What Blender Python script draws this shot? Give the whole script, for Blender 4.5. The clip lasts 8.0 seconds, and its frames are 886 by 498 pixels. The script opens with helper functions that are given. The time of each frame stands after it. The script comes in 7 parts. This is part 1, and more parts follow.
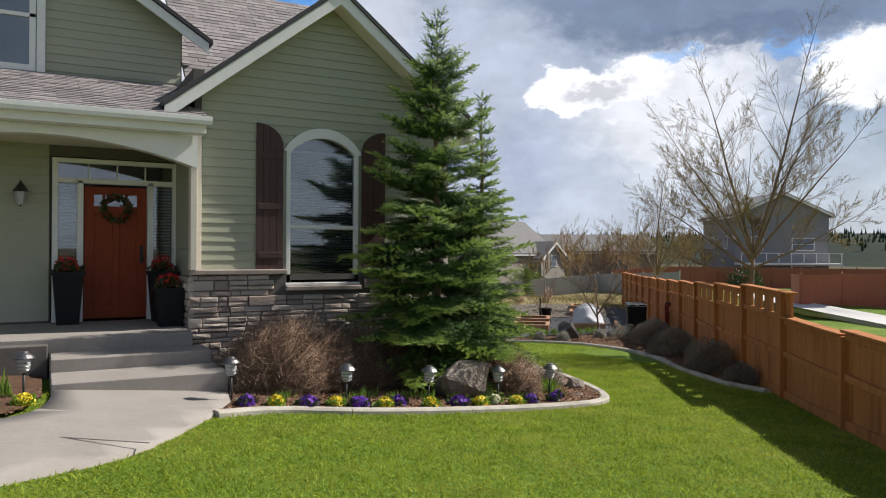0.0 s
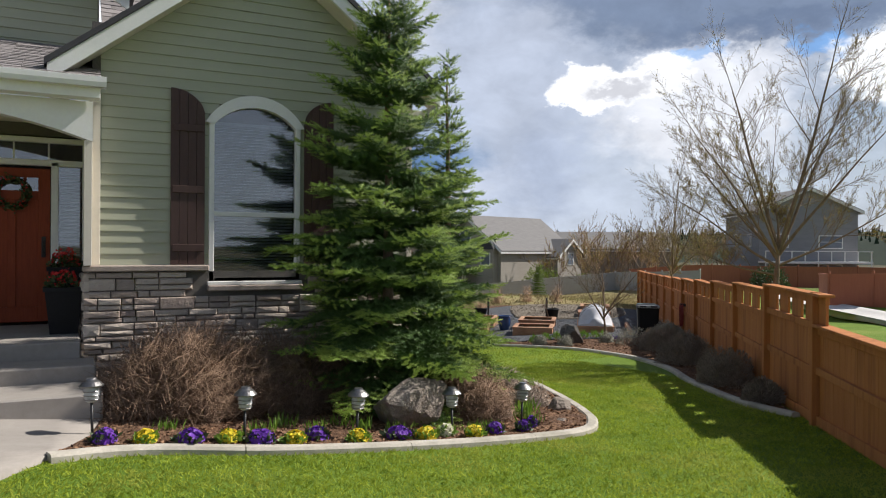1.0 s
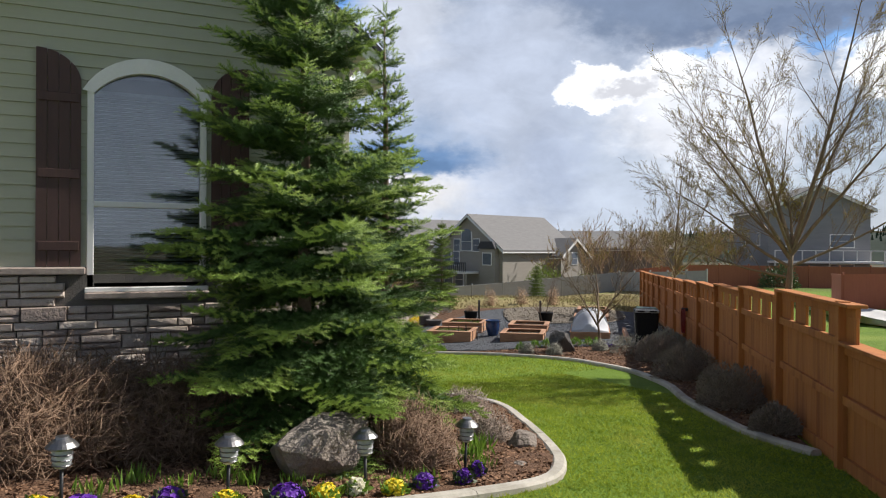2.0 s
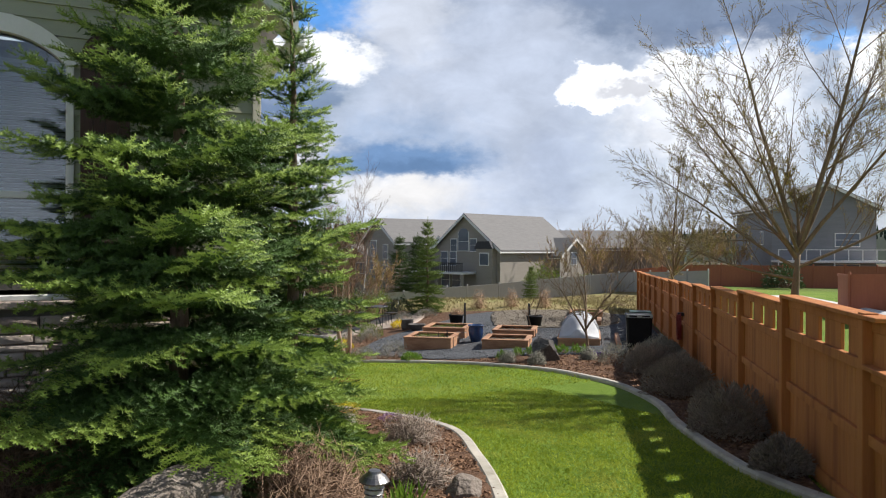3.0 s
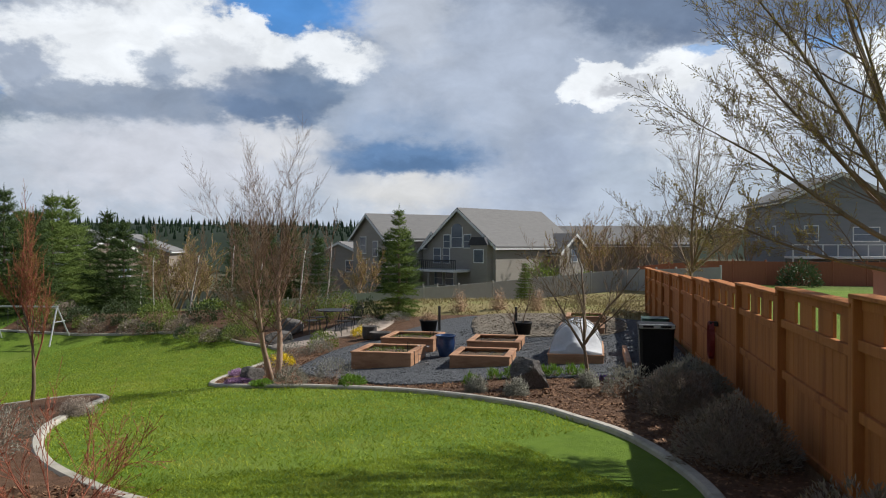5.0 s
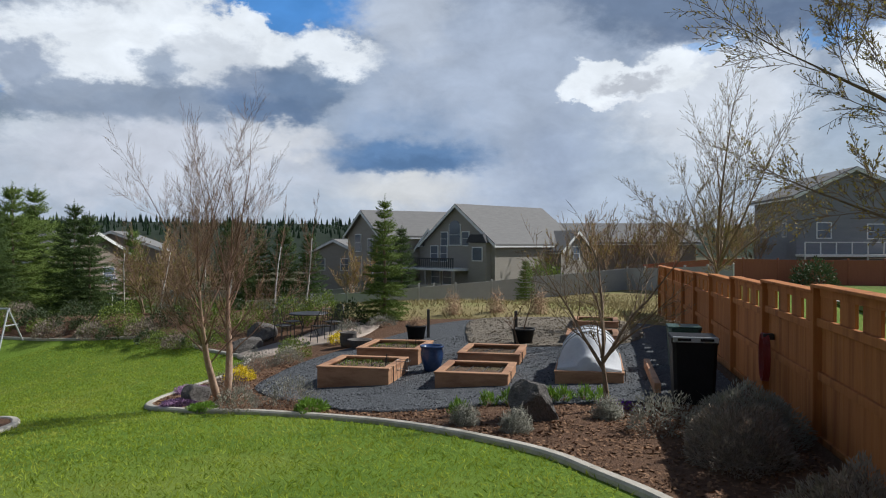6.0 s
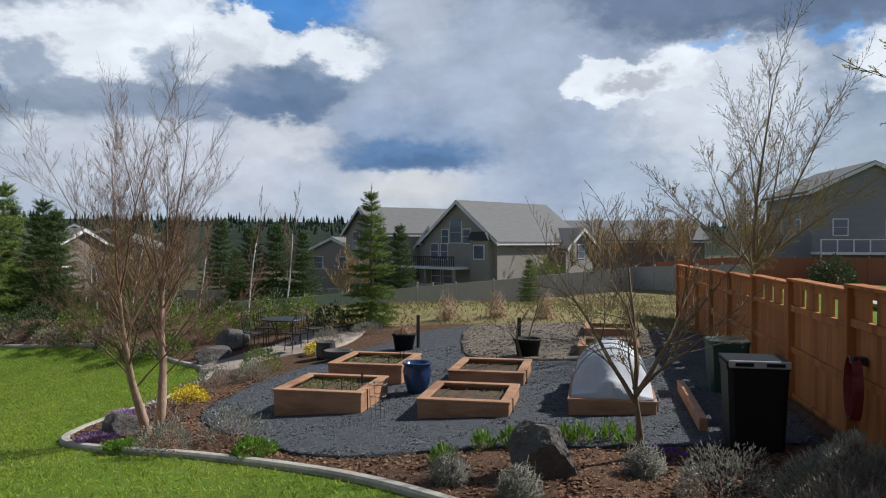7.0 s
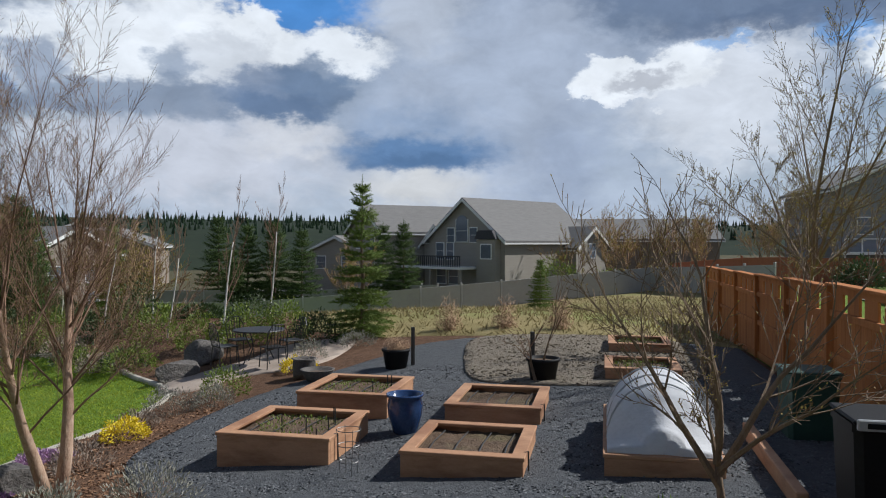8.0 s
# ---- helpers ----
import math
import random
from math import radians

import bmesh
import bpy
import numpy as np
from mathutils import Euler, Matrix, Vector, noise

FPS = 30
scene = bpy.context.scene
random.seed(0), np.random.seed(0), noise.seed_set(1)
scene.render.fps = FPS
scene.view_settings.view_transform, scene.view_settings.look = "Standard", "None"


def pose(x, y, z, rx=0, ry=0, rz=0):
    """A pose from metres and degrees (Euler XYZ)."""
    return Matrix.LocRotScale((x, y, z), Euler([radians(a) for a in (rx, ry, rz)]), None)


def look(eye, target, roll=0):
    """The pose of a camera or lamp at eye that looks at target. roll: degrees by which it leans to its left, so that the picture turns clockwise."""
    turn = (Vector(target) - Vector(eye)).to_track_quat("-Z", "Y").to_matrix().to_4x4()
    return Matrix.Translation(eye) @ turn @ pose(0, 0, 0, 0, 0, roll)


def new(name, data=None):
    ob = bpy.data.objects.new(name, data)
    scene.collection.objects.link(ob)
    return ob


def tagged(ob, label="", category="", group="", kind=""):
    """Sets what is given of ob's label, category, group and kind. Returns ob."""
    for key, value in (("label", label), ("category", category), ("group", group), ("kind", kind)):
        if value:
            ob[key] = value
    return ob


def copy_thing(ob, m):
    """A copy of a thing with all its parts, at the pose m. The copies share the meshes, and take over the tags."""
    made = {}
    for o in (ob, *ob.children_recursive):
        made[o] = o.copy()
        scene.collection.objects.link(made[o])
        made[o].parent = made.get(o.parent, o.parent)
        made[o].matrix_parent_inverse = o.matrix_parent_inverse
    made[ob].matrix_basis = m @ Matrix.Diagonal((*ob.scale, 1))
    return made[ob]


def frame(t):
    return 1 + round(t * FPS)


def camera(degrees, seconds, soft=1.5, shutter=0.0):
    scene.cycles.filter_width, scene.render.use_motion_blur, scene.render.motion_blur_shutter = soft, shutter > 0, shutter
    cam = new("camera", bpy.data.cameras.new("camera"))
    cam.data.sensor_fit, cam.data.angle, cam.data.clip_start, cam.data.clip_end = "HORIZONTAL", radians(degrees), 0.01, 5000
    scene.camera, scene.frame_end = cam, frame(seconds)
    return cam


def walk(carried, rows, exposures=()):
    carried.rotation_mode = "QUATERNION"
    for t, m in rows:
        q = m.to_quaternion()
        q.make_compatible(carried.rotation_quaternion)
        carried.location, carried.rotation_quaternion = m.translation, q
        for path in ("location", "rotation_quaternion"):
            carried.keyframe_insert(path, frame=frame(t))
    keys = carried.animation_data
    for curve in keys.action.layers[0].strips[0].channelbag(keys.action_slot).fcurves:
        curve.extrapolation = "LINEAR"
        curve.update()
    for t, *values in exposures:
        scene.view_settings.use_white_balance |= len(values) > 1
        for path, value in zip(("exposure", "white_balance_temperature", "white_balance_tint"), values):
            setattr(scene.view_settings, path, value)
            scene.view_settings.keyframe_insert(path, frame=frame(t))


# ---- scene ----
cam = camera(61.82, 8.0, soft=1.1)
# seconds, place in metres, then yaw, pitch and roll in degrees
ROWS = [
    (0.0, -2.857, -2.946, 1.566, -28.40, 0.02, 0.32),
    (0.5, -2.004, -2.241, 1.548, -27.57, -0.12, 0.39),
    (1.0, -1.165, -1.574, 1.492, -26.79, -0.13, 0.39),
    (1.5, -0.382, -0.917, 1.474, -26.30, -0.13, 0.37),
    (1.7, -0.085, -0.636, 1.481, -26.29, -0.18, 0.38),
    (2.8, 1.391, 0.573, 1.462, -25.93, -0.06, 0.23),
    (3.0, 1.657, 0.840, 1.462, -26.00, -0.14, 0.20),
    (3.5, 2.360, 1.562, 1.419, -25.96, -0.12, 0.00),
    (4.0, 3.049, 2.446, 1.359, -25.95, -0.12, 0.02),
    (4.5, 3.785, 3.428, 1.307, -25.92, -0.17, 0.01),
    (4.7, 4.080, 3.857, 1.287, -25.89, -0.20, 0.01),
    (5.8, 5.694, 6.493, 1.171, -25.89, -0.40, 0.05),
    (6.0, 5.977, 6.928, 1.152, -25.89, -0.37, 0.04),
    (6.5, 6.666, 7.999, 1.124, -25.90, -0.42, 0.03),
    (7.0, 7.318, 9.114, 1.095, -25.65, -0.50, 0.01),
    (7.5, 7.937, 10.241, 1.093, -25.39, -0.54, 0.04),
    (8.0, 8.549, 11.319, 1.100, -25.08, -0.58, 0.07),
]
walk(cam, [(t, pose(x, y, z, 90 + pitch, -roll, yaw)) for t, x, y, z, yaw, pitch, roll in ROWS],
     exposures=[(0.0, 0.30, 6320, 12), (3.5, 0.44, 6320, 11), (4.6, 0.12, 6280, 10), (6.0, -0.06, 5980, 8.5), (8.0, -0.08, 5930, 9)])
# ---- world, sun ----
def nd(nt, kind, **kw):
    n = nt.nodes.new(kind)
    for k, v in kw.items():
        if k in n.inputs:
            n.inputs[k].default_value = v
    return n


def mth(nt, op, a, b=None, c=None):
    n = nt.nodes.new("ShaderNodeMath")
    n.operation = op
    for i, v in enumerate((a, b, c)):
        if v is None:
            continue
        if isinstance(v, (int, float)):
            n.inputs[i].default_value = v
        else:
            nt.links.new(v, n.inputs[i])
    return n.outputs[0]


SUN_AZ, SUN_EL = 98.0, 43.0   # compass degrees from +y clockwise, height
sun_dir = Vector((math.sin(radians(SUN_AZ)) * math.cos(radians(SUN_EL)), math.cos(radians(SUN_AZ)) * math.cos(radians(SUN_EL)), math.sin(radians(SUN_EL))))
sun = new("sun", bpy.data.lights.new("sun", "SUN"))
sun.data.energy, sun.data.angle, sun.data.color = 5.0, radians(0.53), (1.0, 0.95, 0.86)
sun.matrix_world = look(sun_dir * 50, (0, 0, 0))

world = bpy.data.worlds.new("world")
scene.world = world
world.use_nodes = True
wt = world.node_tree
wt.nodes.clear()
L = wt.links.new
sky = wt.nodes.new("ShaderNodeTexSky")
sky.sky_type, sky.sun_disc = "NISHITA", False
sky.sun_elevation, sky.sun_rotation = radians(SUN_EL), radians(SUN_AZ)
skyc = nd(wt, "ShaderNodeVectorMath")
skyc.operation = "SCALE"
skyc.inputs["Scale"].default_value = 0.075
L(sky.outputs[0], skyc.inputs[0])
tc = wt.nodes.new("ShaderNodeTexCoord")
sep = wt.nodes.new("ShaderNodeSeparateXYZ")
L(tc.outputs["Generated"], sep.inputs[0])
# azimuth from the walk's heading and height above the horizon, in degrees
HEAD = radians(-26.0)
hx = mth(wt, "ADD", mth(wt, "MULTIPLY", sep.outputs[0], math.cos(HEAD)), mth(wt, "MULTIPLY", sep.outputs[1], math.sin(HEAD)))
hy = mth(wt, "ADD", mth(wt, "MULTIPLY", sep.outputs[0], -math.sin(HEAD)), mth(wt, "MULTIPLY", sep.outputs[1], math.cos(HEAD)))
az = mth(wt, "MULTIPLY", mth(wt, "ARCTAN2", hx, hy), 57.2958)
el = mth(wt, "MULTIPLY", mth(wt, "ARCSINE", sep.outputs[2]), 57.2958)


def sky_noise(scale, detail, rough, dist=0.0):
    mp = nd(wt, "ShaderNodeMapping")
    mp.inputs["Scale"].default_value = (1, 1, 1.7)
    L(tc.outputs["Generated"], mp.inputs[0])
    n = nd(wt, "ShaderNodeTexNoise", Scale=scale, Detail=detail, Roughness=rough, Distortion=dist)
    L(mp.outputs[0], n.inputs["Vector"])
    return n


def split(n):
    q = wt.nodes.new("ShaderNodeSeparateColor")
    L(n.outputs["Color"], q.inputs[0])
    return [mth(wt, "SUBTRACT", q.outputs[k], 0.5) for k in (0, 1)]


broad, puffs = split(sky_noise(8.0, 4, 0.55)), split(sky_noise(24.0, 7, 0.62))
fine = sky_noise(16.0, 8, 0.6, 0.3)
warped = {}


def bent(k):
    """Azimuth and height, bent by broad and small billows."""
    if k not in warped:
        warped[k] = [mth(wt, "MULTIPLY_ADD", puffs[i], (6.0, 5.5)[i] * k, mth(wt, "MULTIPLY_ADD", broad[i], (5.0, 3.5)[i] * k, (az, el)[i])) for i in (0, 1)]
    return warped[k]


def ramp(v, lo, hi):
    m = nd(wt, "ShaderNodeMapRange")
    m.interpolation_type = "SMOOTHSTEP"
    m.inputs["From Min"].default_value, m.inputs["From Max"].default_value = lo, hi
    L(v, m.inputs[0])
    return m.outputs[0]


def cloud(a, e, ra, re, soft=0.35, k=1.0, base=None):
    """How far a direction lies inside one cloud: 1 in its core, 0 outside. base: height of a flat underside."""
    azw, elw = bent(k)
    dx = mth(wt, "DIVIDE", mth(wt, "SUBTRACT", azw, a), ra)
    dy = mth(wt, "DIVIDE", mth(wt, "SUBTRACT", elw, e), re)
    d = mth(wt, "SQRT", mth(wt, "ADD", mth(wt, "MULTIPLY", dx, dx), mth(wt, "MULTIPLY", dy, dy)))
    m = ramp(d, 1.0, 1.0 - soft)
    if base is not None:
        m = mth(wt, "MULTIPLY", m, ramp(bent(0.3)[1], base - 0.5, base + 0.5))
    return m


def over(base, colour, mask, amount=1.0):
    m = wt.nodes.new("ShaderNodeMix")
    m.data_type = "RGBA"
    L(mth(wt, "MULTIPLY", mask, amount), m.inputs[0])
    L(base, m.inputs[6])
    m.inputs[7].default_value = (*colour, 1)
    return m.outputs[2]


# blue sky, broken by a high grey-white sheet and by cumulus with shaded bases
sheet = nd(wt, "ShaderNodeMapRange")
sheet.inputs["From Min"].default_value, sheet.inputs["From Max"].default_value = 0.34, 0.56
L(sky_noise(3.2, 7, 0.6).outputs[0], sheet.inputs[0])
thin_out = nd(wt, "ShaderNodeMapRange")
thin_out.inputs["From Min"].default_value, thin_out.inputs["From Max"].default_value = 24.0, 42.0
thin_out.inputs["To Min"].default_value, thin_out.inputs["To Max"].default_value = 1.0, 0.12
L(el, thin_out.inputs[0])
col = over(skyc.outputs[0], (0.57, 0.64, 0.77), mth(wt, "MULTIPLY", sheet.outputs[0], thin_out.outputs[0]), 0.75)
col = over(col, (0.72, 0.80, 0.92), ramp(bent(1.0)[1], 12.0, 1.5), 0.75)
WHITE, PALE, VEIL, SLATE, DEEP, AZURE = (1.24, 1.25, 1.25), (0.96, 0.98, 1.02), (0.64, 0.71, 0.84), (0.30, 0.38, 0.53), (0.15, 0.26, 0.45), (0.12, 0.38, 0.88)
for a, e, ra, re, c, amt, soft, k, base in (
        # the grey rain veil in the middle, blue gaps above
        (3.0, 10.0, 15.0, 13.0, VEIL, 0.9, 0.6, 1.0, None),
        (-11.5, 18.0, 8.5, 3.4, AZURE, 0.9, 0.5, 0.8, None),
        (-33.5, 11.5, 2.5, 1.2, AZURE, 0.6, 0.8, 1.0, None),
        (-3.0, 17.5, 5.5, 5.5, (0.74, 0.79, 0.88), 0.9, 0.7, 1.0, None),
        # light under the clouds, towards the horizon
        (-20.0, 6.0, 17.0, 5.0, (0.88, 0.89, 0.95), 0.95, 0.7, 1.0, None),
        (-12.0, 7.6, 6.0, 2.0, (0.98, 0.97, 0.98), 0.8, 0.8, 1.0, None),
        (-30.0, 8.3, 4.0, 2.5, PALE, 0.7, 0.8, 1.2, None),
        (-3.0, 4.0, 8.0, 2.7, (1.02, 0.99, 0.94), 0.85, 0.8, 0.6, None),
        # the left cumulus: grey-white lid, white heads, shaded body with a flat base
        (-28.0, 19.3, 12.0, 3.6, (0.72, 0.74, 0.78), 0.95, 0.4, 0.8, None),
        (-21.0, 16.6, 5.0, 2.6, WHITE, 0.9, 0.6, 1.0, None),
        (-26.0, 13.2, 8.5, 4.0, WHITE, 0.95, 0.4, 0.8, 9.0),
        (-9.5, 14.0, 5.0, 2.2, WHITE, 0.95, 0.45, 0.8, None),
        (-18.3, 14.0, 3.0, 3.2, WHITE, 0.97, 0.25, 0.8, 9.5),
        (-14.8, 14.6, 2.8, 2.7, WHITE, 0.97, 0.25, 0.8, 9.5),
        (-16.8, 13.0, 4.6, 2.6, (0.95, 0.97, 1.0), 0.9, 0.4, 0.8, 9.5),
        (-29.5, 12.2, 2.8, 2.6, SLATE, 0.75, 0.6, 0.9, None),
        (-20.4, 11.6, 2.2, 3.0, (0.36, 0.44, 0.57), 0.75, 0.6, 0.9, None),
        (-22.0, 10.0, 13.0, 2.1, (0.38, 0.45, 0.57), 0.9, 0.45, 0.7, 8.9),
        (-13.2, 10.9, 5.2, 2.6, SLATE, 0.85, 0.5, 0.8, 9.1),
        (-10.6, 11.6, 2.9, 2.5, (0.25, 0.34, 0.49), 0.85, 0.4, 0.7, 9.3),
        (-13.5, 9.9, 5.5, 1.3, (0.20, 0.29, 0.45), 0.8, 0.6, 0.6, 8.9),
        # the dark blue cloud over the roofs, fading upwards
        (-2.5, 7.6, 8.8, 4.4, (0.42, 0.53, 0.71), 0.9, 0.8, 0.8, 5.7),
        (-2.8, 6.6, 8.0, 2.2, (0.19, 0.33, 0.57), 0.95, 0.6, 0.6, 5.6),
        (-2.6, 6.0, 7.2, 1.2, DEEP, 0.9, 0.7, 0.5, 5.5),
        (8.0, 6.0, 5.0, 5.5, (0.44, 0.52, 0.68), 0.55, 0.8, 1.0, None),
        # the bright break to the right with small cumulus
        (20.0, 10.0, 9.5, 7.0, (1.03, 1.05, 1.09), 0.95, 0.6, 1.0, None),
        (19.5, 13.9, 2.2, 0.9, (0.30, 0.55, 0.95), 0.7, 0.6, 1.2, None),
        (28.0, 13.9, 3.4, 1.4, (0.22, 0.48, 0.92), 0.8, 0.6, 1.2, None),
        (12.3, 12.4, 3.4, 1.9, WHITE, 0.97, 0.3, 0.9, None),
        (10.3, 11.3, 2.0, 1.2, WHITE, 0.95, 0.4, 0.9, None),
        (16.6, 12.6, 3.2, 2.2, WHITE, 0.95, 0.4, 0.9, None),
        (14.6, 12.0, 3.0, 1.1, (0.62, 0.63, 0.67), 0.8, 0.6, 0.8, None),
        (13.0, 10.7, 3.0, 0.7, (1.2, 1.2, 1.2), 0.8, 0.6, 1.0, None),
        (32.0, 12.0, 4.5, 3.0, WHITE, 0.92, 0.4, 0.9, None),
        # the slate cloud across the top
        (24.0, 19.0, 20.0, 5.0, (0.24, 0.31, 0.44), 0.97, 0.35, 0.7, 14.0),
        (24.0, 15.4, 14.0, 1.6, (0.17, 0.23, 0.35), 0.6, 0.7, 0.8, 14.2),
        (60.0, 25.0, 25.0, 14.0, PALE, 0.5, 0.8, 1.0, None),
        (-70.0, 25.0, 30.0, 14.0, PALE, 0.45, 0.8, 1.0, None)):
    col = over(col, c, cloud(a, e, ra, re, soft, k, base), amt)
tone = nd(wt, "ShaderNodeMapRange")
tone.inputs["From Min"].default_value, tone.inputs["From Max"].default_value = 0.3, 0.7
tone.inputs["To Min"].default_value, tone.inputs["To Max"].default_value = 0.88, 1.10
L(fine.outputs[0], tone.inputs[0])
shaded = nd(wt, "ShaderNodeVectorMath")
shaded.operation = "SCALE"
L(col, shaded.inputs[0])
L(tone.outputs[0], shaded.inputs["Scale"])
bg = nd(wt, "ShaderNodeBackground", Strength=0.73)
L(shaded.outputs[0], bg.inputs[0])
wo = wt.nodes.new("ShaderNodeOutputWorld")
L(bg.outputs[0], wo.inputs[0])


# ---- materials ----
def mat(name, c1, c2, scale=4.0, rough=0.8, bump=0.3, bscale=None, c3=None, random_tint=0.0, island=0.0, metal=0.0, stretch=(1, 1, 1), spec=0.5, dist=0.01, local=False, transl=0.0):
    """A worn surface: two colours mixed by noise at two scales, a third for stains, fine relief."""
    m = bpy.data.materials.new(name)
    m.use_nodes = True
    nt = m.node_tree
    lk = nt.links.new
    b = nt.nodes["Principled BSDF"]
    b.inputs["Roughness"].default_value, b.inputs["Metallic"].default_value = rough, metal
    b.inputs["Specular IOR Level"].default_value = spec
    if local:
        pos = nt.nodes.new("ShaderNodeTexCoord").outputs["Object"]
    else:
        pos = nt.nodes.new("ShaderNodeNewGeometry").outputs["Position"]
    mp = nt.nodes.new("ShaderNodeMapping")
    mp.inputs["Scale"].default_value = stretch
    lk(pos, mp.inputs[0])
    vec = mp.outputs[0]
    n1 = nd(nt, "ShaderNodeTexNoise", Scale=scale, Detail=5, Roughness=0.65)
    n2 = nd(nt, "ShaderNodeTexNoise", Scale=scale * 7, Detail=4, Roughness=0.7)
    lk(vec, n1.inputs["Vector"])
    lk(vec, n2.inputs["Vector"])
    f = mth(nt, "ADD", mth(nt, "MULTIPLY", n1.outputs[0], 0.55), mth(nt, "MULTIPLY", n2.outputs[0], 0.45))
    rng = nd(nt, "ShaderNodeMapRange")
    rng.inputs["From Min"].default_value, rng.inputs["From Max"].default_value = 0.33, 0.67
    lk(f, rng.inputs[0])
    fac = rng.outputs[0]
    if random_tint:
        o = nt.nodes.new("ShaderNodeObjectInfo")
        fac = mth(nt, "ADD", mth(nt, "MULTIPLY", fac, 1 - random_tint), mth(nt, "MULTIPLY", o.outputs["Random"], random_tint))
    if island:
        g = nt.nodes.new("ShaderNodeNewGeometry")
        fac = mth(nt, "ADD", mth(nt, "MULTIPLY", fac, 1 - island), mth(nt, "MULTIPLY", g.outputs["Random Per Island"], island))
    mx = nt.nodes.new("ShaderNodeMix")
    mx.data_type = "RGBA"
    lk(fac, mx.inputs[0])
    mx.inputs[6].default_value, mx.inputs[7].default_value = (*c1, 1), (*c2, 1)
    out = mx.outputs[2]
    if c3:
        n3 = nd(nt, "ShaderNodeTexNoise", Scale=scale * 0.3, Detail=4, Roughness=0.6)
        lk(vec, n3.inputs["Vector"])
        r3 = nd(nt, "ShaderNodeMapRange")
        r3.inputs["From Min"].default_value, r3.inputs["From Max"].default_value = 0.5, 0.68
        lk(n3.outputs[0], r3.inputs[0])
        m3 = nt.nodes.new("ShaderNodeMix")
        m3.data_type = "RGBA"
        lk(r3.outputs[0], m3.inputs[0])
        lk(out, m3.inputs[6])
        m3.inputs[7].default_value = (*c3, 1)
        out = m3.outputs[2]
    lk(out, b.inputs["Base Color"])
    if bump:
        n4 = nd(nt, "ShaderNodeTexNoise", Scale=bscale or scale * 12, Detail=3, Roughness=0.6)
        lk(vec, n4.inputs["Vector"])
        bp = nd(nt, "ShaderNodeBump", Strength=bump, Distance=dist)
        lk(n4.outputs[0], bp.inputs["Height"])
        lk(bp.outputs[0], b.inputs["Normal"])
    if transl:
        tr = nt.nodes.new("ShaderNodeBsdfTranslucent")
        lk(out, tr.inputs[0])
        ms = nt.nodes.new("ShaderNodeMixShader")
        ms.inputs[0].default_value = transl
        lk(b.outputs[0], ms.inputs[1])
        lk(tr.outputs[0], ms.inputs[2])
        lk(ms.outputs[0], nt.nodes["Material Output"].inputs[0])
    return m


M_LAWN = mat("lawn", (0.10, 0.17, 0.016), (0.17, 0.26, 0.028), 0.7, 0.9, 0.8, 90, c3=(0.20, 0.26, 0.04), dist=0.03, spec=0.2)
# beyond the plots the land is rough scrub
lt = M_LAWN.node_tree
lp = lt.nodes.new("ShaderNodeNewGeometry")
ld = lt.nodes.new("ShaderNodeVectorMath")
ld.operation = "DISTANCE"
ld.inputs[1].default_value = (10, 18, -1)
lt.links.new(lp.outputs["Position"], ld.inputs[0])
lr = nd(lt, "ShaderNodeMapRange")
lr.inputs["From Min"].default_value, lr.inputs["From Max"].default_value = 44.0, 62.0
lt.links.new(ld.outputs["Value"], lr.inputs[0])
lm = lt.nodes.new("ShaderNodeMix")
lm.data_type = "RGBA"
lb = lt.nodes["Principled BSDF"]
lt.links.new(lr.outputs[0], lm.inputs[0])
lt.links.new(lb.inputs["Base Color"].links[0].from_socket, lm.inputs[6])
lm.inputs[7].default_value = (0.085, 0.075, 0.04, 1)
lt.links.new(lm.outputs[2], lb.inputs["Base Color"])
M_BLADE = mat("grass_blade", (0.065, 0.15, 0.008), (0.52, 0.58, 0.065), 3.2, 0.7, 0, island=0.35, c3=(0.40, 0.42, 0.07), spec=0.2, transl=0.45)
M_DRY = mat("dry_grass", (0.22, 0.18, 0.08), (0.32, 0.265, 0.13), 0.5, 0.9, 0.6, 30, c3=(0.22, 0.24, 0.08), dist=0.05, spec=0.1)
M_DRYBLADE = mat("dry_blade", (0.24, 0.20, 0.09), (0.38, 0.31, 0.16), 0.6, 0.8, 0, island=0.5, spec=0.2, transl=0.2)
M_MULCH = mat("bark_mulch", (0.075, 0.040, 0.024), (0.20, 0.115, 0.07), 9, 0.95, 1.0, 60, dist=0.03, spec=0.2)
M_CHIP = mat("mulch_chip", (0.09, 0.045, 0.025), (0.34, 0.20, 0.12), 6, 0.9, 0.3, 80, island=0.7, spec=0.2)
M_GRAVEL = mat("gravel", (0.040, 0.044, 0.050), (0.115, 0.12, 0.13), 12, 0.9, 1.0, 55, dist=0.03)
M_PEBBLE = mat("gravel_stone", (0.035, 0.038, 0.044), (0.20, 0.205, 0.215), 8, 0.85, 0.3, 60, island=0.75)
M_CHIPS2 = mat("wood_chip_cover", (0.13, 0.105, 0.075), (0.28, 0.235, 0.18), 10, 0.95, 1.0, 50, dist=0.03)
M_CONC = mat("concrete", (0.255, 0.228, 0.20), (0.335, 0.303, 0.27), 2.2, 0.85, 0.35, 120, c3=(0.32, 0.29, 0.26), dist=0.004)
M_KERB = mat("kerb_concrete", (0.36, 0.325, 0.27), (0.56, 0.515, 0.44), 5, 0.9, 0.5, 90, c3=(0.30, 0.275, 0.22), dist=0.006)
M_PATH = mat("flagstone", (0.32, 0.25, 0.20), (0.44, 0.36, 0.30), 3, 0.85, 0.3, 50)
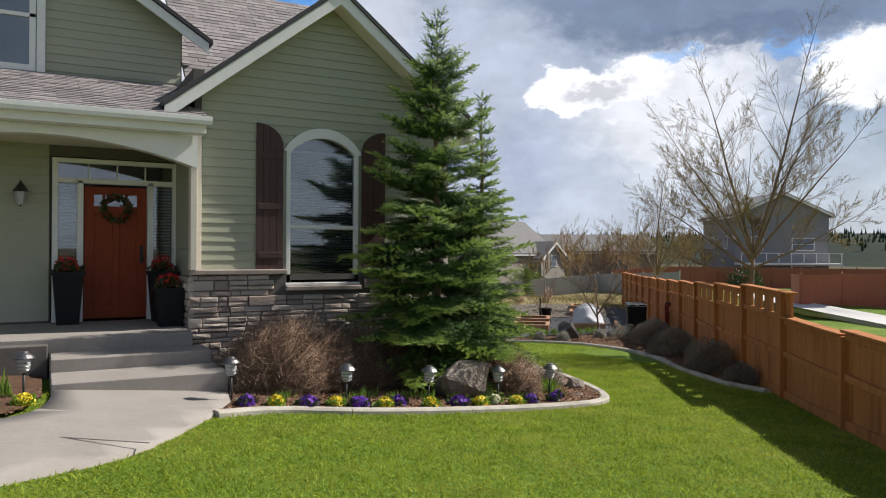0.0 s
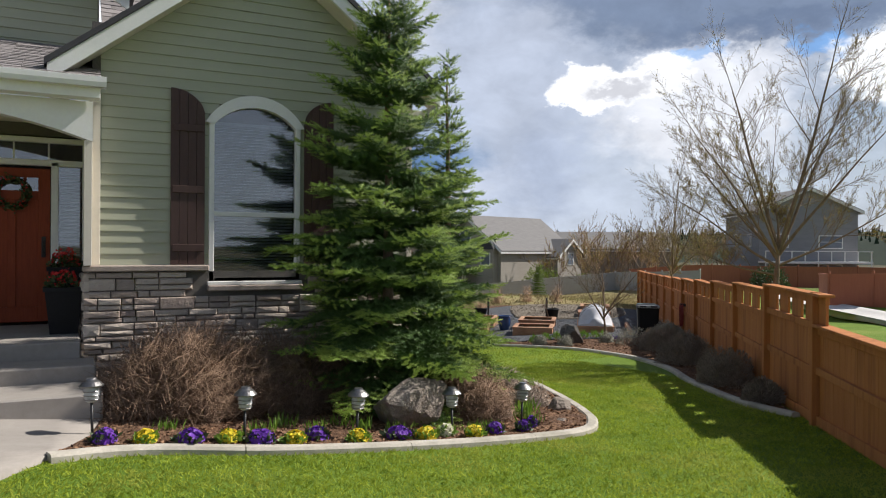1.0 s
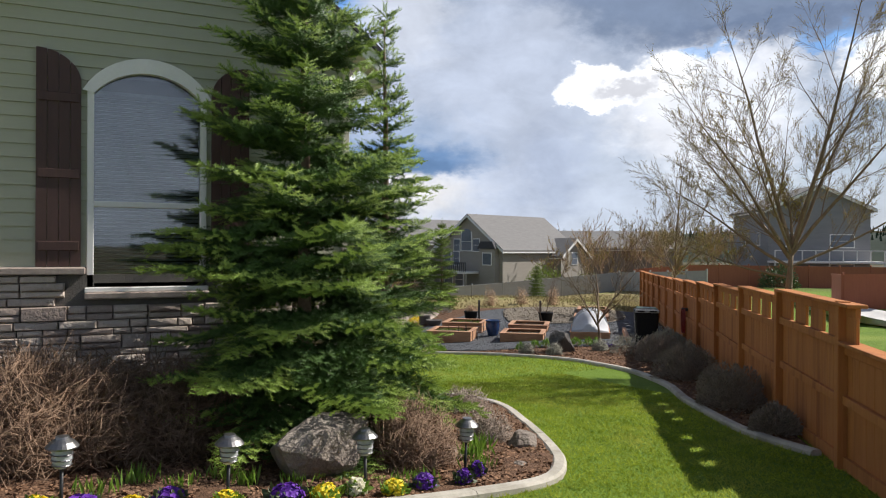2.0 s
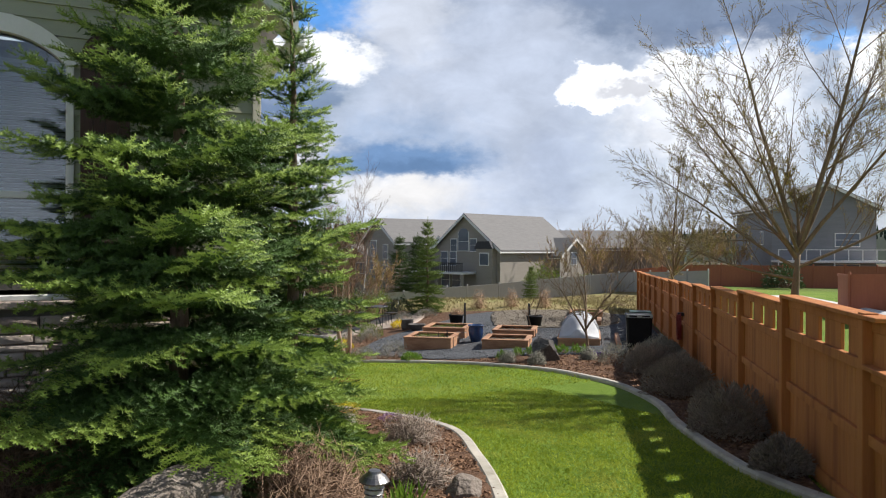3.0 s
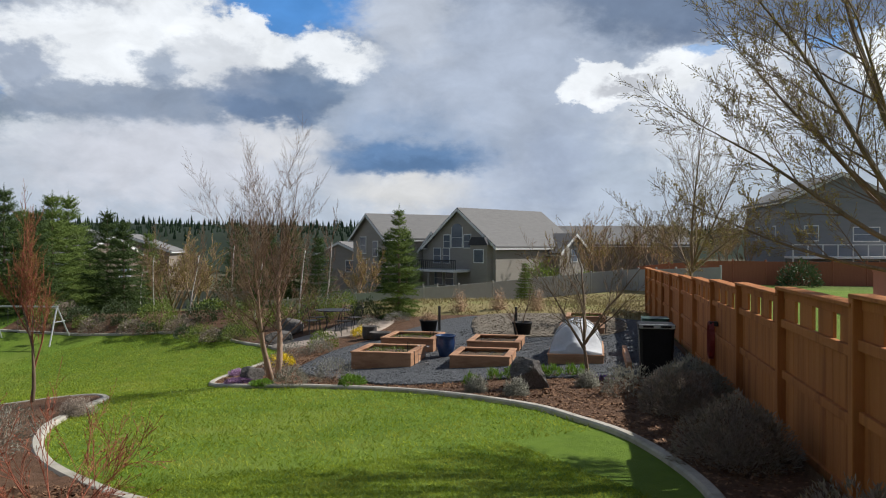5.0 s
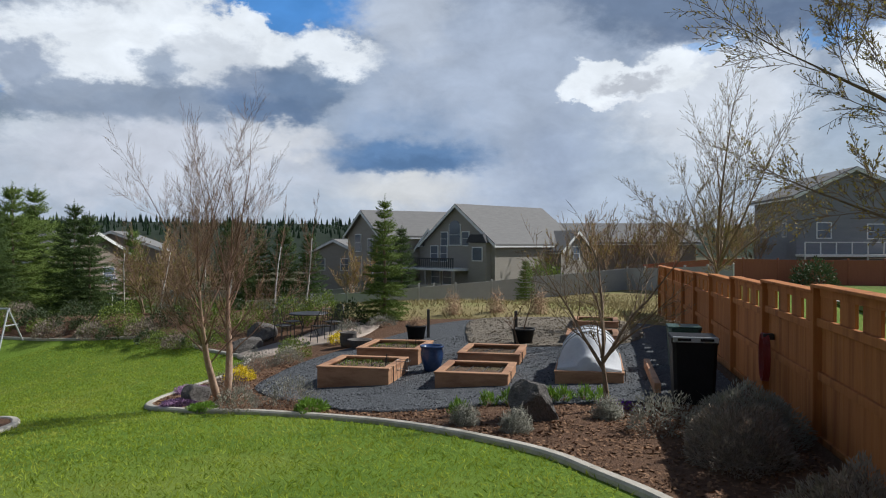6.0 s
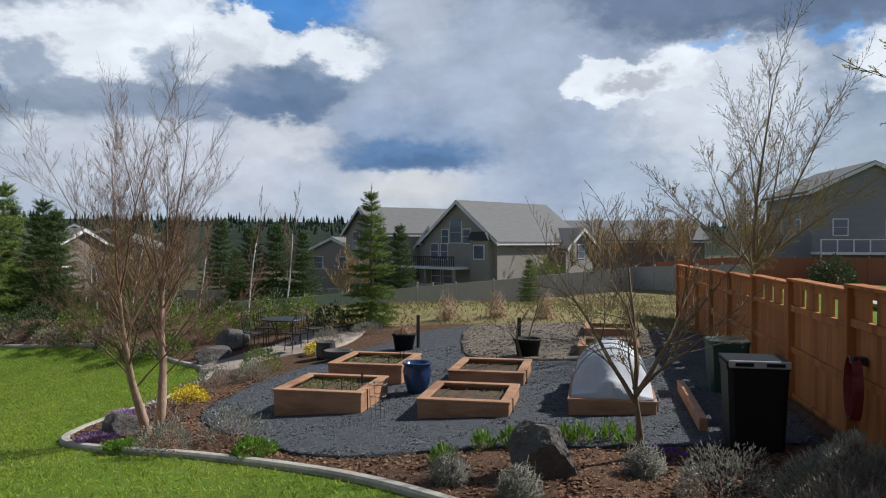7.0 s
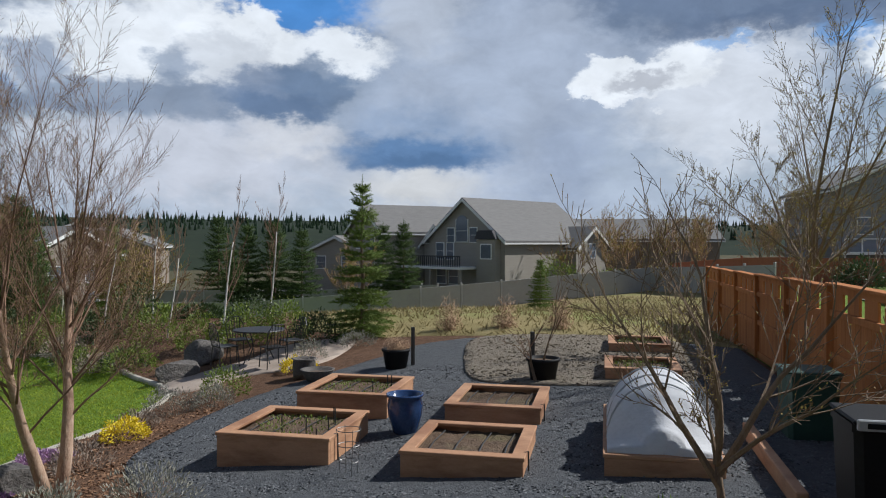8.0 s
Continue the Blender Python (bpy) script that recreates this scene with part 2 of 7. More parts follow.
M_ROADC = mat("road_concrete", (0.55, 0.53, 0.50), (0.66, 0.64, 0.60), 1.0, 0.9, 0.2, 30)
M_SIDING = mat("sage_siding", (0.350, 0.357, 0.262), (0.395, 0.402, 0.298), 1.5, 0.55, 0.12, 160, stretch=(0.3, 1, 4), random_tint=0.3, dist=0.003)
M_WHITE = mat("white_paint", (0.74, 0.73, 0.70), (0.82, 0.81, 0.78), 3, 0.5, 0.1, 80, dist=0.002)
M_CREAM = mat("cream_paint", (0.66, 0.60, 0.50), (0.72, 0.66, 0.56), 3, 0.6, 0.1, 80, dist=0.002)
M_SHUT = mat("dark_shutter_wood", (0.045, 0.020, 0.016), (0.075, 0.034, 0.026), 5, 0.6, 0.35, 40, stretch=(6, 6, 0.8), dist=0.004)
M_DOORW = mat("stained_door_wood", (0.19, 0.028, 0.008), (0.30, 0.056, 0.016), 6, 0.55, 0.25, 60, stretch=(7, 7, 0.6), dist=0.002, spec=0.25)
M_STONE = mat("ledge_stone", (0.24, 0.18, 0.15), (0.62, 0.53, 0.44), 5, 0.9, 0.9, 26, random_tint=0.75, dist=0.02)
M_MORTAR = mat("stone_joint", (0.10, 0.09, 0.08), (0.15, 0.135, 0.12), 10, 0.95, 0.6, 60)
M_CAP = mat("stone_cap", (0.30, 0.24, 0.20), (0.40, 0.33, 0.28), 6, 0.9, 0.6, 40)
M_SHING = mat("asphalt_shingle", (0.15, 0.135, 0.13), (0.30, 0.275, 0.265), 5, 0.95, 0.6, 90, random_tint=0.5, dist=0.006)
M_ROOFFAR = mat("far_shingle", (0.155, 0.149, 0.145), (0.22, 0.212, 0.205), 1.2, 0.95, 0.4, 12, stretch=(1, 1, 8), dist=0.03)
M_DARKROOF = mat("roof_edge", (0.035, 0.034, 0.04), (0.06, 0.058, 0.065), 8, 0.8, 0.3, 50)
M_FENCE = mat("redwood_stain", (0.37, 0.130, 0.036), (0.52, 0.210, 0.066), 2.5, 0.8, 0.4, 60, spec=0.25, c3=(0.29, 0.098, 0.030), random_tint=0.35, stretch=(6, 6, 0.5), dist=0.003)
M_FENCE2 = mat("far_redwood", (0.28, 0.085, 0.045), (0.36, 0.12, 0.06), 1.5, 0.75, 0.3, 20, stretch=(5, 5, 0.5))
M_VINYL = mat("vinyl_fence", (0.33, 0.31, 0.285), (0.39, 0.37, 0.345), 0.6, 0.5, 0.1, 20)
M_BARK = mat("brown_bark", (0.12, 0.080, 0.050), (0.28, 0.20, 0.13), 14, 0.9, 0.8, 60, stretch=(1, 1, 0.3))
M_BARKB = mat("river_birch_bark", (0.27, 0.15, 0.09), (0.56, 0.41, 0.30), 9, 0.8, 0.9, 45, c3=(0.25, 0.12, 0.07), stretch=(1, 1, 0.5))
M_BARKW = mat("white_birch_bark", (0.50, 0.46, 0.42), (0.68, 0.64, 0.60), 8, 0.8, 0.4, 40)
M_TWIG = mat("twig", (0.15, 0.085, 0.055), (0.28, 0.17, 0.11), 6, 0.85, 0.2, 60, island=0.5)
M_TWIGB = mat("dry_twig", (0.24, 0.14, 0.08), (0.52, 0.35, 0.22), 6, 0.85, 0, island=0.7)
M_TWIGD = mat("brown_twig", (0.11, 0.065, 0.042), (0.36, 0.235, 0.15), 5, 0.85, 0, island=0.6)
M_TWIGR = mat("red_twig", (0.26, 0.07, 0.04), (0.38, 0.13, 0.07), 6, 0.8, 0, island=0.6)
M_BUD = mat("spring_bud", (0.26, 0.20, 0.05), (0.44, 0.36, 0.10), 5, 0.7, 0, island=0.7, transl=0.3)
# spruce: inner shade and sunlight on the paler young tips put into the colours
M_NEED = mat("shaded_spruce_needle", (0.026, 0.058, 0.015), (0.12, 0.21, 0.046), 1.6, 0.5, 0, island=0.4, spec=0.3, transl=0.04)
M_NEEDT = mat("sunlit_spruce_tip", (0.15, 0.24, 0.048), (0.42, 0.54, 0.11), 2.0, 0.5, 0, island=0.4, spec=0.35, transl=0.2)
M_NEEDF = mat("conifer_needle", (0.036, 0.062, 0.020), (0.105, 0.15, 0.042), 1.0, 0.7, 0, island=0.6, spec=0.2, transl=0.2)
M_NEEDY = mat("yellow_green_needle", (0.08, 0.125, 0.025), (0.20, 0.26, 0.06), 1.2, 0.7, 0, island=0.6, spec=0.2, transl=0.15)
M_FOREST = mat("forest_needle", (0.014, 0.030, 0.020), (0.045, 0.070, 0.035), 0.05, 0.9, 0, island=0.7, spec=0.1)
M_LEAF = mat("shrub_leaf", (0.09, 0.14, 0.02), (0.27, 0.33, 0.055), 3, 0.6, 0, island=0.7, transl=0.3)
M_LEAFD = mat("dark_leaf", (0.03, 0.055, 0.018), (0.09, 0.12, 0.04), 3, 0.6, 0, island=0.7, transl=0.2)
M_SAGE = mat("lavender_leaf", (0.20, 0.20, 0.15), (0.40, 0.38, 0.32), 4, 0.8, 0, island=0.7, transl=0.2)
M_HEATH = mat("dormant_shrub", (0.16, 0.125, 0.10), (0.42, 0.34, 0.27), 4, 0.9, 0, island=0.7)
M_SPROUT = mat("bulb_leaf", (0.10, 0.20, 0.02), (0.24, 0.38, 0.05), 4, 0.5, 0, island=0.6, transl=0.35)
M_PURPLE = mat("purple_petal", (0.085, 0.012, 0.26), (0.20, 0.05, 0.48), 8, 0.6, 0, island=0.7, transl=0.2)
M_YELLOW = mat("yellow_petal", (0.72, 0.52, 0.01), (0.86, 0.72, 0.04), 8, 0.6, 0, island=0.6, transl=0.2)
M_CREAMF = mat("cream_petal", (0.62, 0.58, 0.40), (0.80, 0.76, 0.60), 8, 0.6, 0, island=0.6, transl=0.2)
M_REDF = mat("red_petal", (0.62, 0.015, 0.02), (0.80, 0.05, 0.05), 8, 0.6, 0, island=0.6, transl=0.2)
M_PINKF = mat("pink_petal", (0.30, 0.14, 0.30), (0.50, 0.34, 0.50), 8, 0.6, 0, island=0.6, transl=0.2)
M_ROCK = mat("basalt_boulder", (0.17, 0.14, 0.115), (0.36, 0.31, 0.26), 2.5, 0.9, 1.0, 22, c3=(0.15, 0.115, 0.09), dist=0.03)
M_ROCKD = mat("dark_boulder", (0.065, 0.058, 0.053), (0.165, 0.148, 0.135), 3, 0.9, 1.0, 22, dist=0.03)
M_TIMBER = mat("cedar_timber", (0.34, 0.165, 0.085), (0.52, 0.30, 0.17), 3, 0.75, 0.4, 50, c3=(0.28, 0.135, 0.07), random_tint=0.3, stretch=(1.5, 1.5, 5), dist=0.004)
M_SOIL = mat("garden_soil", (0.075, 0.045, 0.027), (0.19, 0.125, 0.08), 8, 0.95, 1.0, 40, c3=(0.13, 0.10, 0.05), dist=0.04)
M_BLACK = mat("black_plastic", (0.008, 0.008, 0.009), (0.016, 0.016, 0.018), 4, 0.6, 0.1, 60, spec=0.2)
M_IRON = mat("black_iron", (0.012, 0.012, 0.013), (0.03, 0.028, 0.026), 6, 0.5, 0.2, 80)
M_GLAZE = mat("blue_glaze", (0.016, 0.035, 0.10), (0.04, 0.08, 0.19), 4, 0.12, 0.1, 20, dist=0.004)
M_CLOTH = mat("frost_cloth", (0.62, 0.63, 0.66), (0.74, 0.75, 0.78), 2, 0.75, 0.5, 9, dist=0.03, transl=0.25)
M_GREENP = mat("green_plastic", (0.012, 0.045, 0.035), (0.03, 0.075, 0.055), 4, 0.5, 0.1, 50)
M_STEEL = mat("brushed_metal", (0.17, 0.165, 0.16), (0.28, 0.27, 0.265), 6, 0.38, 0.15, 90, metal=0.9)
M_GREYPL = mat("grey_plastic", (0.36, 0.37, 0.38), (0.46, 0.47, 0.48), 6, 0.4, 0.1, 90)
M_HOUSEA = mat("far_taupe_siding", (0.29, 0.26, 0.222), (0.35, 0.315, 0.27), 0.6, 0.8, 0.4, 4, stretch=(1, 1, 6), dist=0.02)
M_HOUSEB = mat("far_grey_siding", (0.21, 0.212, 0.222), (0.27, 0.272, 0.282), 0.6, 0.8, 0.4, 4, stretch=(1, 1, 6), dist=0.02)
M_HOUSEC = mat("far_brown_siding", (0.20, 0.16, 0.125), (0.27, 0.22, 0.175), 0.6, 0.8, 0.4, 4, stretch=(1, 1, 6), dist=0.02)
M_HILL = mat("far_hill", (0.018, 0.028, 0.020), (0.035, 0.045, 0.028), 0.03, 0.95, 0, spec=0.1)
M_HOSE = mat("red_hose", (0.16, 0.012, 0.012), (0.26, 0.025, 0.02), 6, 0.5, 0.1, 50)
M_BLIND = mat("window_blind", (0.55, 0.56, 0.57), (0.66, 0.67, 0.68), 4, 0.6, 0)
M_CURTAIN = mat("pale_curtain", (0.42, 0.46, 0.55), (0.55, 0.59, 0.66), 6, 0.8, 0.4, 12, stretch=(6, 1, 0.3))
# the dimness of the rooms is put into this low base colour
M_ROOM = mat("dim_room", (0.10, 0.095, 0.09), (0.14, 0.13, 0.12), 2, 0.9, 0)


def glass_mat(name, tint, rough=0.02):
    m = bpy.data.materials.new(name)
    m.use_nodes = True
    nt = m.node_tree
    nt.nodes.clear()
    fr = nd(nt, "ShaderNodeFresnel", IOR=2.3)
    t = nt.nodes.new("ShaderNodeBsdfTransparent")
    t.inputs[0].default_value = (*tint, 1)
    g = nd(nt, "ShaderNodeBsdfGlossy", Roughness=rough)
    ms = nt.nodes.new("ShaderNodeMixShader")
    o = nt.nodes.new("ShaderNodeOutputMaterial")
    nt.links.new(fr.outputs[0], ms.inputs[0])
    nt.links.new(t.outputs[0], ms.inputs[1])
    nt.links.new(g.outputs[0], ms.inputs[2])
    nt.links.new(ms.outputs[0], o.inputs[0])
    return m


M_GLASS = glass_mat("window_glass", (0.75, 0.80, 0.82))
M_FARGLASS = mat("far_window_glass", (0.10, 0.12, 0.15), (0.16, 0.18, 0.22), 0.8, 0.08, 0)


# ---- mesh helpers ----
class MB:
    """Collects vertices and faces of one mesh."""

    def __init__(self):
        self.v, self.f = [], []

    def add(self, verts, faces):
        n = len(self.v)
        self.v.extend(tuple(p) for p in verts)
        self.f.extend(tuple(i + n for i in f) for f in faces)
        return self

    def hexa(self, p):
        """Eight corners: bottom ring, then top ring, both counter-clockwise."""
        return self.add(p, [(3, 2, 1, 0), (4, 5, 6, 7), (0, 1, 5, 4), (1, 2, 6, 5), (2, 3, 7, 6), (3, 0, 4, 7)])

    def box(self, x0, y0, z0, x1, y1, z1, c=0.0, m=None):
        """A box, its edges chamfered by c."""
        if c <= 0:
            pts = [(x0, y0, z0), (x1, y0, z0), (x1, y1, z0), (x0, y1, z0), (x0, y0, z1), (x1, y0, z1), (x1, y1, z1), (x0, y1, z1)]
            if m is not None:
                pts = [m @ Vector(p) for p in pts]
            return self.hexa(pts)
        rings = []
        for z, k in ((z0, c), (z0 + c, 0), (z1 - c, 0), (z1, c)):
            rings.append([(x0 + c, y0 + k, z), (x1 - c, y0 + k, z), (x1 - k, y0 + c, z), (x1 - k, y1 - c, z), (x1 - c, y1 - k, z), (x0 + c, y1 - k, z), (x0 + k, y1 - c, z), (x0 + k, y0 + c, z)])
        pts = [p for r in rings for p in r]
        if m is not None:
            pts = [m @ Vector(p) for p in pts]
        fs = [tuple(range(7, -1, -1)), tuple(range(24, 32))]
        for r in range(3):
            for i in range(8):
                j = (i + 1) % 8
                fs.append((r * 8 + i, r * 8 + j, r * 8 + 8 + j, r * 8 + 8 + i))
        return self.add(pts, fs)

    def tube(self, path, radii, sides=6, cap=True):
        path = [Vector(p) for p in path]
        rings, up = [], Vector((0.31, 0.17, 0.93))
        for i, p in enumerate(path):
            d = (path[min(i + 1, len(path) - 1)] - path[max(i - 1, 0)])
            d = d.normalized() if d.length > 1e-9 else Vector((0, 0, 1))
            a = d.cross(up)
            if a.length < 0.05:
                a = d.cross(Vector((1, 0, 0)))
            a.normalize()
            b = d.cross(a)
            r = radii[i] if hasattr(radii, "__len__") else radii
            rings.append([p + (a * math.cos(2 * math.pi * k / sides) + b * math.sin(2 * math.pi * k / sides)) * r for k in range(sides)])
        fs = []
        for i in range(len(path) - 1):
            for k in range(sides):
                j = (k + 1) % sides
                fs.append((i * sides + k, i * sides + j, (i + 1) * sides + j, (i + 1) * sides + k))
        if cap:
            fs.append(tuple(range(sides - 1, -1, -1)))
            fs.append(tuple(range((len(path) - 1) * sides, len(path) * sides)))
        return self.add([q for r in rings for q in r], fs)

    def lathe(self, profile, seg=20, at=(0, 0, 0)):
        ax = Vector(at)
        pts = [ax + Vector((r * math.cos(2 * math.pi * k / seg), r * math.sin(2 * math.pi * k / seg), z)) for r, z in profile for k in range(seg)]
        fs = []
        for i in range(len(profile) - 1):
            for k in range(seg):
                j = (k + 1) % seg
                fs.append((i * seg + k, i * seg + j, (i + 1) * seg + j, (i + 1) * seg + k))
        fs.append(tuple(range(seg - 1, -1, -1)))
        fs.append(tuple(range((len(profile) - 1) * seg, len(profile) * seg)))
        return self.add(pts, fs)

    def prism(self, outline, y0, y1):
        """An outline in x and z, thick along y."""
        n = len(outline)
        pts = [(x, y0, z) for x, z in outline] + [(x, y1, z) for x, z in outline]
        fs = [tuple(range(n)), tuple(range(2 * n - 1, n - 1, -1))] + [((i + 1) % n, i, n + i, n + (i + 1) % n) for i in range(n)]
        return self.add(pts, fs)

    def mesh(self, name, smooth=False):
        me = bpy.data.meshes.new(name)
        me.from_pydata(self.v, [], self.f)
        if smooth:
            me.polygons.foreach_set("use_smooth", [True] * len(me.polygons))
        return me


def tri_mesh(name, verts, tris):
    """A mesh from arrays: n x 3 places, k x 3 corner numbers."""
    verts, tris = np.asarray(verts, np.float32), np.asarray(tris, np.int32)
    me = bpy.data.meshes.new(name)
    me.vertices.add(len(verts))
    me.vertices.foreach_set("co", verts.ravel())
    me.loops.add(tris.size)
    me.loops.foreach_set("vertex_index", tris.ravel())
    me.polygons.add(len(tris))
    me.polygons.foreach_set("loop_start", np.arange(0, tris.size, 3, dtype=np.int32))
    me.polygons.foreach_set("loop_total", np.full(len(tris), 3, np.int32))
    me.update(calc_edges=True)
    return me


def part(name, shape, material, parent=None, label="", m=None, smooth=False):
    me = shape.mesh(name, smooth) if isinstance(shape, MB) else shape
    if not me.materials:
        me.materials.append(material)
    ob = new(name, me)
    if parent is not None:
        ob.parent = parent
    if m is not None:
        ob.matrix_basis = m
    if name in ("twig_mass", "greenery", "foliage", "bloom", "crown"):
        ob["kind"] = "stuff"
    return tagged(ob, label)


def thing(name, m, label, category, group="", kind=""):
    ob = new(name)
    ob.empty_display_size = 0.1
    ob.matrix_basis = m
    return tagged(ob, label, category, group, kind)


def solo(name, shape, material, label, category, group="", kind="", m=None, smooth=False):
    return tagged(part(name, shape, material, None, label, m, smooth), label, category, group, kind)


# ---- plan ----
FA = Vector((7.11, 4.50, 0))               # the post where the tall fence begins
FU, FW = Vector((0.6084, 0.7937, 0)), Vector((-0.7937, 0.6084, 0))   # along the fence, and from it towards the lawn


def at_uw(u, w):
    p = FA + FU * u + FW * w
    return p.x, p.y


def to_uw(x, y):
    dx, dy = x - FA.x, y - FA.y
    return dx * FU.x + dy * FU.y, dx * FW.x + dy * FW.y


def smooth01(t):
    t = np.clip(t, 0, 1)
    return t * t * (3 - 2 * t)


def gz(x, y):
    """Height of the ground."""
    x, y = np.asarray(x, float), np.asarray(y, float)
    u, w = to_uw(x, y)
    uc, wc = np.clip(u, -12, 26), np.clip(w, -4, 22)
    z = -0.673544 - 0.0479579 * uc - 0.0188473 * wc + 0.000462317 * uc * uc - 0.00215843 * uc * wc + 0.00921908 * wc * wc + 0.000110616 * uc ** 3 - 0.000192074 * uc * uc * wc - 0.000834893 * uc * wc * wc - 0.00051501 * wc ** 3 - 3.86719e-06 * uc ** 4 + 2.20907e-05 * uc ** 3 * wc - 7.36703e-06 * uc * uc * wc * wc + 3.49497e-05 * uc * wc ** 3
    # the land falls away beyond the garden, more so to the north-west
    far = smooth01((u - 23.0) / 30.0)
    zf = -2.6 - 0.085 * np.clip(w - 2, -14, 25)
    z = z + (np.maximum(zf, -5.5) - z) * far
    out = smooth01((-w - 1.0) / 12.0)
    z = z + (np.clip(-0.75 - 0.02 * np.clip(u, -20, 60), -1.9, -0.5) - z) * out
    return z + 0.02 * np.sin(0.7 * x + 0.4) * np.sin(0.6 * y) 


def gp(x, y, dz=0.0):
    return float(gz(x, y)) + dz


def spline(points, step=0.15, closed=False):
    """A smooth curve through points, as a list of points."""
    P = [Vector((*p[:2], 0)) for p in points]
    n, out = len(P), []
    for i in range(n if closed else n - 1):
        a, b, c, d = (P[(i + k) % n] if closed else P[min(max(i + k, 0), n - 1)] for k in (-1, 0, 1, 2))
        m = max(2, int((c - b).length / step))
        for k in range(m):
            t = k / m
            out.append(0.5 * ((2 * b) + (c - a) * t + (2 * a - 5 * b + 4 * c - d) * t * t + (3 * b - a - 3 * c + d) * t ** 3))
    if not closed:
        out.append(P[-1])
    return [(p.x, p.y) for p in out]


def inside(x, y, poly):
    """Which of the points lie in the polygon."""
    x, y = np.asarray(x), np.asarray(y)
    hit = np.zeros(x.shape, bool)
    px, py = np.array(poly).T
    qx, qy = np.roll(px, 1), np.roll(py, 1)
    for a, b, c, d in zip(px, py, qx, qy):
        if b == d:
            continue
        hit ^= ((b > y) != (d > y)) & (x < (c - a) * (y - b) / (d - b) + a)
    return hit


def sheet_mesh(name, poly, step, lift, bumpy=0.0, skirt=0.0):
    """A sheet on the ground with that outline."""
    from mathutils.geometry import delaunay_2d_cdt
    xs, ys = [p[0] for p in poly], [p[1] for p in poly]
    gx, gy = np.meshgrid(np.arange(min(xs), max(xs), step), np.arange(min(ys), max(ys), step))
    gx, gy = gx.ravel() + np.random.uniform(-0.2, 0.2, gx.size) * step, gy.ravel() + np.random.uniform(-0.2, 0.2, gy.size) * step
    ok = inside(gx, gy, poly)
    pts = [Vector(p) for p in poly] + [Vector((a, b)) for a, b in zip(gx[ok], gy[ok])]
    n = len(poly)
    v, _, f, *_ = delaunay_2d_cdt(pts, [(i, (i + 1) % n) for i in range(n)], [list(range(n))], 1, 1e-5)
    a = np.array([(p.x, p.y) for p in v])
    z = gz(a[:, 0], a[:, 1]) + lift
    if bumpy:
        z = z + np.random.uniform(0, bumpy, len(z))
    verts, tris = np.c_[a, z], [list(t) for t in f if len(t) == 3]
    if skirt:
        edges = {}
        for t in tris:
            for i in range(3):
                e = (t[i], t[(i + 1) % 3])
                if (e[1], e[0]) in edges:
                    del edges[(e[1], e[0])]
                else:
                    edges[e] = True
        k = len(verts)
        verts = np.r_[verts, verts - [0, 0, skirt]]
        for i, j in edges:
            tris += [[j, i, i + k], [j, i + k, j + k]]
    return tri_mesh(name, verts, tris)
# ---- ground, beds, paths ----
FRONT_KERB = spline([(-1.30, 4.78), (-0.6, 4.95), (0.55, 4.78), (2.0, 4.78), (3.16, 4.90), (3.95, 5.08), (4.42, 5.50), (4.80, 6.2), (5.30, 7.5), (5.72, 9.0), (5.35, 10.4), (4.65, 11.7), (4.10, 13.6), (4.05, 16.2), (4.55, 19.2), (4.92, 21.4), (4.45, 23.4), (2.8, 24.6)])
FRONT_BED = FRONT_KERB + [(-3.0, 24.6), (-3.0, 10.5), (-0.85, 8.5), (-0.80, 6.6), (-1.0, 5.4)]
YARD_KERB = spline([at_uw(*p) for p in [(0.5, 0.12), (1.6, 0.62), (3.8, 0.98), (5.6, 1.12), (7.3, 1.62), (8.4, 2.3), (9.4, 3.1), (10.8, 5.0), (11.7, 7.2), (12.15, 8.8), (12.9, 10.0), (13.9, 10.5), (15.2, 10.65), (17.0, 10.6), (19.2, 11.3), (21.3, 13.6), (23.6, 16.6), (24.2, 20.0), (24.6, 26.0)]])
YARD_BED = YARD_KERB + [at_uw(*p) for p in [(30.0, 26.0), (29.0, 14.0), (23.4, 8.5), (23.0, 0.12)]]
GRAVEL = spline([at_uw(*p) for p in [(12.3, 0.25), (12.0, 2.2), (11.9, 4.0), (11.55, 5.2), (11.75, 6.1), (12.4, 6.9), (13.1, 7.8), (14.4, 8.75), (16.0, 9.0), (17.6, 8.95), (19.2, 8.4), (21.0, 7.5), (22.2, 6.8), (22.9, 5.0), (22.9, 2.0), (22.9, 0.25)]], 0.3)
CHIPS = spline([at_uw(*p) for p in [(18.2, 1.9), (17.9, 3.2), (18.4, 5.0), (20.0, 5.6), (22.5, 5.8), (23.0, 4.0), (22.8, 1.6), (20.0, 1.2)]], 0.3, closed=True)
WALKWAY = [(-0.86, 6.25)] + spline([(-0.86, 6.25), (-0.95, 5.5), (-1.36, 4.72), (-2.15, 3.50), (-3.0, 2.9), (-4.4, 2.2), (-6.5, 1.8)], 0.2) + spline([(-6.5, 3.9), (-4.2, 4.2), (-3.1, 4.75), (-2.80, 5.5), (-2.78, 6.25)], 0.2)
PATIO = spline([at_uw(*p) for p in [(18.9, 11.0), (19.8, 11.9), (20.8, 11.5), (21.6, 10.9), (22.8, 10.4), (23.0, 8.9), (21.6, 8.6), (20.4, 9.0), (20.0, 10.2), (19.3, 10.5)]], 0.25, closed=True)


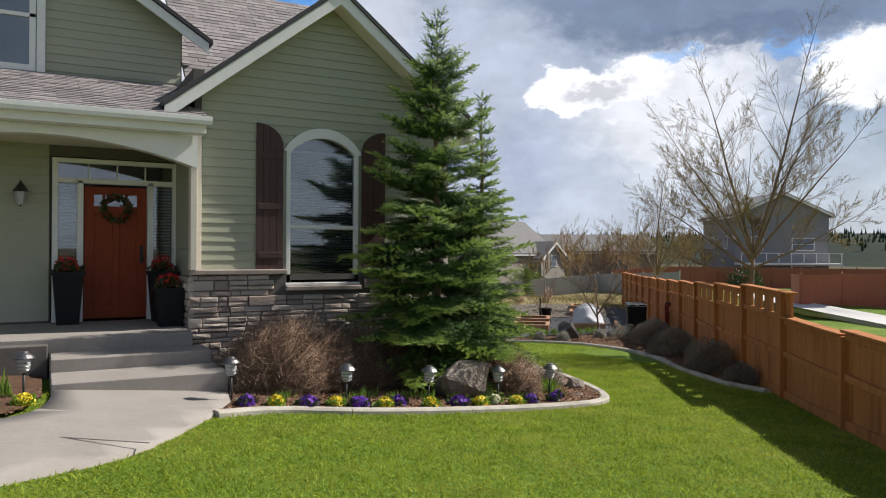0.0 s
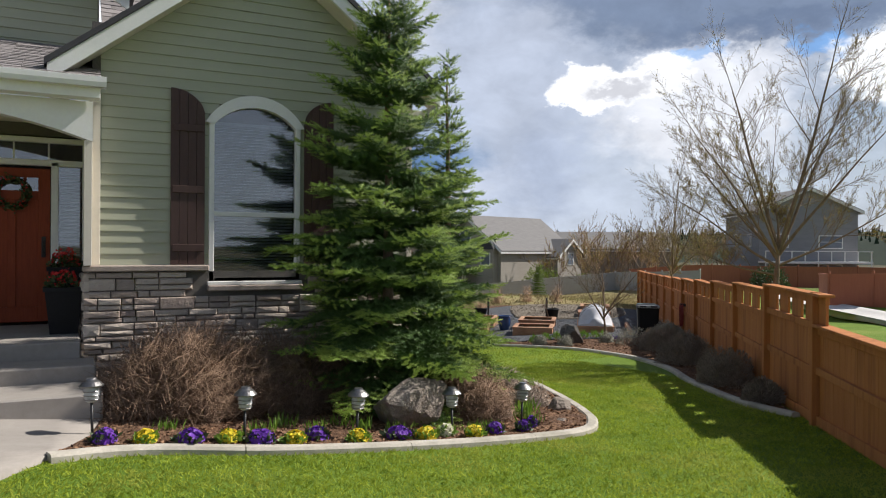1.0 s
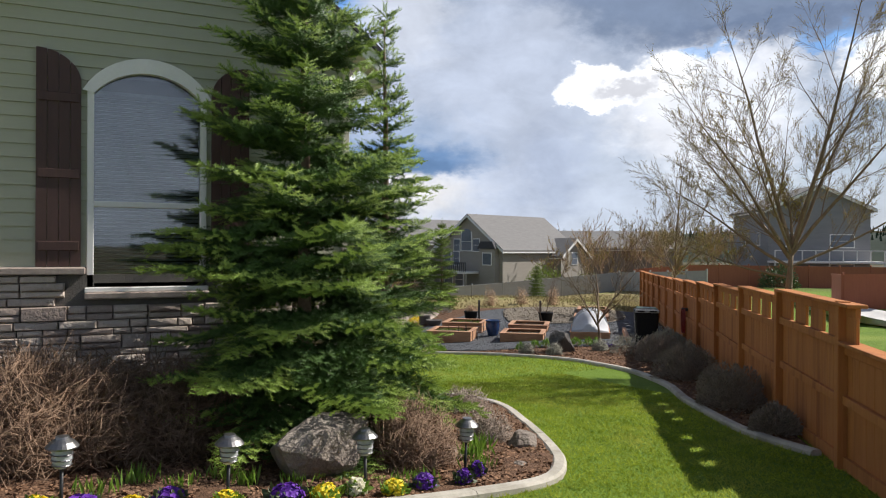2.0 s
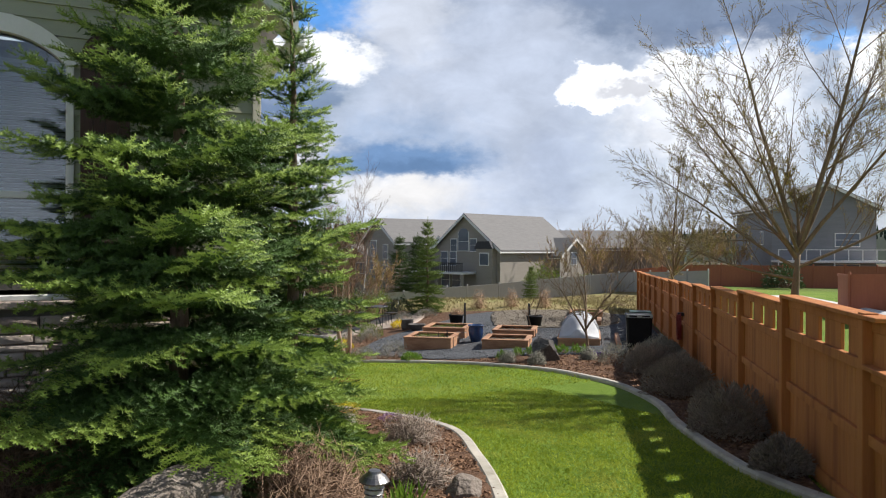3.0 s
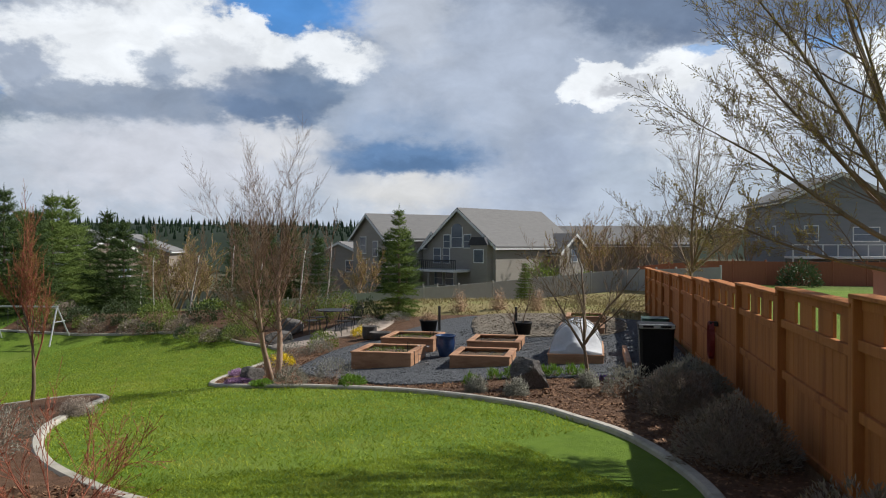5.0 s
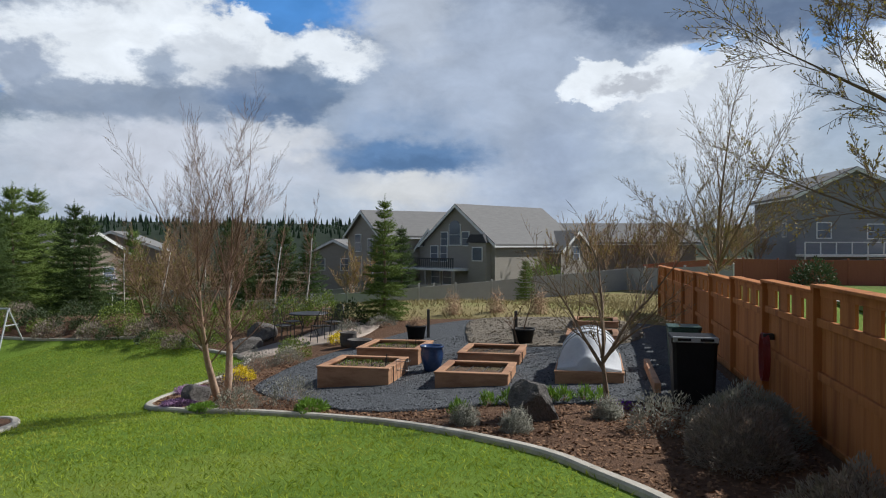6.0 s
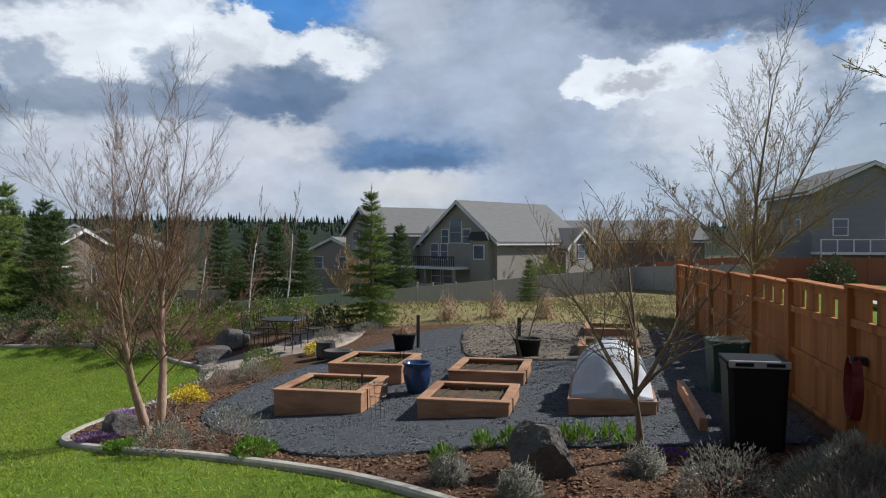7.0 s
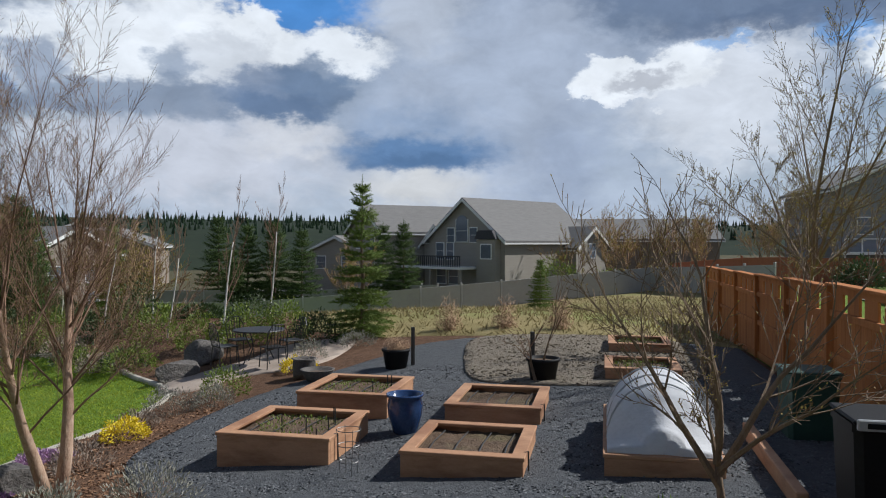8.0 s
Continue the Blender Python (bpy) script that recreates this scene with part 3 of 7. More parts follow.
def ground_grid():
    """One sheet from the garden to the horizon, its cells growing outwards."""
    a = np.r_[0.0, np.cumsum(np.r_[np.full(70, 0.45), 0.45 * 1.13 ** np.arange(1, 48)])]
    axis = np.r_[-a[:0:-1], a]
    gx, gy = np.meshgrid(axis + 8.0, axis + 14.0)
    n = len(axis)
    x, y = gx.ravel(), gy.ravel()
    r = np.hypot(x - 8, y - 14)
    z = gz(x, y) - 0.0004 * np.maximum(r - 120, 0)
    i = np.arange(n - 1)
    k = (i[:, None] * n + i[None, :]).ravel()
    t = np.r_[np.c_[k, k + 1, k + n + 1], np.c_[k, k + n + 1, k + n]]
    return tri_mesh("ground", np.c_[x, y, z], t)


solo("ground", ground_grid(), M_LAWN, "mown green lawn over gently sloping ground", "lawn", kind="structure")
solo("mulch_bed", sheet_mesh("mulch_bed", FRONT_BED, 0.16, 0.03, 0.035), M_MULCH, "brown bark mulch bed in front of the house", "mulch bed", kind="structure")
solo("yard_mulch_bed", sheet_mesh("yard_mulch_bed", YARD_BED, 0.3, 0.025, 0.03), M_MULCH, "brown bark mulch bed along the fence and garden", "mulch bed", kind="structure")
solo("gravel_floor", sheet_mesh("gravel_floor", GRAVEL, 0.2, 0.06, 0.015, 0.15), M_GRAVEL, "dark grey crushed gravel round the raised beds", "gravel", kind="structure")
solo("chip_floor", sheet_mesh("chip_floor", CHIPS, 0.25, 0.085, 0.02, 0.15), M_CHIPS2, "pale wood chips behind the raised beds", "wood chips", kind="structure")
solo("patio", sheet_mesh("patio", PATIO, 0.3, 0.07, 0.0, 0.15), M_PATH, "pale pinkish flagstone path and patio", "patio", kind="structure")
FIELD = [at_uw(*p) for p in [(23.0, 0.1), (23.0, 8.3), (24.5, 11.0), (30, 14), (46, 18), (62, 16), (70, -6), (30.5, -0.5), (29.6, 0.1)]]
solo("dry_field", sheet_mesh("dry_field", FIELD, 0.8, 0.04, 0.05), M_DRY, "dry straw-coloured grass field behind the garden", "field", kind="structure")
walk_thing = solo("walkway", sheet_mesh("walkway", WALKWAY, 0.4, 0.045, 0.0, 0.25), M_CONC, "curved pale concrete front walkway", "walkway", kind="structure")
jm = MB()
jm.box(-0.75, -0.008, 0, 0.75, 0.008, 0.004, m=pose(-2.67, 3.89, gp(-2.67, 3.89, 0.047), 0, 0, -39.9))
part("control_joint", jm, M_MORTAR, walk_thing)


def kerb(name, line, label):
    """A poured concrete edging: low, round-topped, jointed."""
    k = thing(name, Matrix(), label, "edging", kind="structure")
    seg = 9
    for s in range(0, len(line) - 1, seg):
        pts = line[s:s + seg + 1]
        if len(pts) < 2:
            continue
        mb = MB()
        ring = [(-0.075, -0.10), (-0.07, 0.045), (-0.045, 0.068), (0.045, 0.068), (0.07, 0.045), (0.075, -0.10)]
        vs, n = [], len(ring)
        for i, p in enumerate(pts):
            a, b = Vector(pts[max(i - 1, 0)]), Vector(pts[min(i + 1, len(pts) - 1)])
            d = (b - a).normalized()
            q = Vector(p)
            if i == 0 and s:
                q = q + d * 0.006
            for o, h in ring:
                x, y = q.x - d.y * o, q.y + d.x * o
                vs.append((x, y, gp(q.x, q.y, h)))
        fs = [(i * n + j, i * n + (j + 1) % n, (i + 1) * n + (j + 1) % n, (i + 1) * n + j) for i in range(len(pts) - 1) for j in range(n)]
        fs += [tuple(range(n)), tuple(range(len(vs) - 1, len(vs) - n - 1, -1))]
        mb.add(vs, fs)
        part("kerb_length", mb, M_KERB, k)


kerb("front_edging", FRONT_KERB, "pale concrete edging along the front flower bed")
kerb("yard_edging", YARD_KERB, "curved pale concrete edging between lawn and garden")

# ---- the house ----
WY, WX0, WX1, APX, APZ = 8.16, -0.93, 3.20, 1.16, 5.42
SLOPE = 0.78
CAPZ = 1.25


def roof_z(x):
    return APZ - SLOPE * abs(x - APX)


house = thing("house", Matrix(), "sage-green lap-sided house with white trim and stone wainscot", "house")
ARCX0, ARCX1, SILL, SPRING, RISE = 0.44, 1.56, 1.04, 3.04, 0.25


def arch(x0, x1, z0, rise, n=14):
    """A flat arch as points from x1 back to x0."""
    c, h = (x0 + x1) / 2, (x1 - x0) / 2
    r = (h * h + rise * rise) / (2 * rise)
    a = math.asin(h / r)
    return [(c + r * math.sin(a - 2 * a * i / n), z0 + rise - r + r * math.cos(a - 2 * a * i / n)) for i in range(n + 1)]


# backing walls with the window's opening left free
back = MB()
def wall_piece(mb, outline, y0=WY + 0.02, y1=WY + 0.18):
    mb.prism(outline, y0, y1)
wall_piece(back, [(WX0, -0.5), (ARCX0, -0.5), (ARCX0, SPRING), (ARCX0, roof_z(ARCX0)), (WX0, roof_z(WX0))])
wall_piece(back, [(ARCX1, -0.5), (WX1, -0.5), (WX1, roof_z(WX1)), (ARCX1, roof_z(ARCX1)), (ARCX1, SPRING)])
wall_piece(back, [(ARCX0, -0.5), (ARCX1, -0.5), (ARCX1, SILL), (ARCX0, SILL)])
wall_piece(back, [(ARCX0, SPRING)] + arch(ARCX0, ARCX1, SPRING, RISE)[::-1][1:-1] + [(ARCX1, SPRING), (ARCX1, roof_z(ARCX1)), (APX, APZ), (ARCX0, roof_z(ARCX0))])
back.box(WX1 - 0.16, WY + 0.18, -0.8, WX1, 11.0, 3.9)
back.box(WX0, WY + 0.18, -0.5, WX0 + 0.16, 9.9, 4.2)
part("wall", back, M_MORTAR, house)


def plank(x0, x1, z0, h, y, slope_l=0.0, slope_r=0.0, axis="x"):
    """One lap board: thicker at its foot, its ends cut to the roof slope."""
    t0, t1 = 0.024, 0.004
    mb = MB()
    a0, a1 = (x0, x1), (x0 + slope_l * h, x1 - slope_r * h)
    if axis == "x":
        mb.hexa([(a0[0], y - t0, z0), (a0[1], y - t0, z0), (a0[1], y, z0), (a0[0], y, z0), (a1[0], y - t1, z0 + h), (a1[1], y - t1, z0 + h), (a1[1], y, z0 + h), (a1[0], y, z0 + h)])
    else:
        mb.hexa([(y + t0, a0[0], z0), (y + t0, a0[1], z0), (y, a0[1], z0), (y, a0[0], z0), (y + t1, a1[0], z0 + h), (y + t1, a1[1], z0 + h), (y, a1[1], z0 + h), (y, a1[0], z0 + h)])
    return mb


siding = part("siding", MB().box(WX0 + 0.02, WY + 0.005, CAPZ, WX0 + 0.05, WY + 0.015, CAPZ + 0.05), M_SIDING, house)
EXP = 0.137
z = CAPZ
while z < APZ - 0.1:
    lim_l, lim_r = WX0 + 0.09, WX1 - 0.05
    top = z + EXP
    gl, gr = APX - (APZ - z) / SLOPE + 0.04, APX + (APZ - z) / SLOPE - 0.04
    cut = gl > lim_l
    x0, x1 = max(lim_l, gl), min(lim_r, gr)
    if x1 - x0 > 0.25:
        spans = [(x0, x1)]
        if z < SPRING + RISE and top > SILL:
            spans = [(x0, ARCX0 - 0.03), (ARCX1 + 0.03, x1)] if z < SPRING + 0.05 else [(x0, ARCX0 + 0.1), (ARCX1 - 0.1, x1)]
        for a, b in spans:
            part("plank", plank(a, b, z, EXP + 0.012, WY + 0.02, 1 / SLOPE if gl > lim_l and a == x0 else 0, 1 / SLOPE if gr < lim_r and b == x1 else 0), M_SIDING, siding)
    z += EXP
z = CAPZ
while z < 3.75:
    part("plank", plank(WY + 0.05, 10.95, z, EXP + 0.012, WX1 + 0.0, axis="y"), M_SIDING, siding)
    z += EXP
# corner boards, cap, rakes
part("corner_board", MB().box(WX0, WY - 0.018, CAPZ, WX0 + 0.09, WY + 0.02, 3.55, 0.004), M_CREAM, house)
part("corner_board", MB().box(WX1 - 0.05, WY - 0.018, CAPZ, WX1 + 0.03, WY + 0.02, 3.9, 0.004), M_CREAM, house)
part("stone_cap", MB().box(WX0 - 0.10, WY - 0.14, CAPZ - 0.075, ARCX0 - 0.04, WY + 0.03, CAPZ, 0.012), M_CAP, house)
part("stone_cap", MB().box(ARCX1 + 0.04, WY - 0.14, CAPZ - 0.075, WX1 + 0.1, WY + 0.03, CAPZ, 0.012), M_CAP, house)
part("stone_cap", MB().box(ARCX0 - 0.05, WY - 0.13, SILL - 0.12, ARCX1 + 0.05, WY + 0.03, SILL - 0.05, 0.012), M_CAP, house)
RY = WY - 0.36     # face of the rake boards
for s in (-1, 1):
    ex = 2.56 if s < 0 else 2.35
    fas, drip, soff = MB(), MB(), MB()
    c = lambda d, z: (APX + s * d, APZ + 0.10 - SLOPE * d + z)
    fas.prism([c(0, -0.20), c(ex, -0.20), c(ex, 0.0), c(0, 0.0)][::s], RY, RY + 0.04)
    drip.prism([c(0, 0.002), c(ex + 0.03, 0.002), c(ex + 0.03, 0.075), c(0, 0.075)][::s], RY - 0.03, WY + 0.3)
    soff.prism([c(0, -0.19), c(ex, -0.19), c(ex, -0.16), c(0, -0.16)][::s], RY + 0.041, WY + 0.02)
    part("rake_board", fas, M_WHITE, house, "white painted rake board")
    part("roof_edge", drip, M_DARKROOF, house)
    part("soffit", soff, M_CREAM, house)


def shingles(parent, origin, across, up, width, length, skip=None, row=0.14, tab=0.30):
    """Rows of shingle tabs on a slope, as one part, the deck below them."""
    o, a, b = Vector(origin), Vector(across).normalized(), Vector(up).normalized()
    n = a.cross(b).normalized()
    mb = MB()
    mb.hexa([o, o + a * width, o + a * width + n * -0.06, o - n * 0.06, o + b * length, o + a * width + b * length, o + a * width + b * length - n * 0.06, o + b * length - n * 0.06])
    r = 0
    while r * row < length:
        x = -(r % 2) * tab / 2
        while x < width:
            x0, x1 = max(x, 0), min(x + tab - 0.008, width)
            if x1 > x0:
                k = random.uniform(0.008, 0.018)
                q = o + b * (r * row)
                e = min(row * 1.05, length - r * row)
                mb.hexa([q + a * x0 + n * 0.001, q + a * x1 + n * 0.001, q + a * x1 + b * e + n * 0.001, q + a * x0 + b * e + n * 0.001,
                         q + a * x0 + n * k, q + a * x1 + n * k, q + a * x1 + b * e + n * 0.004, q + a * x0 + b * e + n * 0.004])
            x += tab
        r += 1
    ob = part("roof", mb, M_SHING_I, parent, "weathered grey asphalt shingles")
    ob["kind"] = "stuff"
    return ob


M_SHING_I = mat("asphalt_shingle_rows", (0.16, 0.145, 0.14), (0.33, 0.30, 0.29), 5, 0.95, 0.6, 90, island=0.7, dist=0.006)
gl = math.hypot(1, SLOPE)
# the gable's two slopes; the ridge runs back along y
shingles(house, (APX - 2.58, 11.0, APZ + 0.17 - SLOPE * 2.58), (0, -1, 0), (1, 0, SLOPE), 11.0 - RY, 2.58 * gl)
shingles(house, (APX + 2.38, RY, APZ + 0.17 - SLOPE * 2.38), (0, 1, 0), (-1, 0, SLOPE), 11.0 - RY, 2.38 * gl)
# main roof behind, rising northwards
shingles(house, (-0.75, 9.95, 4.30), (1, 0, 0), (0, 1, 0.85), 3.9, 4.2)
# porch roof
shingles(house, (-6.0, 7.70, 3.40), (1, 0, 0), (0, 1, 0.36), 5.15, 2.65)
# gutter, beam with flat arch, porch ceiling
gut = MB()
prof = [(0, 0), (0.11, 0), (0.125, 0.05), (0.125, 0.11), (0.11, 0.115), (0.105, 0.06), (0.0, 0.06)]
n = len(prof)
vs = [(x, 7.70 - o, 3.27 + h) for x in (-6.0, -0.80) for o, h in prof]
gut.add(vs, [tuple(range(n)), tuple(range(2 * n - 1, n - 1, -1))] + [((i + 1) % n, i, n + i, n + (i + 1) % n) for i in range(n)])
part("gutter", gut, M_WHITE, house, "white metal gutter")
part("fascia", MB().box(-6.0, 7.70, 3.16, -0.86, 7.93, 3.29, 0.004), M_WHITE, house)
beam = MB()
beam.prism([(-0.93, 3.16), (-0.93, 2.70)] + [(x, zz) for x, zz in arch(-4.85, -0.95, 2.70, 0.34, 20)] + [(-4.9, 2.70), (-6.0, 2.70), (-6.0, 3.16)], 7.95, 8.15)
part("porch_beam", beam, M_WHITE, house, "cream-white arched porch beam")
part("porch_ceiling", MB().box(-6.0, 8.15, 3.12, WX0, 9.75, 3.17), M_CREAM, house)
part("post_trim", MB().box(WX0 - 0.09, 7.96, 1.25, WX0 - 0.002, 8.14, 2.71, 0.004), M_CREAM, house)
pw = MB()
pw.box(-6.0, 9.75, 0.2, -2.76, 9.9, 3.2)
pw.box(-0.93, 9.75, 0.2, WX0 + 0.1, 9.9, 3.2)
pw.box(-2.76, 9.75, 2.95, -0.93, 9.9, 3.2)
part("porch_wall", pw, M_MORTAR, house)
z = 0.45
while z < 3.1:
    part("plank", plank(-6.0, -2.78, z, min(EXP + 0.012, 3.12 - z), 9.75), M_SIDING, siding)
    part("plank", plank(8.16, 9.7, z, min(EXP + 0.012, 3.12 - z), WX0 - 0.03, axis="y"), M_SIDING, siding)
    z += EXP
# upper storey with its own rake
up = MB()
up.prism([(-6.0, 4.05), (-0.80, 4.05), (-0.80, 5.20), (-3.5, 6.95), (-6.0, 6.95)], 10.22, 10.36)
part("upper_wall", up, M_MORTAR, house)
z = 4.2
while z < 6.7:
    x1 = min(-0.82, -0.80 - (z - 5.20) * 1.54)
    part("plank", plank(-2.86, x1, z, EXP + 0.012, 10.22, 0, 1.54 if z > 5.2 else 0), M_SIDING, siding)
    z += EXP
uw_ = MB()
uw_.box(-2.96, 10.12, 4.22, -2.84, 10.24, 6.7, 0.006)
part("window_frame", uw_, M_WHITE, house)
uwin = MB()
uwin.box(-4.0, 10.13, 4.22, -2.97, 10.22, 4.38, 0.006)
uwin.box(-4.0, 10.15, 5.12, -2.97, 10.22, 5.18, 0.004)
uwin.box(-3.06, 10.15, 4.38, -2.97, 10.22, 6.7, 0.004)
part("window_frame", uwin, M_WHITE, house)
part("window_pane", MB().box(-4.0, 10.185, 4.38, -3.06, 10.19, 6.7), M_GLASS, house)
part("curtain", MB().box(-4.0, 10.21, 4.38, -3.06, 10.215, 6.7), M_CURTAIN, house)
rk = MB()
rk.prism([(-0.42, 4.83), (-0.42, 5.0), (-3.5, 6.96), (-3.5, 6.79)], 9.86, 9.90)
part("rake_board", rk, M_WHITE, house)
rk2 = MB()
rk2.prism([(-0.36, 4.98), (-0.36, 5.05), (-3.5, 7.05), (-3.5, 6.98)], 9.82, 10.4)
part("roof_edge", rk2, M_DARKROOF, house)
part("flashing", MB().box(-6.0, 9.95, 4.05, -0.8, 10.2, 4.22), M_DARKROOF, house)
# side eave with gutter and downspout
part("eave", MB().box(WX1, 8.3, 3.42, WX1 + 0.28, 11.1, 3.5, 0.004), M_WHITE, house)
part("fascia", MB().box(WX1 + 0.02, 10.9, 2.55, WX1 + 0.26, 11.0, 3.41, 0.006), M_WHITE, house)
part("gutter", MB().box(WX1 + 0.28, 7.85, 3.38, WX1 + 0.40, 11.15, 3.52, 0.02), M_WHITE, house)
part("downspout", MB().tube([(WX1 + 0.3, 11.0, 3.4), (WX1 + 0.09, 11.0, 3.2), (WX1 + 0.07, 11.0, -0.4)], 0.035, 6), M_WHITE, house)
# unseen sides close the house
shell = MB()
shell.box(WX0 + 0.3, 11.0, -0.8, WX1 - 0.02, 11.1, 3.9)
shell.box(-6.1, 9.9, -0.3, -6.0, 13.0, 4.0)
shell.box(-6.0, 12.9, -0.3, WX1 - 0.1, 13.0, 4.0)
part("rear_wall", shell, M_HOUSEA, house)

# arched window
win = thing("window_1", Matrix(), "white arched window with lowered blinds", "window", kind="structure")
cas = MB()
outer, inner = arch(ARCX0 - 0.075, ARCX1 + 0.075, SPRING + 0.02, RISE + 0.13), arch(ARCX0 + 0.035, ARCX1 - 0.035, SPRING + 0.0, RISE - 0.005)
for i in range(len(outer) - 1):
    o0, o1, i0, i1 = outer[i], outer[i + 1], inner[i], inner[i + 1]
    y0, y1 = WY - 0.05, WY + 0.06
    cas.add([(o0[0], y0, o0[1]), (o1[0], y0, o1[1]), (i1[0], y0, i1[1]), (i0[0], y0, i0[1]), (o0[0], y1, o0[1]), (o1[0], y1, o1[1]), (i1[0], y1, i1[1]), (i0[0], y1, i0[1])],
            [(0, 1, 2, 3), (7, 6, 5, 4), (0, 4, 5, 1), (3, 2, 6, 7)])
part("arch_trim", cas, M_WHITE, win)
fr = MB()
for x0, x1, z0, z1 in ((ARCX0 - 0.03, ARCX0 + 0.035, SILL, SPRING + 0.05), (ARCX1 - 0.035, ARCX1 + 0.03, SILL, SPRING + 0.05), (ARCX0 + 0.035, ARCX1 - 0.035, SILL, SILL + 0.05), (ARCX0 + 0.035, ARCX1 - 0.035, 1.87, 1.93)):
    fr.box(x0, WY - 0.03, z0, x1, WY + 0.06, z1, 0.006)
part("window_frame", fr, M_WHITE, win)
part("window_sill", MB().box(ARCX0 - 0.05, WY - 0.075, SILL - 0.05, ARCX1 + 0.05, WY + 0.03, SILL, 0.008), M_WHITE, win)
pane = MB()
pane.prism([(ARCX0 + 0.03, 1.9), (ARCX1 - 0.03, 1.9)] + inner, WY + 0.028, WY + 0.034)
p1 = part("pane", pane, M_GLASS, win)
p2 = part("pane", MB().box(ARCX0 + 0.03, WY + 0.028, SILL + 0.04, ARCX1 - 0.03, WY + 0.034, 1.88), M_GLASS, win)
p1.visible_shadow = p2.visible_shadow = False
bl = thing("window_blind", Matrix(), "white horizontal slat blind, lowered", "blind")
z = SILL + 0.07
slat = MB().box(ARCX0 + 0.04, -0.020, -0.0015, ARCX1 - 0.04, 0.020, 0.0015).mesh("slat")
while z < SPRING + 0.02:
    part("slat", slat, M_BLIND, bl, m=pose(0, WY + 0.12, z, -38, 0, 0))
    z += 0.042
part("headrail", MB().box(ARCX0 + 0.04, WY + 0.09, SPRING + 0.01, ARCX1 - 0.04, WY + 0.15, SPRING + 0.05, 0.004), M_BLIND, bl)
# added boards, coloured dark to stand for the dim room behind the blind
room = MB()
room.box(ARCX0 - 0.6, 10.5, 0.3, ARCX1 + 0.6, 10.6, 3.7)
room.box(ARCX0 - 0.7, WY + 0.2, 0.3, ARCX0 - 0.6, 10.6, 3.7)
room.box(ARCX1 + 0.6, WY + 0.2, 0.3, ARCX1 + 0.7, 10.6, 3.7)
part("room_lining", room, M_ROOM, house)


def shutter(x0, x1, flip):
    """Board-and-batten shutter, its top cut to a quarter curve."""
    s = thing("shutter", Matrix(), "dark brown board-and-batten shutter with a curved top", "shutter", "shutters")
    w, zb, zt = x1 - x0, CAPZ + 0.005, 3.45
    nb = 4
    for i in range(nb):
        a, b = x0 + w * i / nb, x0 + w * (i + 1) / nb - 0.005
        def h(x):
            t = (x - x0) / w
            t = 1 - t if flip else t
            return zt - 0.34 * (1 - math.sqrt(max(0, 1 - t * t)))
        mb = MB()
        xs = [a + (b - a) * k / 4 for k in range(5)]
        mb.prism([(a, zb), (b, zb)] + [(x, h(x)) for x in xs[::-1]], WY - 0.045, WY - 0.02)
        part("board", mb, M_SHUT, s)
    for zz in (1.42, 2.15, 2.92):
        part("batten", MB().box(x0 + 0.02, WY - 0.062, zz, x1 - 0.02, WY - 0.046, zz + 0.09, 0.004), M_SHUT, s)


shutter(-0.05, 0.36, False)
shutter(1.64, 2.05, True)

# stone wainscot, stone by stone
wains = part("wainscot", MB().box(WX0 - 0.03, WY - 0.03, -0.5, WX1 + 0.03, WY + 0.015, CAPZ - 0.08), M_MORTAR, house, "dry-stacked ledge stone veneer")


def stone_mesh(w, h):
    mb = MB()
    j = lambda: random.uniform(-0.006, 0.006)
    d = random.uniform(0.045, 0.085)
    c = 0.010
    f = [(c + j(), -d + j(), c + j()), (w - c + j(), -d + j(), c + j()), (w - c + j(), -d + j(), h - c + j()), (c + j(), -d + j(), h - c + j())]
    b = [(0, -d + 0.02, 0), (w, -d + 0.02, 0), (w, -d + 0.02, h), (0, -d + 0.02, h)]
    k = [(0, 0.0, 0), (w, 0.0, 0), (w, 0.0, h), (0, 0.0, h)]
    m = ((w + j()) / 2, -d - random.uniform(0.0, 0.014), (h + j()) / 2)
    mb.add(f + b + k + [m], [(0, 1, 12), (1, 2, 12), (2, 3, 12), (3, 0, 12)] + [(4 + i, 4 + (i + 1) % 4, (i + 1) % 4, i) for i in range(4)] + [(8 + i, 8 + (i + 1) % 4, 4 + (i + 1) % 4, 4 + i) for i in range(4)])
    return mb


z = -0.75
row = 0
while z < CAPZ - 0.09:
    h = min(random.choice((0.065, 0.085, 0.10, 0.15)), CAPZ - 0.08 - z)
    if h < 0.04:
        break
    x = WX0 - 0.09
    while x < WX1:
        w = min(random.uniform(0.13, 0.44), WX1 + 0.06 - x)
        top = SILL - 0.125 if x + w > ARCX0 - 0.05 and x < ARCX1 + 0.05 else CAPZ
        if w > 0.06 and z + h <= top:
            if h > 0.14 and random.random() < 0.6:
                part("stone", stone_mesh(w - 0.008, h * 0.45 - 0.006), M_STONE, wains, m=pose(x, WY - 0.028, z))
                part("stone", stone_mesh(w - 0.008, h * 0.55 - 0.006), M_STONE, wains, m=pose(x, WY - 0.028, z + h * 0.45))
            else:
                part("stone", stone_mesh(w - 0.008, h - 0.007), M_STONE, wains, m=pose(x, WY - 0.028, z))
        x += w
    z += h
    row += 1
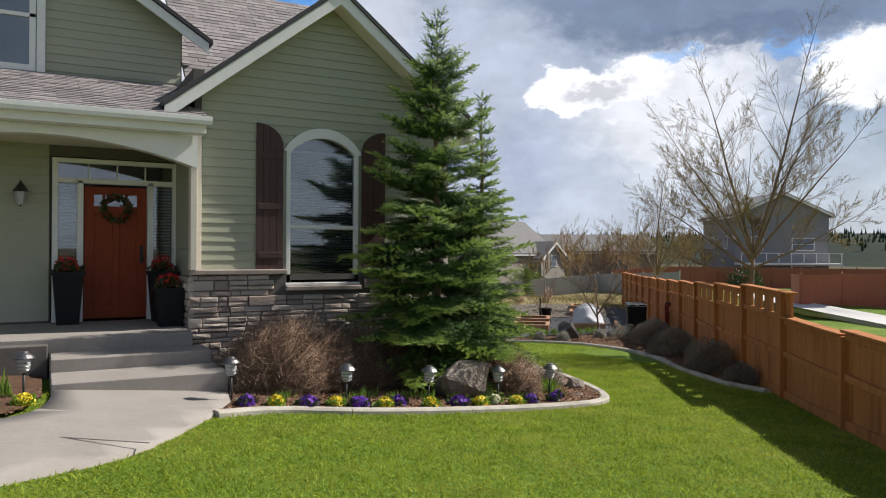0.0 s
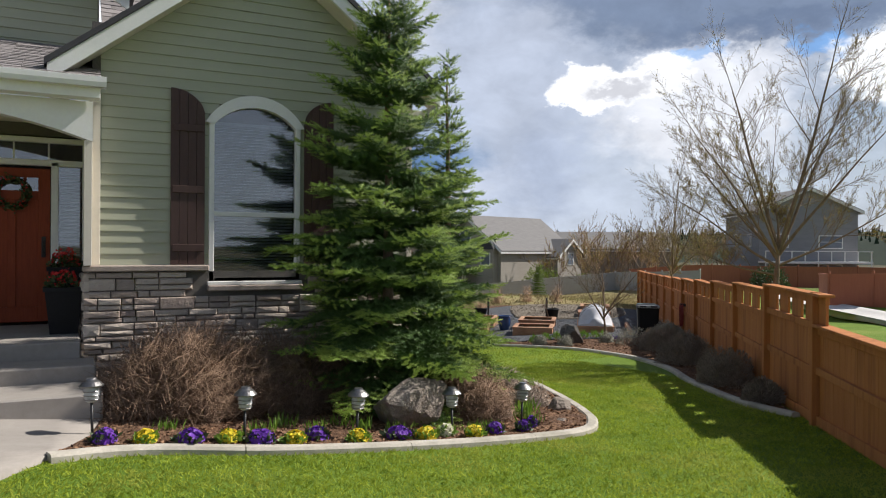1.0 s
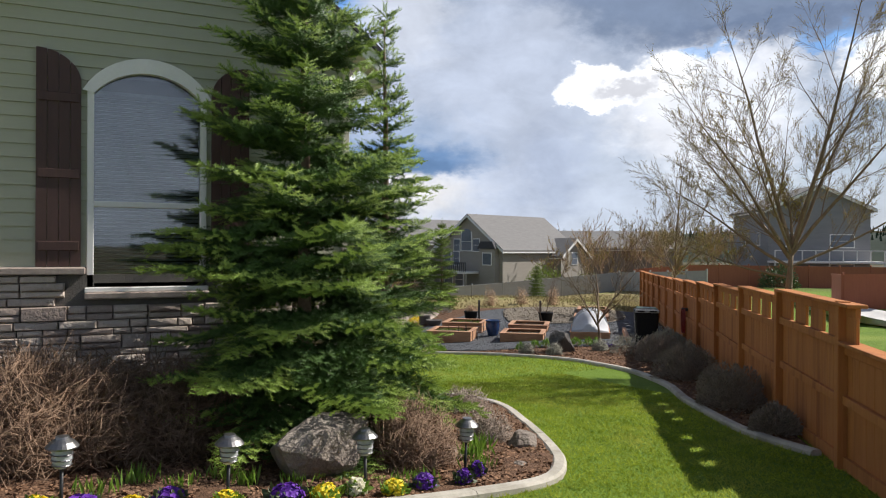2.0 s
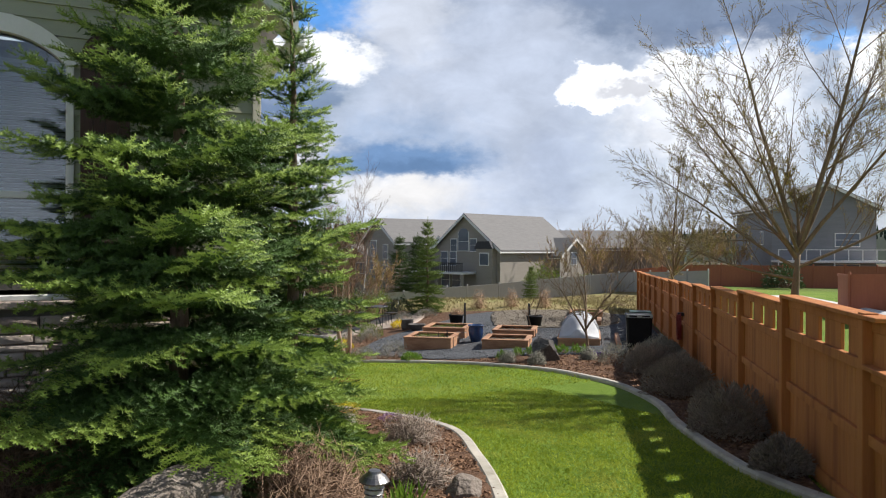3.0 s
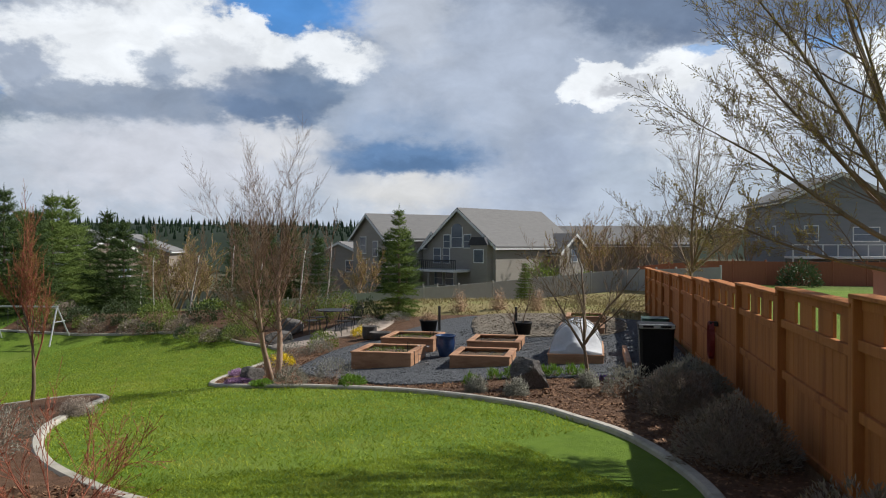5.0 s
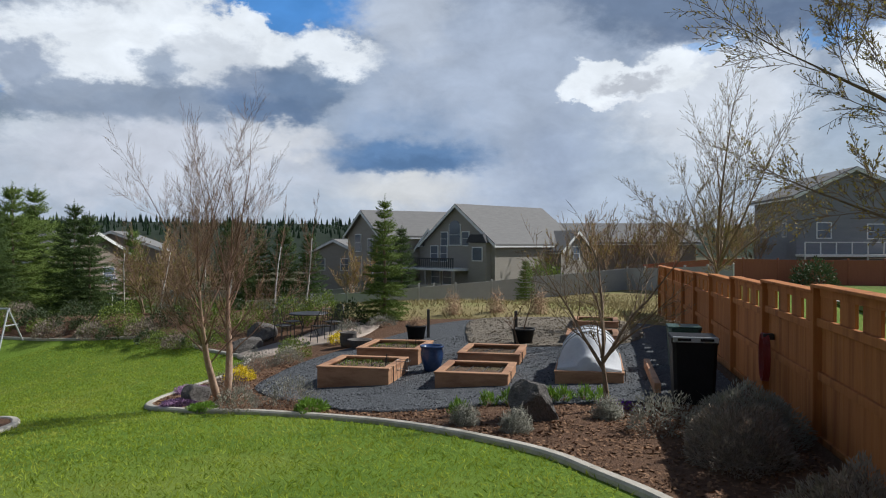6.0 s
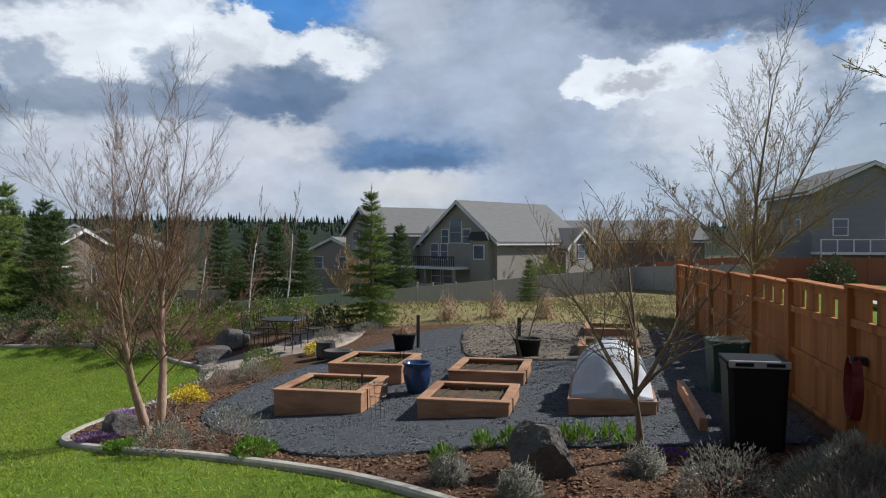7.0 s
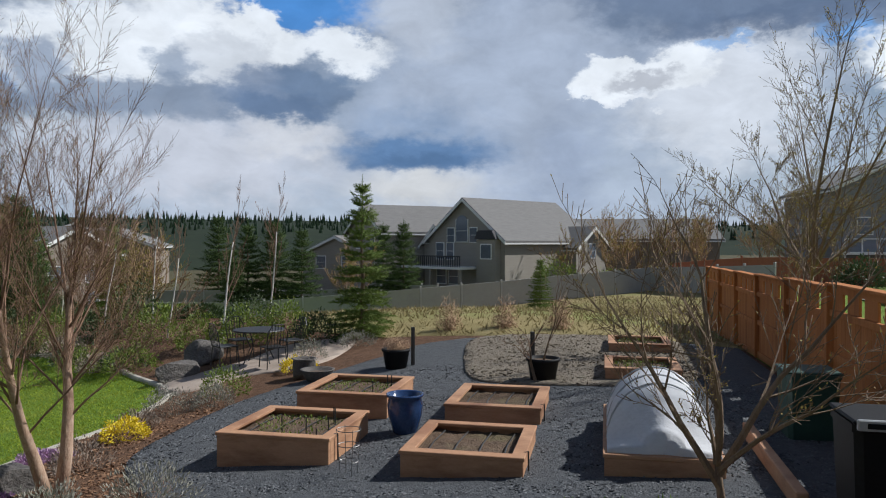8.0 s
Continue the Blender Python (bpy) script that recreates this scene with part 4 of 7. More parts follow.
# return of the wainscot towards the porch
z = -0.1
while z < CAPZ - 0.12:
    h = random.choice((0.08, 0.10, 0.12))
    y = WY - 0.1
    while y < 9.6:
        w = random.uniform(0.2, 0.5)
        part("stone", stone_mesh(w - 0.008, h - 0.007), M_STONE, wains, m=pose(WX0 - 0.03, y + w, z, 0, 0, -90))
        y += w
    z += h

# porch floor and step
porch = thing("porch_steps", Matrix(), "grey concrete porch slab with one broad step", "porch", kind="structure")
part("slab", MB().box(-6.0, 7.55, -0.3, WX0 - 0.12, 9.75, 0.42, 0.015), M_CONC, porch)
part("step", MB().box(-2.78, 6.95, -0.4, WX0 + 0.02, 7.545, 0.24, 0.015), M_CONC, porch)
part("step", MB().box(-2.78, 6.15, -0.5, WX0 + 0.06, 6.945, 0.08, 0.015), M_CONC, porch)
part("planter_wall", MB().box(-6.0, 7.35, -0.4, -2.80, 7.545, 0.36, 0.012), M_MORTAR, porch)

# front door with sidelights and transom
door = thing("door_1", Matrix(), "red-brown stained wooden front door, closed", "front door", kind="structure")
DX0, DX1, DZ0, DZ1, DY = -2.30, -1.40, 0.46, 2.51, 9.76
surr = MB()
for a in ((-2.74, -2.66, 0.42, 2.93), (-1.01, -0.93, 0.42, 2.93), (DX0 - 0.10, DX0 - 0.01, 0.42, 2.60), (DX1 + 0.01, DX1 + 0.10, 0.42, 2.60), (-2.66, -1.01, 2.86, 2.93), (-2.66, -1.01, 2.55, 2.63), (-2.66, -2.40, 0.42, 0.52), (-1.30, -1.01, 0.42, 0.52)):
    surr.box(a[0], DY - 0.06, a[2], a[1], DY + 0.08, a[3], 0.005)
part("door_frame", surr, M_WHITE, door, "cream-white door surround")
leaf = MB()
for a in ((DX0, DX0 + 0.14, DZ0, DZ1), (DX1 - 0.14, DX1, DZ0, DZ1), (DX0 + 0.14, DX1 - 0.14, DZ1 - 0.12, DZ1), (DX0 + 0.14, DX1 - 0.14, DZ1 - 0.42, DZ1 - 0.30), (DX0 + 0.14, DX1 - 0.14, DZ0, DZ0 + 0.2), (-1.90, -1.80, DZ0 + 0.2, DZ1 - 0.42)):
    leaf.box(a[0], DY - 0.02, a[2], a[1], DY + 0.025, a[3], 0.004)
for a in ((DX0 + 0.14, -1.90), (-1.80, DX1 - 0.14)):
    leaf.box(a[0], DY + 0.002, DZ0 + 0.2, a[1], DY + 0.016, DZ1 - 0.42)
for x in (-2.02, -1.70):
    leaf.box(x - 0.02, DY - 0.016, DZ1 - 0.30, x + 0.02, DY + 0.02, DZ1 - 0.12)
part("leaf", leaf, M_DOORW, door)
part("pane", MB().box(DX0 + 0.14, DY + 0.004, DZ1 - 0.30, DX1 - 0.14, DY + 0.010, DZ1 - 0.12), M_GLASS, door)
part("door_handle", MB().box(DX1 - 0.10, DY - 0.05, 1.32, DX1 - 0.05, DY - 0.021, 1.60, 0.006).tube([(DX1 - 0.075, DY - 0.04, 1.34), (DX1 - 0.075, DY - 0.09, 1.38), (DX1 - 0.075, DY - 0.09, 1.50), (DX1 - 0.075, DY - 0.04, 1.55)], 0.010, 6), M_IRON, door, "black iron handle set")
for a in ((-2.66, -2.40, 0.52, 2.55), (-1.30, -1.01, 0.52, 2.55), (-2.66, -1.01, 2.63, 2.86)):
    part("pane", MB().box(a[0], DY + 0.01, a[2], a[1], DY + 0.015, a[3]), M_GLASS, door)
for i in range(1, 4):
    part("muntin", MB().box(-2.66 + i * 0.41, DY - 0.01, 2.63, -2.64 + i * 0.41, DY + 0.009, 2.86), M_WHITE, door)
sb = thing("sidelight_blind", Matrix(), "white slat blind behind the sidelight", "blind")
for x0, x1 in ((-2.64, -2.42), (-1.28, -1.03)):
    sl = MB().box(x0, -0.02, -0.0015, x1, 0.02, 0.0015).mesh("slat")
    z = 0.6
    while z < 2.5:
        part("slat", sl, M_BLIND, sb, m=pose(0, DY + 0.06, z, -35, 0, 0))
        z += 0.05
# added board, coloured dark to stand for the dim hall
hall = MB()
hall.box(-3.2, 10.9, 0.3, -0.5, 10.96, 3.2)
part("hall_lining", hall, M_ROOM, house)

# ---- the long fence ----
PITCH = 2.46


def fence_top(u):
    return 1.0 - 0.036 * max(u, 0) + 0.0005 * max(u, 0) ** 2


def fpose(u, z=0.0, w=0.0):
    p = FA + FU * u + FW * w
    return Matrix(((FU.x, FW.x, 0, p.x), (FU.y, FW.y, 0, p.y), (0, 0, 1, z), (0, 0, 0, 1)))


fence = thing("fence", Matrix(), "red-brown stained board fence with cut-out top panels", "fence", kind="structure")
BW = PITCH / 13
board_cache = {}


def board(h):
    h = round(h * 20) / 20
    if h not in board_cache:
        board_cache[h] = MB().box(0.0015, -0.022, -h, BW - 0.0015, -0.004, 0, 0.003).mesh("board")
    return board_cache[h]


for i in range(12):
    u0 = i * PITCH
    zt = fence_top(u0 + PITCH / 2)
    g0, g1 = gp(*at_uw(u0, 0)), gp(*at_uw(u0 + PITCH, 0))
    sec = fence
    part("post", MB().box(-0.055, -0.03, g0 - 0.1, 0.055, 0.085, max(zt, fence_top(u0 - PITCH / 2)) - 0.03, 0.006), M_FENCE, sec, m=fpose(u0))
    u_start = -0.33 if i == 0 else 0.0
    part("top_cap", MB().box(u_start - 0.02, -0.085, zt - 0.035, PITCH + 0.01, 0.10, zt, 0.005), M_FENCE, sec, m=fpose(u0))
    part("top_rail", MB().box(u_start, -0.03, zt - 0.13, PITCH, 0.02, zt - 0.036, 0.004), M_FENCE, sec, m=fpose(u0))
    part("mid_rail", MB().box(0.056, -0.004, zt - 0.45, PITCH - 0.056, 0.05, zt - 0.36, 0.005), M_FENCE, sec, m=fpose(u0))
    part("rail", MB().box(0.056, -0.003, zt - 1.02, PITCH - 0.056, 0.04, zt - 0.93, 0.005), M_FENCE, sec, m=fpose(u0))
    # solid fields between three upright openings
    gap, n_open = 0.20, 3
    fld = (PITCH - 0.112 - n_open * gap) / (n_open + 1)
    for k in range(n_open + 1):
        x = 0.056 + k * (fld + gap)
        part("top_panel", MB().box(x, -0.02, zt - 0.361, x + fld, 0.012, zt - 0.129, 0.003), M_FENCE, sec, m=fpose(u0))
    if i == 0:
        part("top_panel", MB().box(-0.33, -0.02, zt - 0.42, -0.056, 0.012, zt - 0.129, 0.003), M_FENCE, sec, m=fpose(u0))
    for k in range(13):
        u = u0 + k * BW
        g = gp(*at_uw(u + BW / 2, 0))
        part("board", board(zt - 0.40 - g - 0.02), M_FENCE, sec, m=fpose(u, zt - 0.40))
    part("kick_board", MB().hexa([(0.056, -0.02, g0 + 0.0), (PITCH - 0.056, -0.02, g1 + 0.0), (PITCH - 0.056, 0.03, g1 + 0.0), (0.056, 0.03, g0 + 0.0), (0.056, -0.02, g0 + 0.14), (PITCH - 0.056, -0.02, g1 + 0.14), (PITCH - 0.056, 0.03, g1 + 0.14), (0.056, 0.03, g0 + 0.14)]), M_FENCE, sec, m=fpose(u0))
ge = gp(*at_uw(12 * PITCH, 0))
part("post", MB().box(-0.055, -0.03, ge - 0.1, 0.055, 0.085, fence_top(12 * PITCH), 0.006), M_FENCE, fence, m=fpose(12 * PITCH))
low = thing("low_fence", Matrix(), "red-brown stained low board fence with a flat cap", "fence", kind="structure")
for i in range(4):
    u1 = -i * PITCH
    u0 = u1 - PITCH
    zt = 0.58 + 0.06 * i
    g0, g1 = gp(*at_uw(u0, 0)), gp(*at_uw(u1, 0))
    part("post", MB().box(-0.05, -0.03, g0 - 0.1, 0.05, 0.08, zt - 0.03, 0.006), M_FENCE, low, m=fpose(u0))
    part("top_cap", MB().box(0.0, -0.085, zt - 0.035, PITCH - 0.06, 0.10, zt, 0.005), M_FENCE, low, m=fpose(u0))
    part("top_rail", MB().box(0.05, -0.004, zt - 0.13, PITCH - 0.06, 0.03, zt - 0.036, 0.004), M_FENCE, low, m=fpose(u0))
    part("rail", MB().box(0.05, -0.004, zt - 0.62, PITCH - 0.06, 0.045, zt - 0.53, 0.005), M_FENCE, low, m=fpose(u0))
    for k in range(13):
        u = u0 + k * BW
        g = gp(*at_uw(u + BW / 2, 0))
        part("board", board(zt - 0.05 - g - 0.03), M_FENCE, low, m=fpose(u, zt - 0.05))
    part("kick_board", MB().hexa([(0.05, -0.02, g0), (PITCH - 0.06, -0.02, g1), (PITCH - 0.06, 0.035, g1), (0.05, 0.035, g0), (0.05, -0.02, g0 + 0.13), (PITCH - 0.06, -0.02, g1 + 0.13), (PITCH - 0.06, 0.035, g1 + 0.13), (0.05, 0.035, g0 + 0.13)]), M_FENCE, low, m=fpose(u0))
# ---- plant makers ----
def rots(d, up):
    """Frames whose x runs along d: k x 3 x 3, columns x, y, z."""
    d = d / np.linalg.norm(d, axis=1, keepdims=True)
    y = np.cross(up, d)
    ln = np.linalg.norm(y, axis=1, keepdims=True)
    y = np.where(ln > 1e-4, y / np.maximum(ln, 1e-4), [[0, 1, 0]])
    return np.stack([d, y, np.cross(d, y)], 2)


def stamp(name, base_v, base_t, R, S, P):
    """Many turned and scaled copies of one small shape, in one mesh."""
    v = np.einsum("kij,kvj->kvi", R, base_v[None] * S[:, None, :]) + P[:, None, :]
    t = base_t[None] + (np.arange(len(P)) * len(base_v))[:, None, None]
    return tri_mesh(name, v.reshape(-1, 3), t.reshape(-1, 3))


def needle_twig(rng, n=26, spread=0.42):
    """A twig of unit length set round with needles."""
    v, t = [], []
    for i in range(n):
        s = (i + 0.5) / n
        a = i * 2.4 + rng.uniform(-0.4, 0.4)
        r = spread * (0.55 + 0.45 * (1 - s)) * rng.uniform(0.8, 1.15)
        o = np.array([s * 0.92, 0, 0])
        out = np.array([0.5 * r, r * np.cos(a), r * np.sin(a) * 0.75 + 0.10 * r])
        side = np.cross(out, [1, 0, 0])
        side = side / np.linalg.norm(side) * 0.045
        k = len(v)
        v += [o - side, o + side, o + out]
        t.append([k, k + 1, k + 2])
    k = len(v)
    v += [[0, -0.03, 0], [0, 0.03, 0], [1.05, 0, 0.0]]
    t.append([k, k + 1, k + 2])
    return np.array(v), np.array(t)


def conifer_crown(name, H, R, rng, whorls, per, tl, start=0.06, droop=0.16, thin=1.0, needles=26, power=0.8, rough=0, spread=0.42, tips=None):
    """Whorls of fan-shaped boughs, each a herringbone of needle twigs. tips: a list that takes the outer twigs as a mesh of their own."""
    P, D, S, T = [], [], [], []
    up = np.array([0, 0, 1.0])

    def put(p, d, s, t=0.0):
        P.append(p)
        D.append(d)
        S.append(s)
        T.append(t)

    for w in range(whorls):
        f = start + (1 - start) * (max(w + rng.uniform(-0.3, 0.3), 0) / whorls) ** 0.95
        f = min(max(f, start), 0.985)
        n = per if f < 0.85 else max(4, per - 3)
        for b in range(n):
            z0 = H * min(f + rough * rng.uniform(-0.022, 0.022), 0.985)
            a = 2 * np.pi * (b + 0.5 * (w % 2) + rng.uniform(-0.3, 0.3)) / n
            ln = R * (1 - f) ** power * (rng.uniform(0.62, 1.2) if rough else rng.uniform(0.72, 1.12)) + 0.015 * H
            e = np.radians(-6 + 48 * f ** 1.6 + rng.uniform(-7, 7) * (1 + rough))
            ax = np.array([np.cos(a), np.sin(a), 0])
            sd = np.array([-np.sin(a), np.cos(a), 0])
            m = max(3, int(ln / (tl * 0.5)))
            for k in range(m):
                s = 0.12 + 0.88 * (k + rng.uniform(0, 0.6)) / m
                sag = -droop * ln * s * s * (1 - f) + 0.22 * ln * max(s - 0.6, 0)
                p = ax * ln * s * np.cos(e) + up * (z0 + ln * s * np.sin(e) + sag)
                fwd = ax * np.cos(e) + up * (np.sin(e) - 0.3 * droop * s + 0.35 * max(s - 0.6, 0))
                put(p, fwd + rng.normal(0, 0.12, 3), tl * rng.uniform(0.85, 1.25), s)
                if rng.uniform() > thin:
                    continue
                ls = min(0.50 * ln * (1 - s) + 0.07, 0.5 * ln) * rng.uniform(0.75, 1.15)
                for sg in (-1, 1):
                    q = max(1, int(ls / (tl * 0.6)))
                    dr = fwd * 0.62 + sd * sg * 0.78 + up * rng.uniform(-0.14, 0.16)
                    dr /= np.linalg.norm(dr)
                    for j in range(q):
                        o = p + dr * ls * (j + 0.2) / q - up * 0.10 * ls * (j / q) ** 2
                        far = max(s, 0.35 + 0.65 * (j + 1) / q) if s > 0.45 else s
                        put(o + rng.normal(0, 0.012, 3), dr + rng.normal(0, 0.2, 3), tl * rng.uniform(0.75, 1.2), far)
                        if rough and j < q - 1:
                            for h in (-1, 1):
                                put(o, dr * 0.7 + fwd * 0.3 * h + sd * 0.5 * h * sg + rng.normal(0, 0.15, 3) - up * 0.05, tl * rng.uniform(0.55, 0.9), far - 0.1)
    for k in range(4):
        put(up * H * (0.94 + 0.02 * k), up + rng.normal(0, 0.06, 3), tl * 1.2, 1.0)
    P, D, S, T = np.array(P), np.array(D), np.array(S), np.array(T)
    bv, bt = needle_twig(rng, needles, spread)
    Rm = rots(D, np.tile(up, (len(D), 1)) + rng.normal(0, 0.2, (len(D), 3)))
    S3 = np.repeat(S[:, None], 3, 1)
    if tips is None:
        return stamp(name, bv, bt, Rm, S3, P)
    # outer twigs go apart, for a paler colour that also carries painted sunlight
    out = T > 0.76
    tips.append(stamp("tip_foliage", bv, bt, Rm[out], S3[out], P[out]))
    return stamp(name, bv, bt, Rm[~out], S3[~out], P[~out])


def trunk_mesh(H, r0, seed, lean=0.02, sides=8):
    rnd = random.Random(seed)
    pts, rad = [], []
    for i in range(9):
        f = i / 8
        pts.append((rnd.uniform(-lean, lean), rnd.uniform(-lean, lean), H * f * 0.98 - 0.15 * (i == 0)))
        rad.append(r0 * (1 - f) ** 0.9 + 0.006)
    return MB().tube(pts, rad, sides)


def conifer(name, x, y, H, R, seed, material, label, whorls=20, per=8, tl=0.2, category="tree", group="", dz=0.0, tip_material=None, **kw):
    rng = np.random.default_rng(seed)
    t = thing(name, pose(x, y, gp(x, y, dz), 0, 0, seed * 37 % 360), label, category, group)
    part("trunk", trunk_mesh(H, 0.013 * H + 0.01, seed), M_BARK, t, smooth=True)
    tips = [] if tip_material else None
    part("crown", conifer_crown("crown", H, R, rng, whorls, per, tl, tips=tips, **kw), material, t)
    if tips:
        part("tip_foliage", tips[0], tip_material, t, "lighter yellow-green branch tips, sunlight included in their colour")["kind"] = "stuff"
    return t


BUD_V = np.array([[0, 0, 0], [0.45, 0.30, 0.08], [1, 0, 0], [0.45, -0.30, 0.08]])
BUD_T = np.array([[0, 1, 2], [0, 2, 3]])


def bare_tree(name, x, y, label, seed, stems, levels, bark, twig, bud_mat=None, bud=0.03, buds=3, group="", dz=0.0, up=0.25, spread=38, lean=8, ratio=0.66, kids=(3, 5), stem_r=0.09, stem_l=1.6, twig_min=0.0025, category="tree", stem_spread=12, start=0.35, wob=0.10, thin=0.52, first=1.0, taper=0.62, boughs=(), kids0=None):
    """A leafless tree or shrub: stems that fork into finer and finer twigs, with swelling buds."""
    rnd = random.Random(seed)
    t = thing(name, pose(x, y, gp(x, y, dz)), label, category, group)
    stem_mesh, fine, bp, bd = [], MB(), [], []

    def grow(p, d, ln, r, lev):
        n = 5 if lev < 2 else 3 if lev < levels else 2
        pts, rad = [p.copy()], [r]
        q, dd = p.copy(), d.copy()
        for i in range(n):
            dd = (dd + Vector((rnd.gauss(0, wob), rnd.gauss(0, wob), rnd.gauss(0, wob) + up * 0.12))).normalized()
            q = q + dd * ln / n
            pts.append(q.copy())
            rad.append(max(twig_min, r * (1 - taper * (i + 1) / n)))
        (stem_mesh[-1] if lev == 0 else fine).tube(pts, rad, 7 if lev == 0 else 5 if lev == 1 else 3, cap=lev < 2)
        for s, a, e, l, rr in boughs if lev == 0 else ():
            k = s * n
            b = pts[int(k)].lerp(pts[int(k) + 1], k - int(k))
            grow(b, Vector((math.sin(radians(a)) * math.cos(radians(e)), math.cos(radians(a)) * math.cos(radians(e)), math.sin(radians(e)))), l, rr, 1)
        if lev >= levels:
            for _ in range(buds if bud_mat else 0):
                k = rnd.uniform(0.3, 1.0) * n
                i = min(int(k), n - 1)
                bp.append(pts[i].lerp(pts[i + 1], k - i))
                bd.append(dd + Vector((rnd.gauss(0, 0.6), rnd.gauss(0, 0.6), rnd.gauss(0.1, 0.6))))
            return
        c = rnd.randint(*kids) + (1 if lev == 0 else 0)
        if lev == 0 and kids0 is not None:
            c = kids0
        for j in range(c):
            st = start if lev == 0 else 0.22
            s = st + (1 - st) * (j + rnd.uniform(0.2, 1.0)) / c
            k = min(s, 0.999) * n
            i = int(k)
            b = pts[i].lerp(pts[i + 1], k - i)
            tang = (pts[i + 1] - pts[i]).normalized()
            ax = tang.cross(Vector((rnd.gauss(0, 1), rnd.gauss(0, 1), rnd.gauss(0, 1)))).normalized()
            nd_ = (Matrix.Rotation(radians(rnd.gauss(spread, 9)), 3, ax) @ tang)
            nd_ = (nd_ + Vector((0, 0, up))).normalized()
            grow(b, nd_, ln * ratio * (first if lev == 0 else 1) * rnd.uniform(0.75, 1.15) * (1.15 - 0.45 * s), max(twig_min, rad[i] * (0.72 if lev == 0 and first > 1 else thin)), lev + 1)
        grow(pts[-1], (pts[-1] - pts[-2]).normalized(), ln * ratio * (first if lev == 0 else 1), rad[-1], lev + 1)

    for k in range(stems):
        a = 2 * math.pi * (k + rnd.uniform(-0.2, 0.2)) / max(stems, 1)
        e = radians(stem_spread if stems > 1 else lean)
        d = Vector((math.cos(a) * math.sin(e), math.sin(a) * math.sin(e), math.cos(e)))
        stem_mesh.append(MB())
        grow(Vector((math.cos(a) * 0.05 * (stems > 1), math.sin(a) * 0.05 * (stems > 1), -0.05)), d, stem_l * rnd.uniform(0.85, 1.1), stem_r * rnd.uniform(0.8, 1.0), 0)
    for sm in stem_mesh:
        part("trunk", sm, bark, t, smooth=True)
    part("crown", fine, twig, t)["kind"] = "stuff"
    if bp:
        P, D = np.array([tuple(p) for p in bp]), np.array([tuple(p) for p in bd])
        S = np.repeat(np.random.default_rng(seed).uniform(0.6, 1.3, (len(P), 1)) * bud, 3, 1)
        part("foliage", stamp("foliage", BUD_V, BUD_T, rots(D, np.tile([0.1, 0.2, 1.0], (len(P), 1))), S, P), bud_mat, t)["kind"] = "stuff"
    return t


def twig_dome(name, rng, rx, ry, h, n, tw=0.004, fork=3):
    """A mound of tangled dry twigs: stems from the foot, and short crossing twigs all through."""
    size = max(rx, ry, h)
    box = np.array([rx, ry, h])

    def shell(k, lo, hi):
        a, e = rng.uniform(0, 2 * np.pi, k), np.arcsin(rng.uniform(0.02, 1.0, k))
        d = np.c_[np.cos(a) * np.cos(e), np.sin(a) * np.cos(e), np.sin(e)]
        return d, d * box * (rng.uniform(lo, hi, k) * (1 + 0.12 * np.sin(3 * a + 1.3) * np.cos(e) + 0.08 * np.sin(7 * a)))[:, None]

    k1, k2 = n // 3, n * fork
    d1, tip = shell(k1, 0.5, 0.95)
    foot = rng.normal(0, 0.16, (k1, 3)) * box * [1, 1, 0]
    d2, mid = shell(k2, 0.35, 1.0)
    D2 = (d2 * 0.55 + rng.normal(0, 0.6, (k2, 3)) + [0, 0, 0.15]) * size * 0.22 * rng.uniform(0.5, 1.3, (k2, 1))
    P, D = np.r_[foot, mid - D2 * 0.4], np.r_[tip - foot, D2]
    P[:, 2] = np.maximum(P[:, 2], 0.0)
    D[:, 2] = np.where(P[:, 2] + D[:, 2] < 0.01, 0.05, D[:, 2])
    ln = np.linalg.norm(D, axis=1)
    th = np.r_[np.full(k1, tw * 1.7), np.full(k2, tw)]
    bv = np.array([[0, 1, 0], [0, -0.5, 0.87], [0, -0.5, -0.87], [1, 0, 0]])
    bt = np.array([[0, 1, 3], [1, 2, 3], [2, 0, 3]])
    return stamp(name, bv, bt, rots(D, rng.normal(0, 1, D.shape)), np.c_[ln, th, th], P)


def leaf_dome(name, rng, rx, ry, h, n, size, upright=0.3, narrow=0.5, fill=0.55):
    """Leaves through a mounded crown of uneven outline."""
    a, e = rng.uniform(0, 2 * np.pi, n), np.arcsin(rng.uniform(0.0, 1.0, n))
    r = rng.uniform(fill, 1.0, n) ** 0.6 * (1 + 0.12 * np.sin(3 * a + rng.uniform(0, 6)) + 0.10 * np.sin(5 * a + 4 * e))
    P = np.c_[np.cos(a) * np.cos(e) * rx * r, np.sin(a) * np.cos(e) * ry * r, np.sin(e) * h * r + 0.02]
    D = P / [rx, ry, h] + rng.normal(0, 0.55, (n, 3)) + [0, 0, upright]
    s = rng.uniform(0.6, 1.25, n) * size
    return stamp(name, BUD_V * [1, narrow / 0.6, 1], BUD_T, rots(D, rng.normal(0, 1, (n, 3))), np.repeat(s[:, None], 3, 1), P)


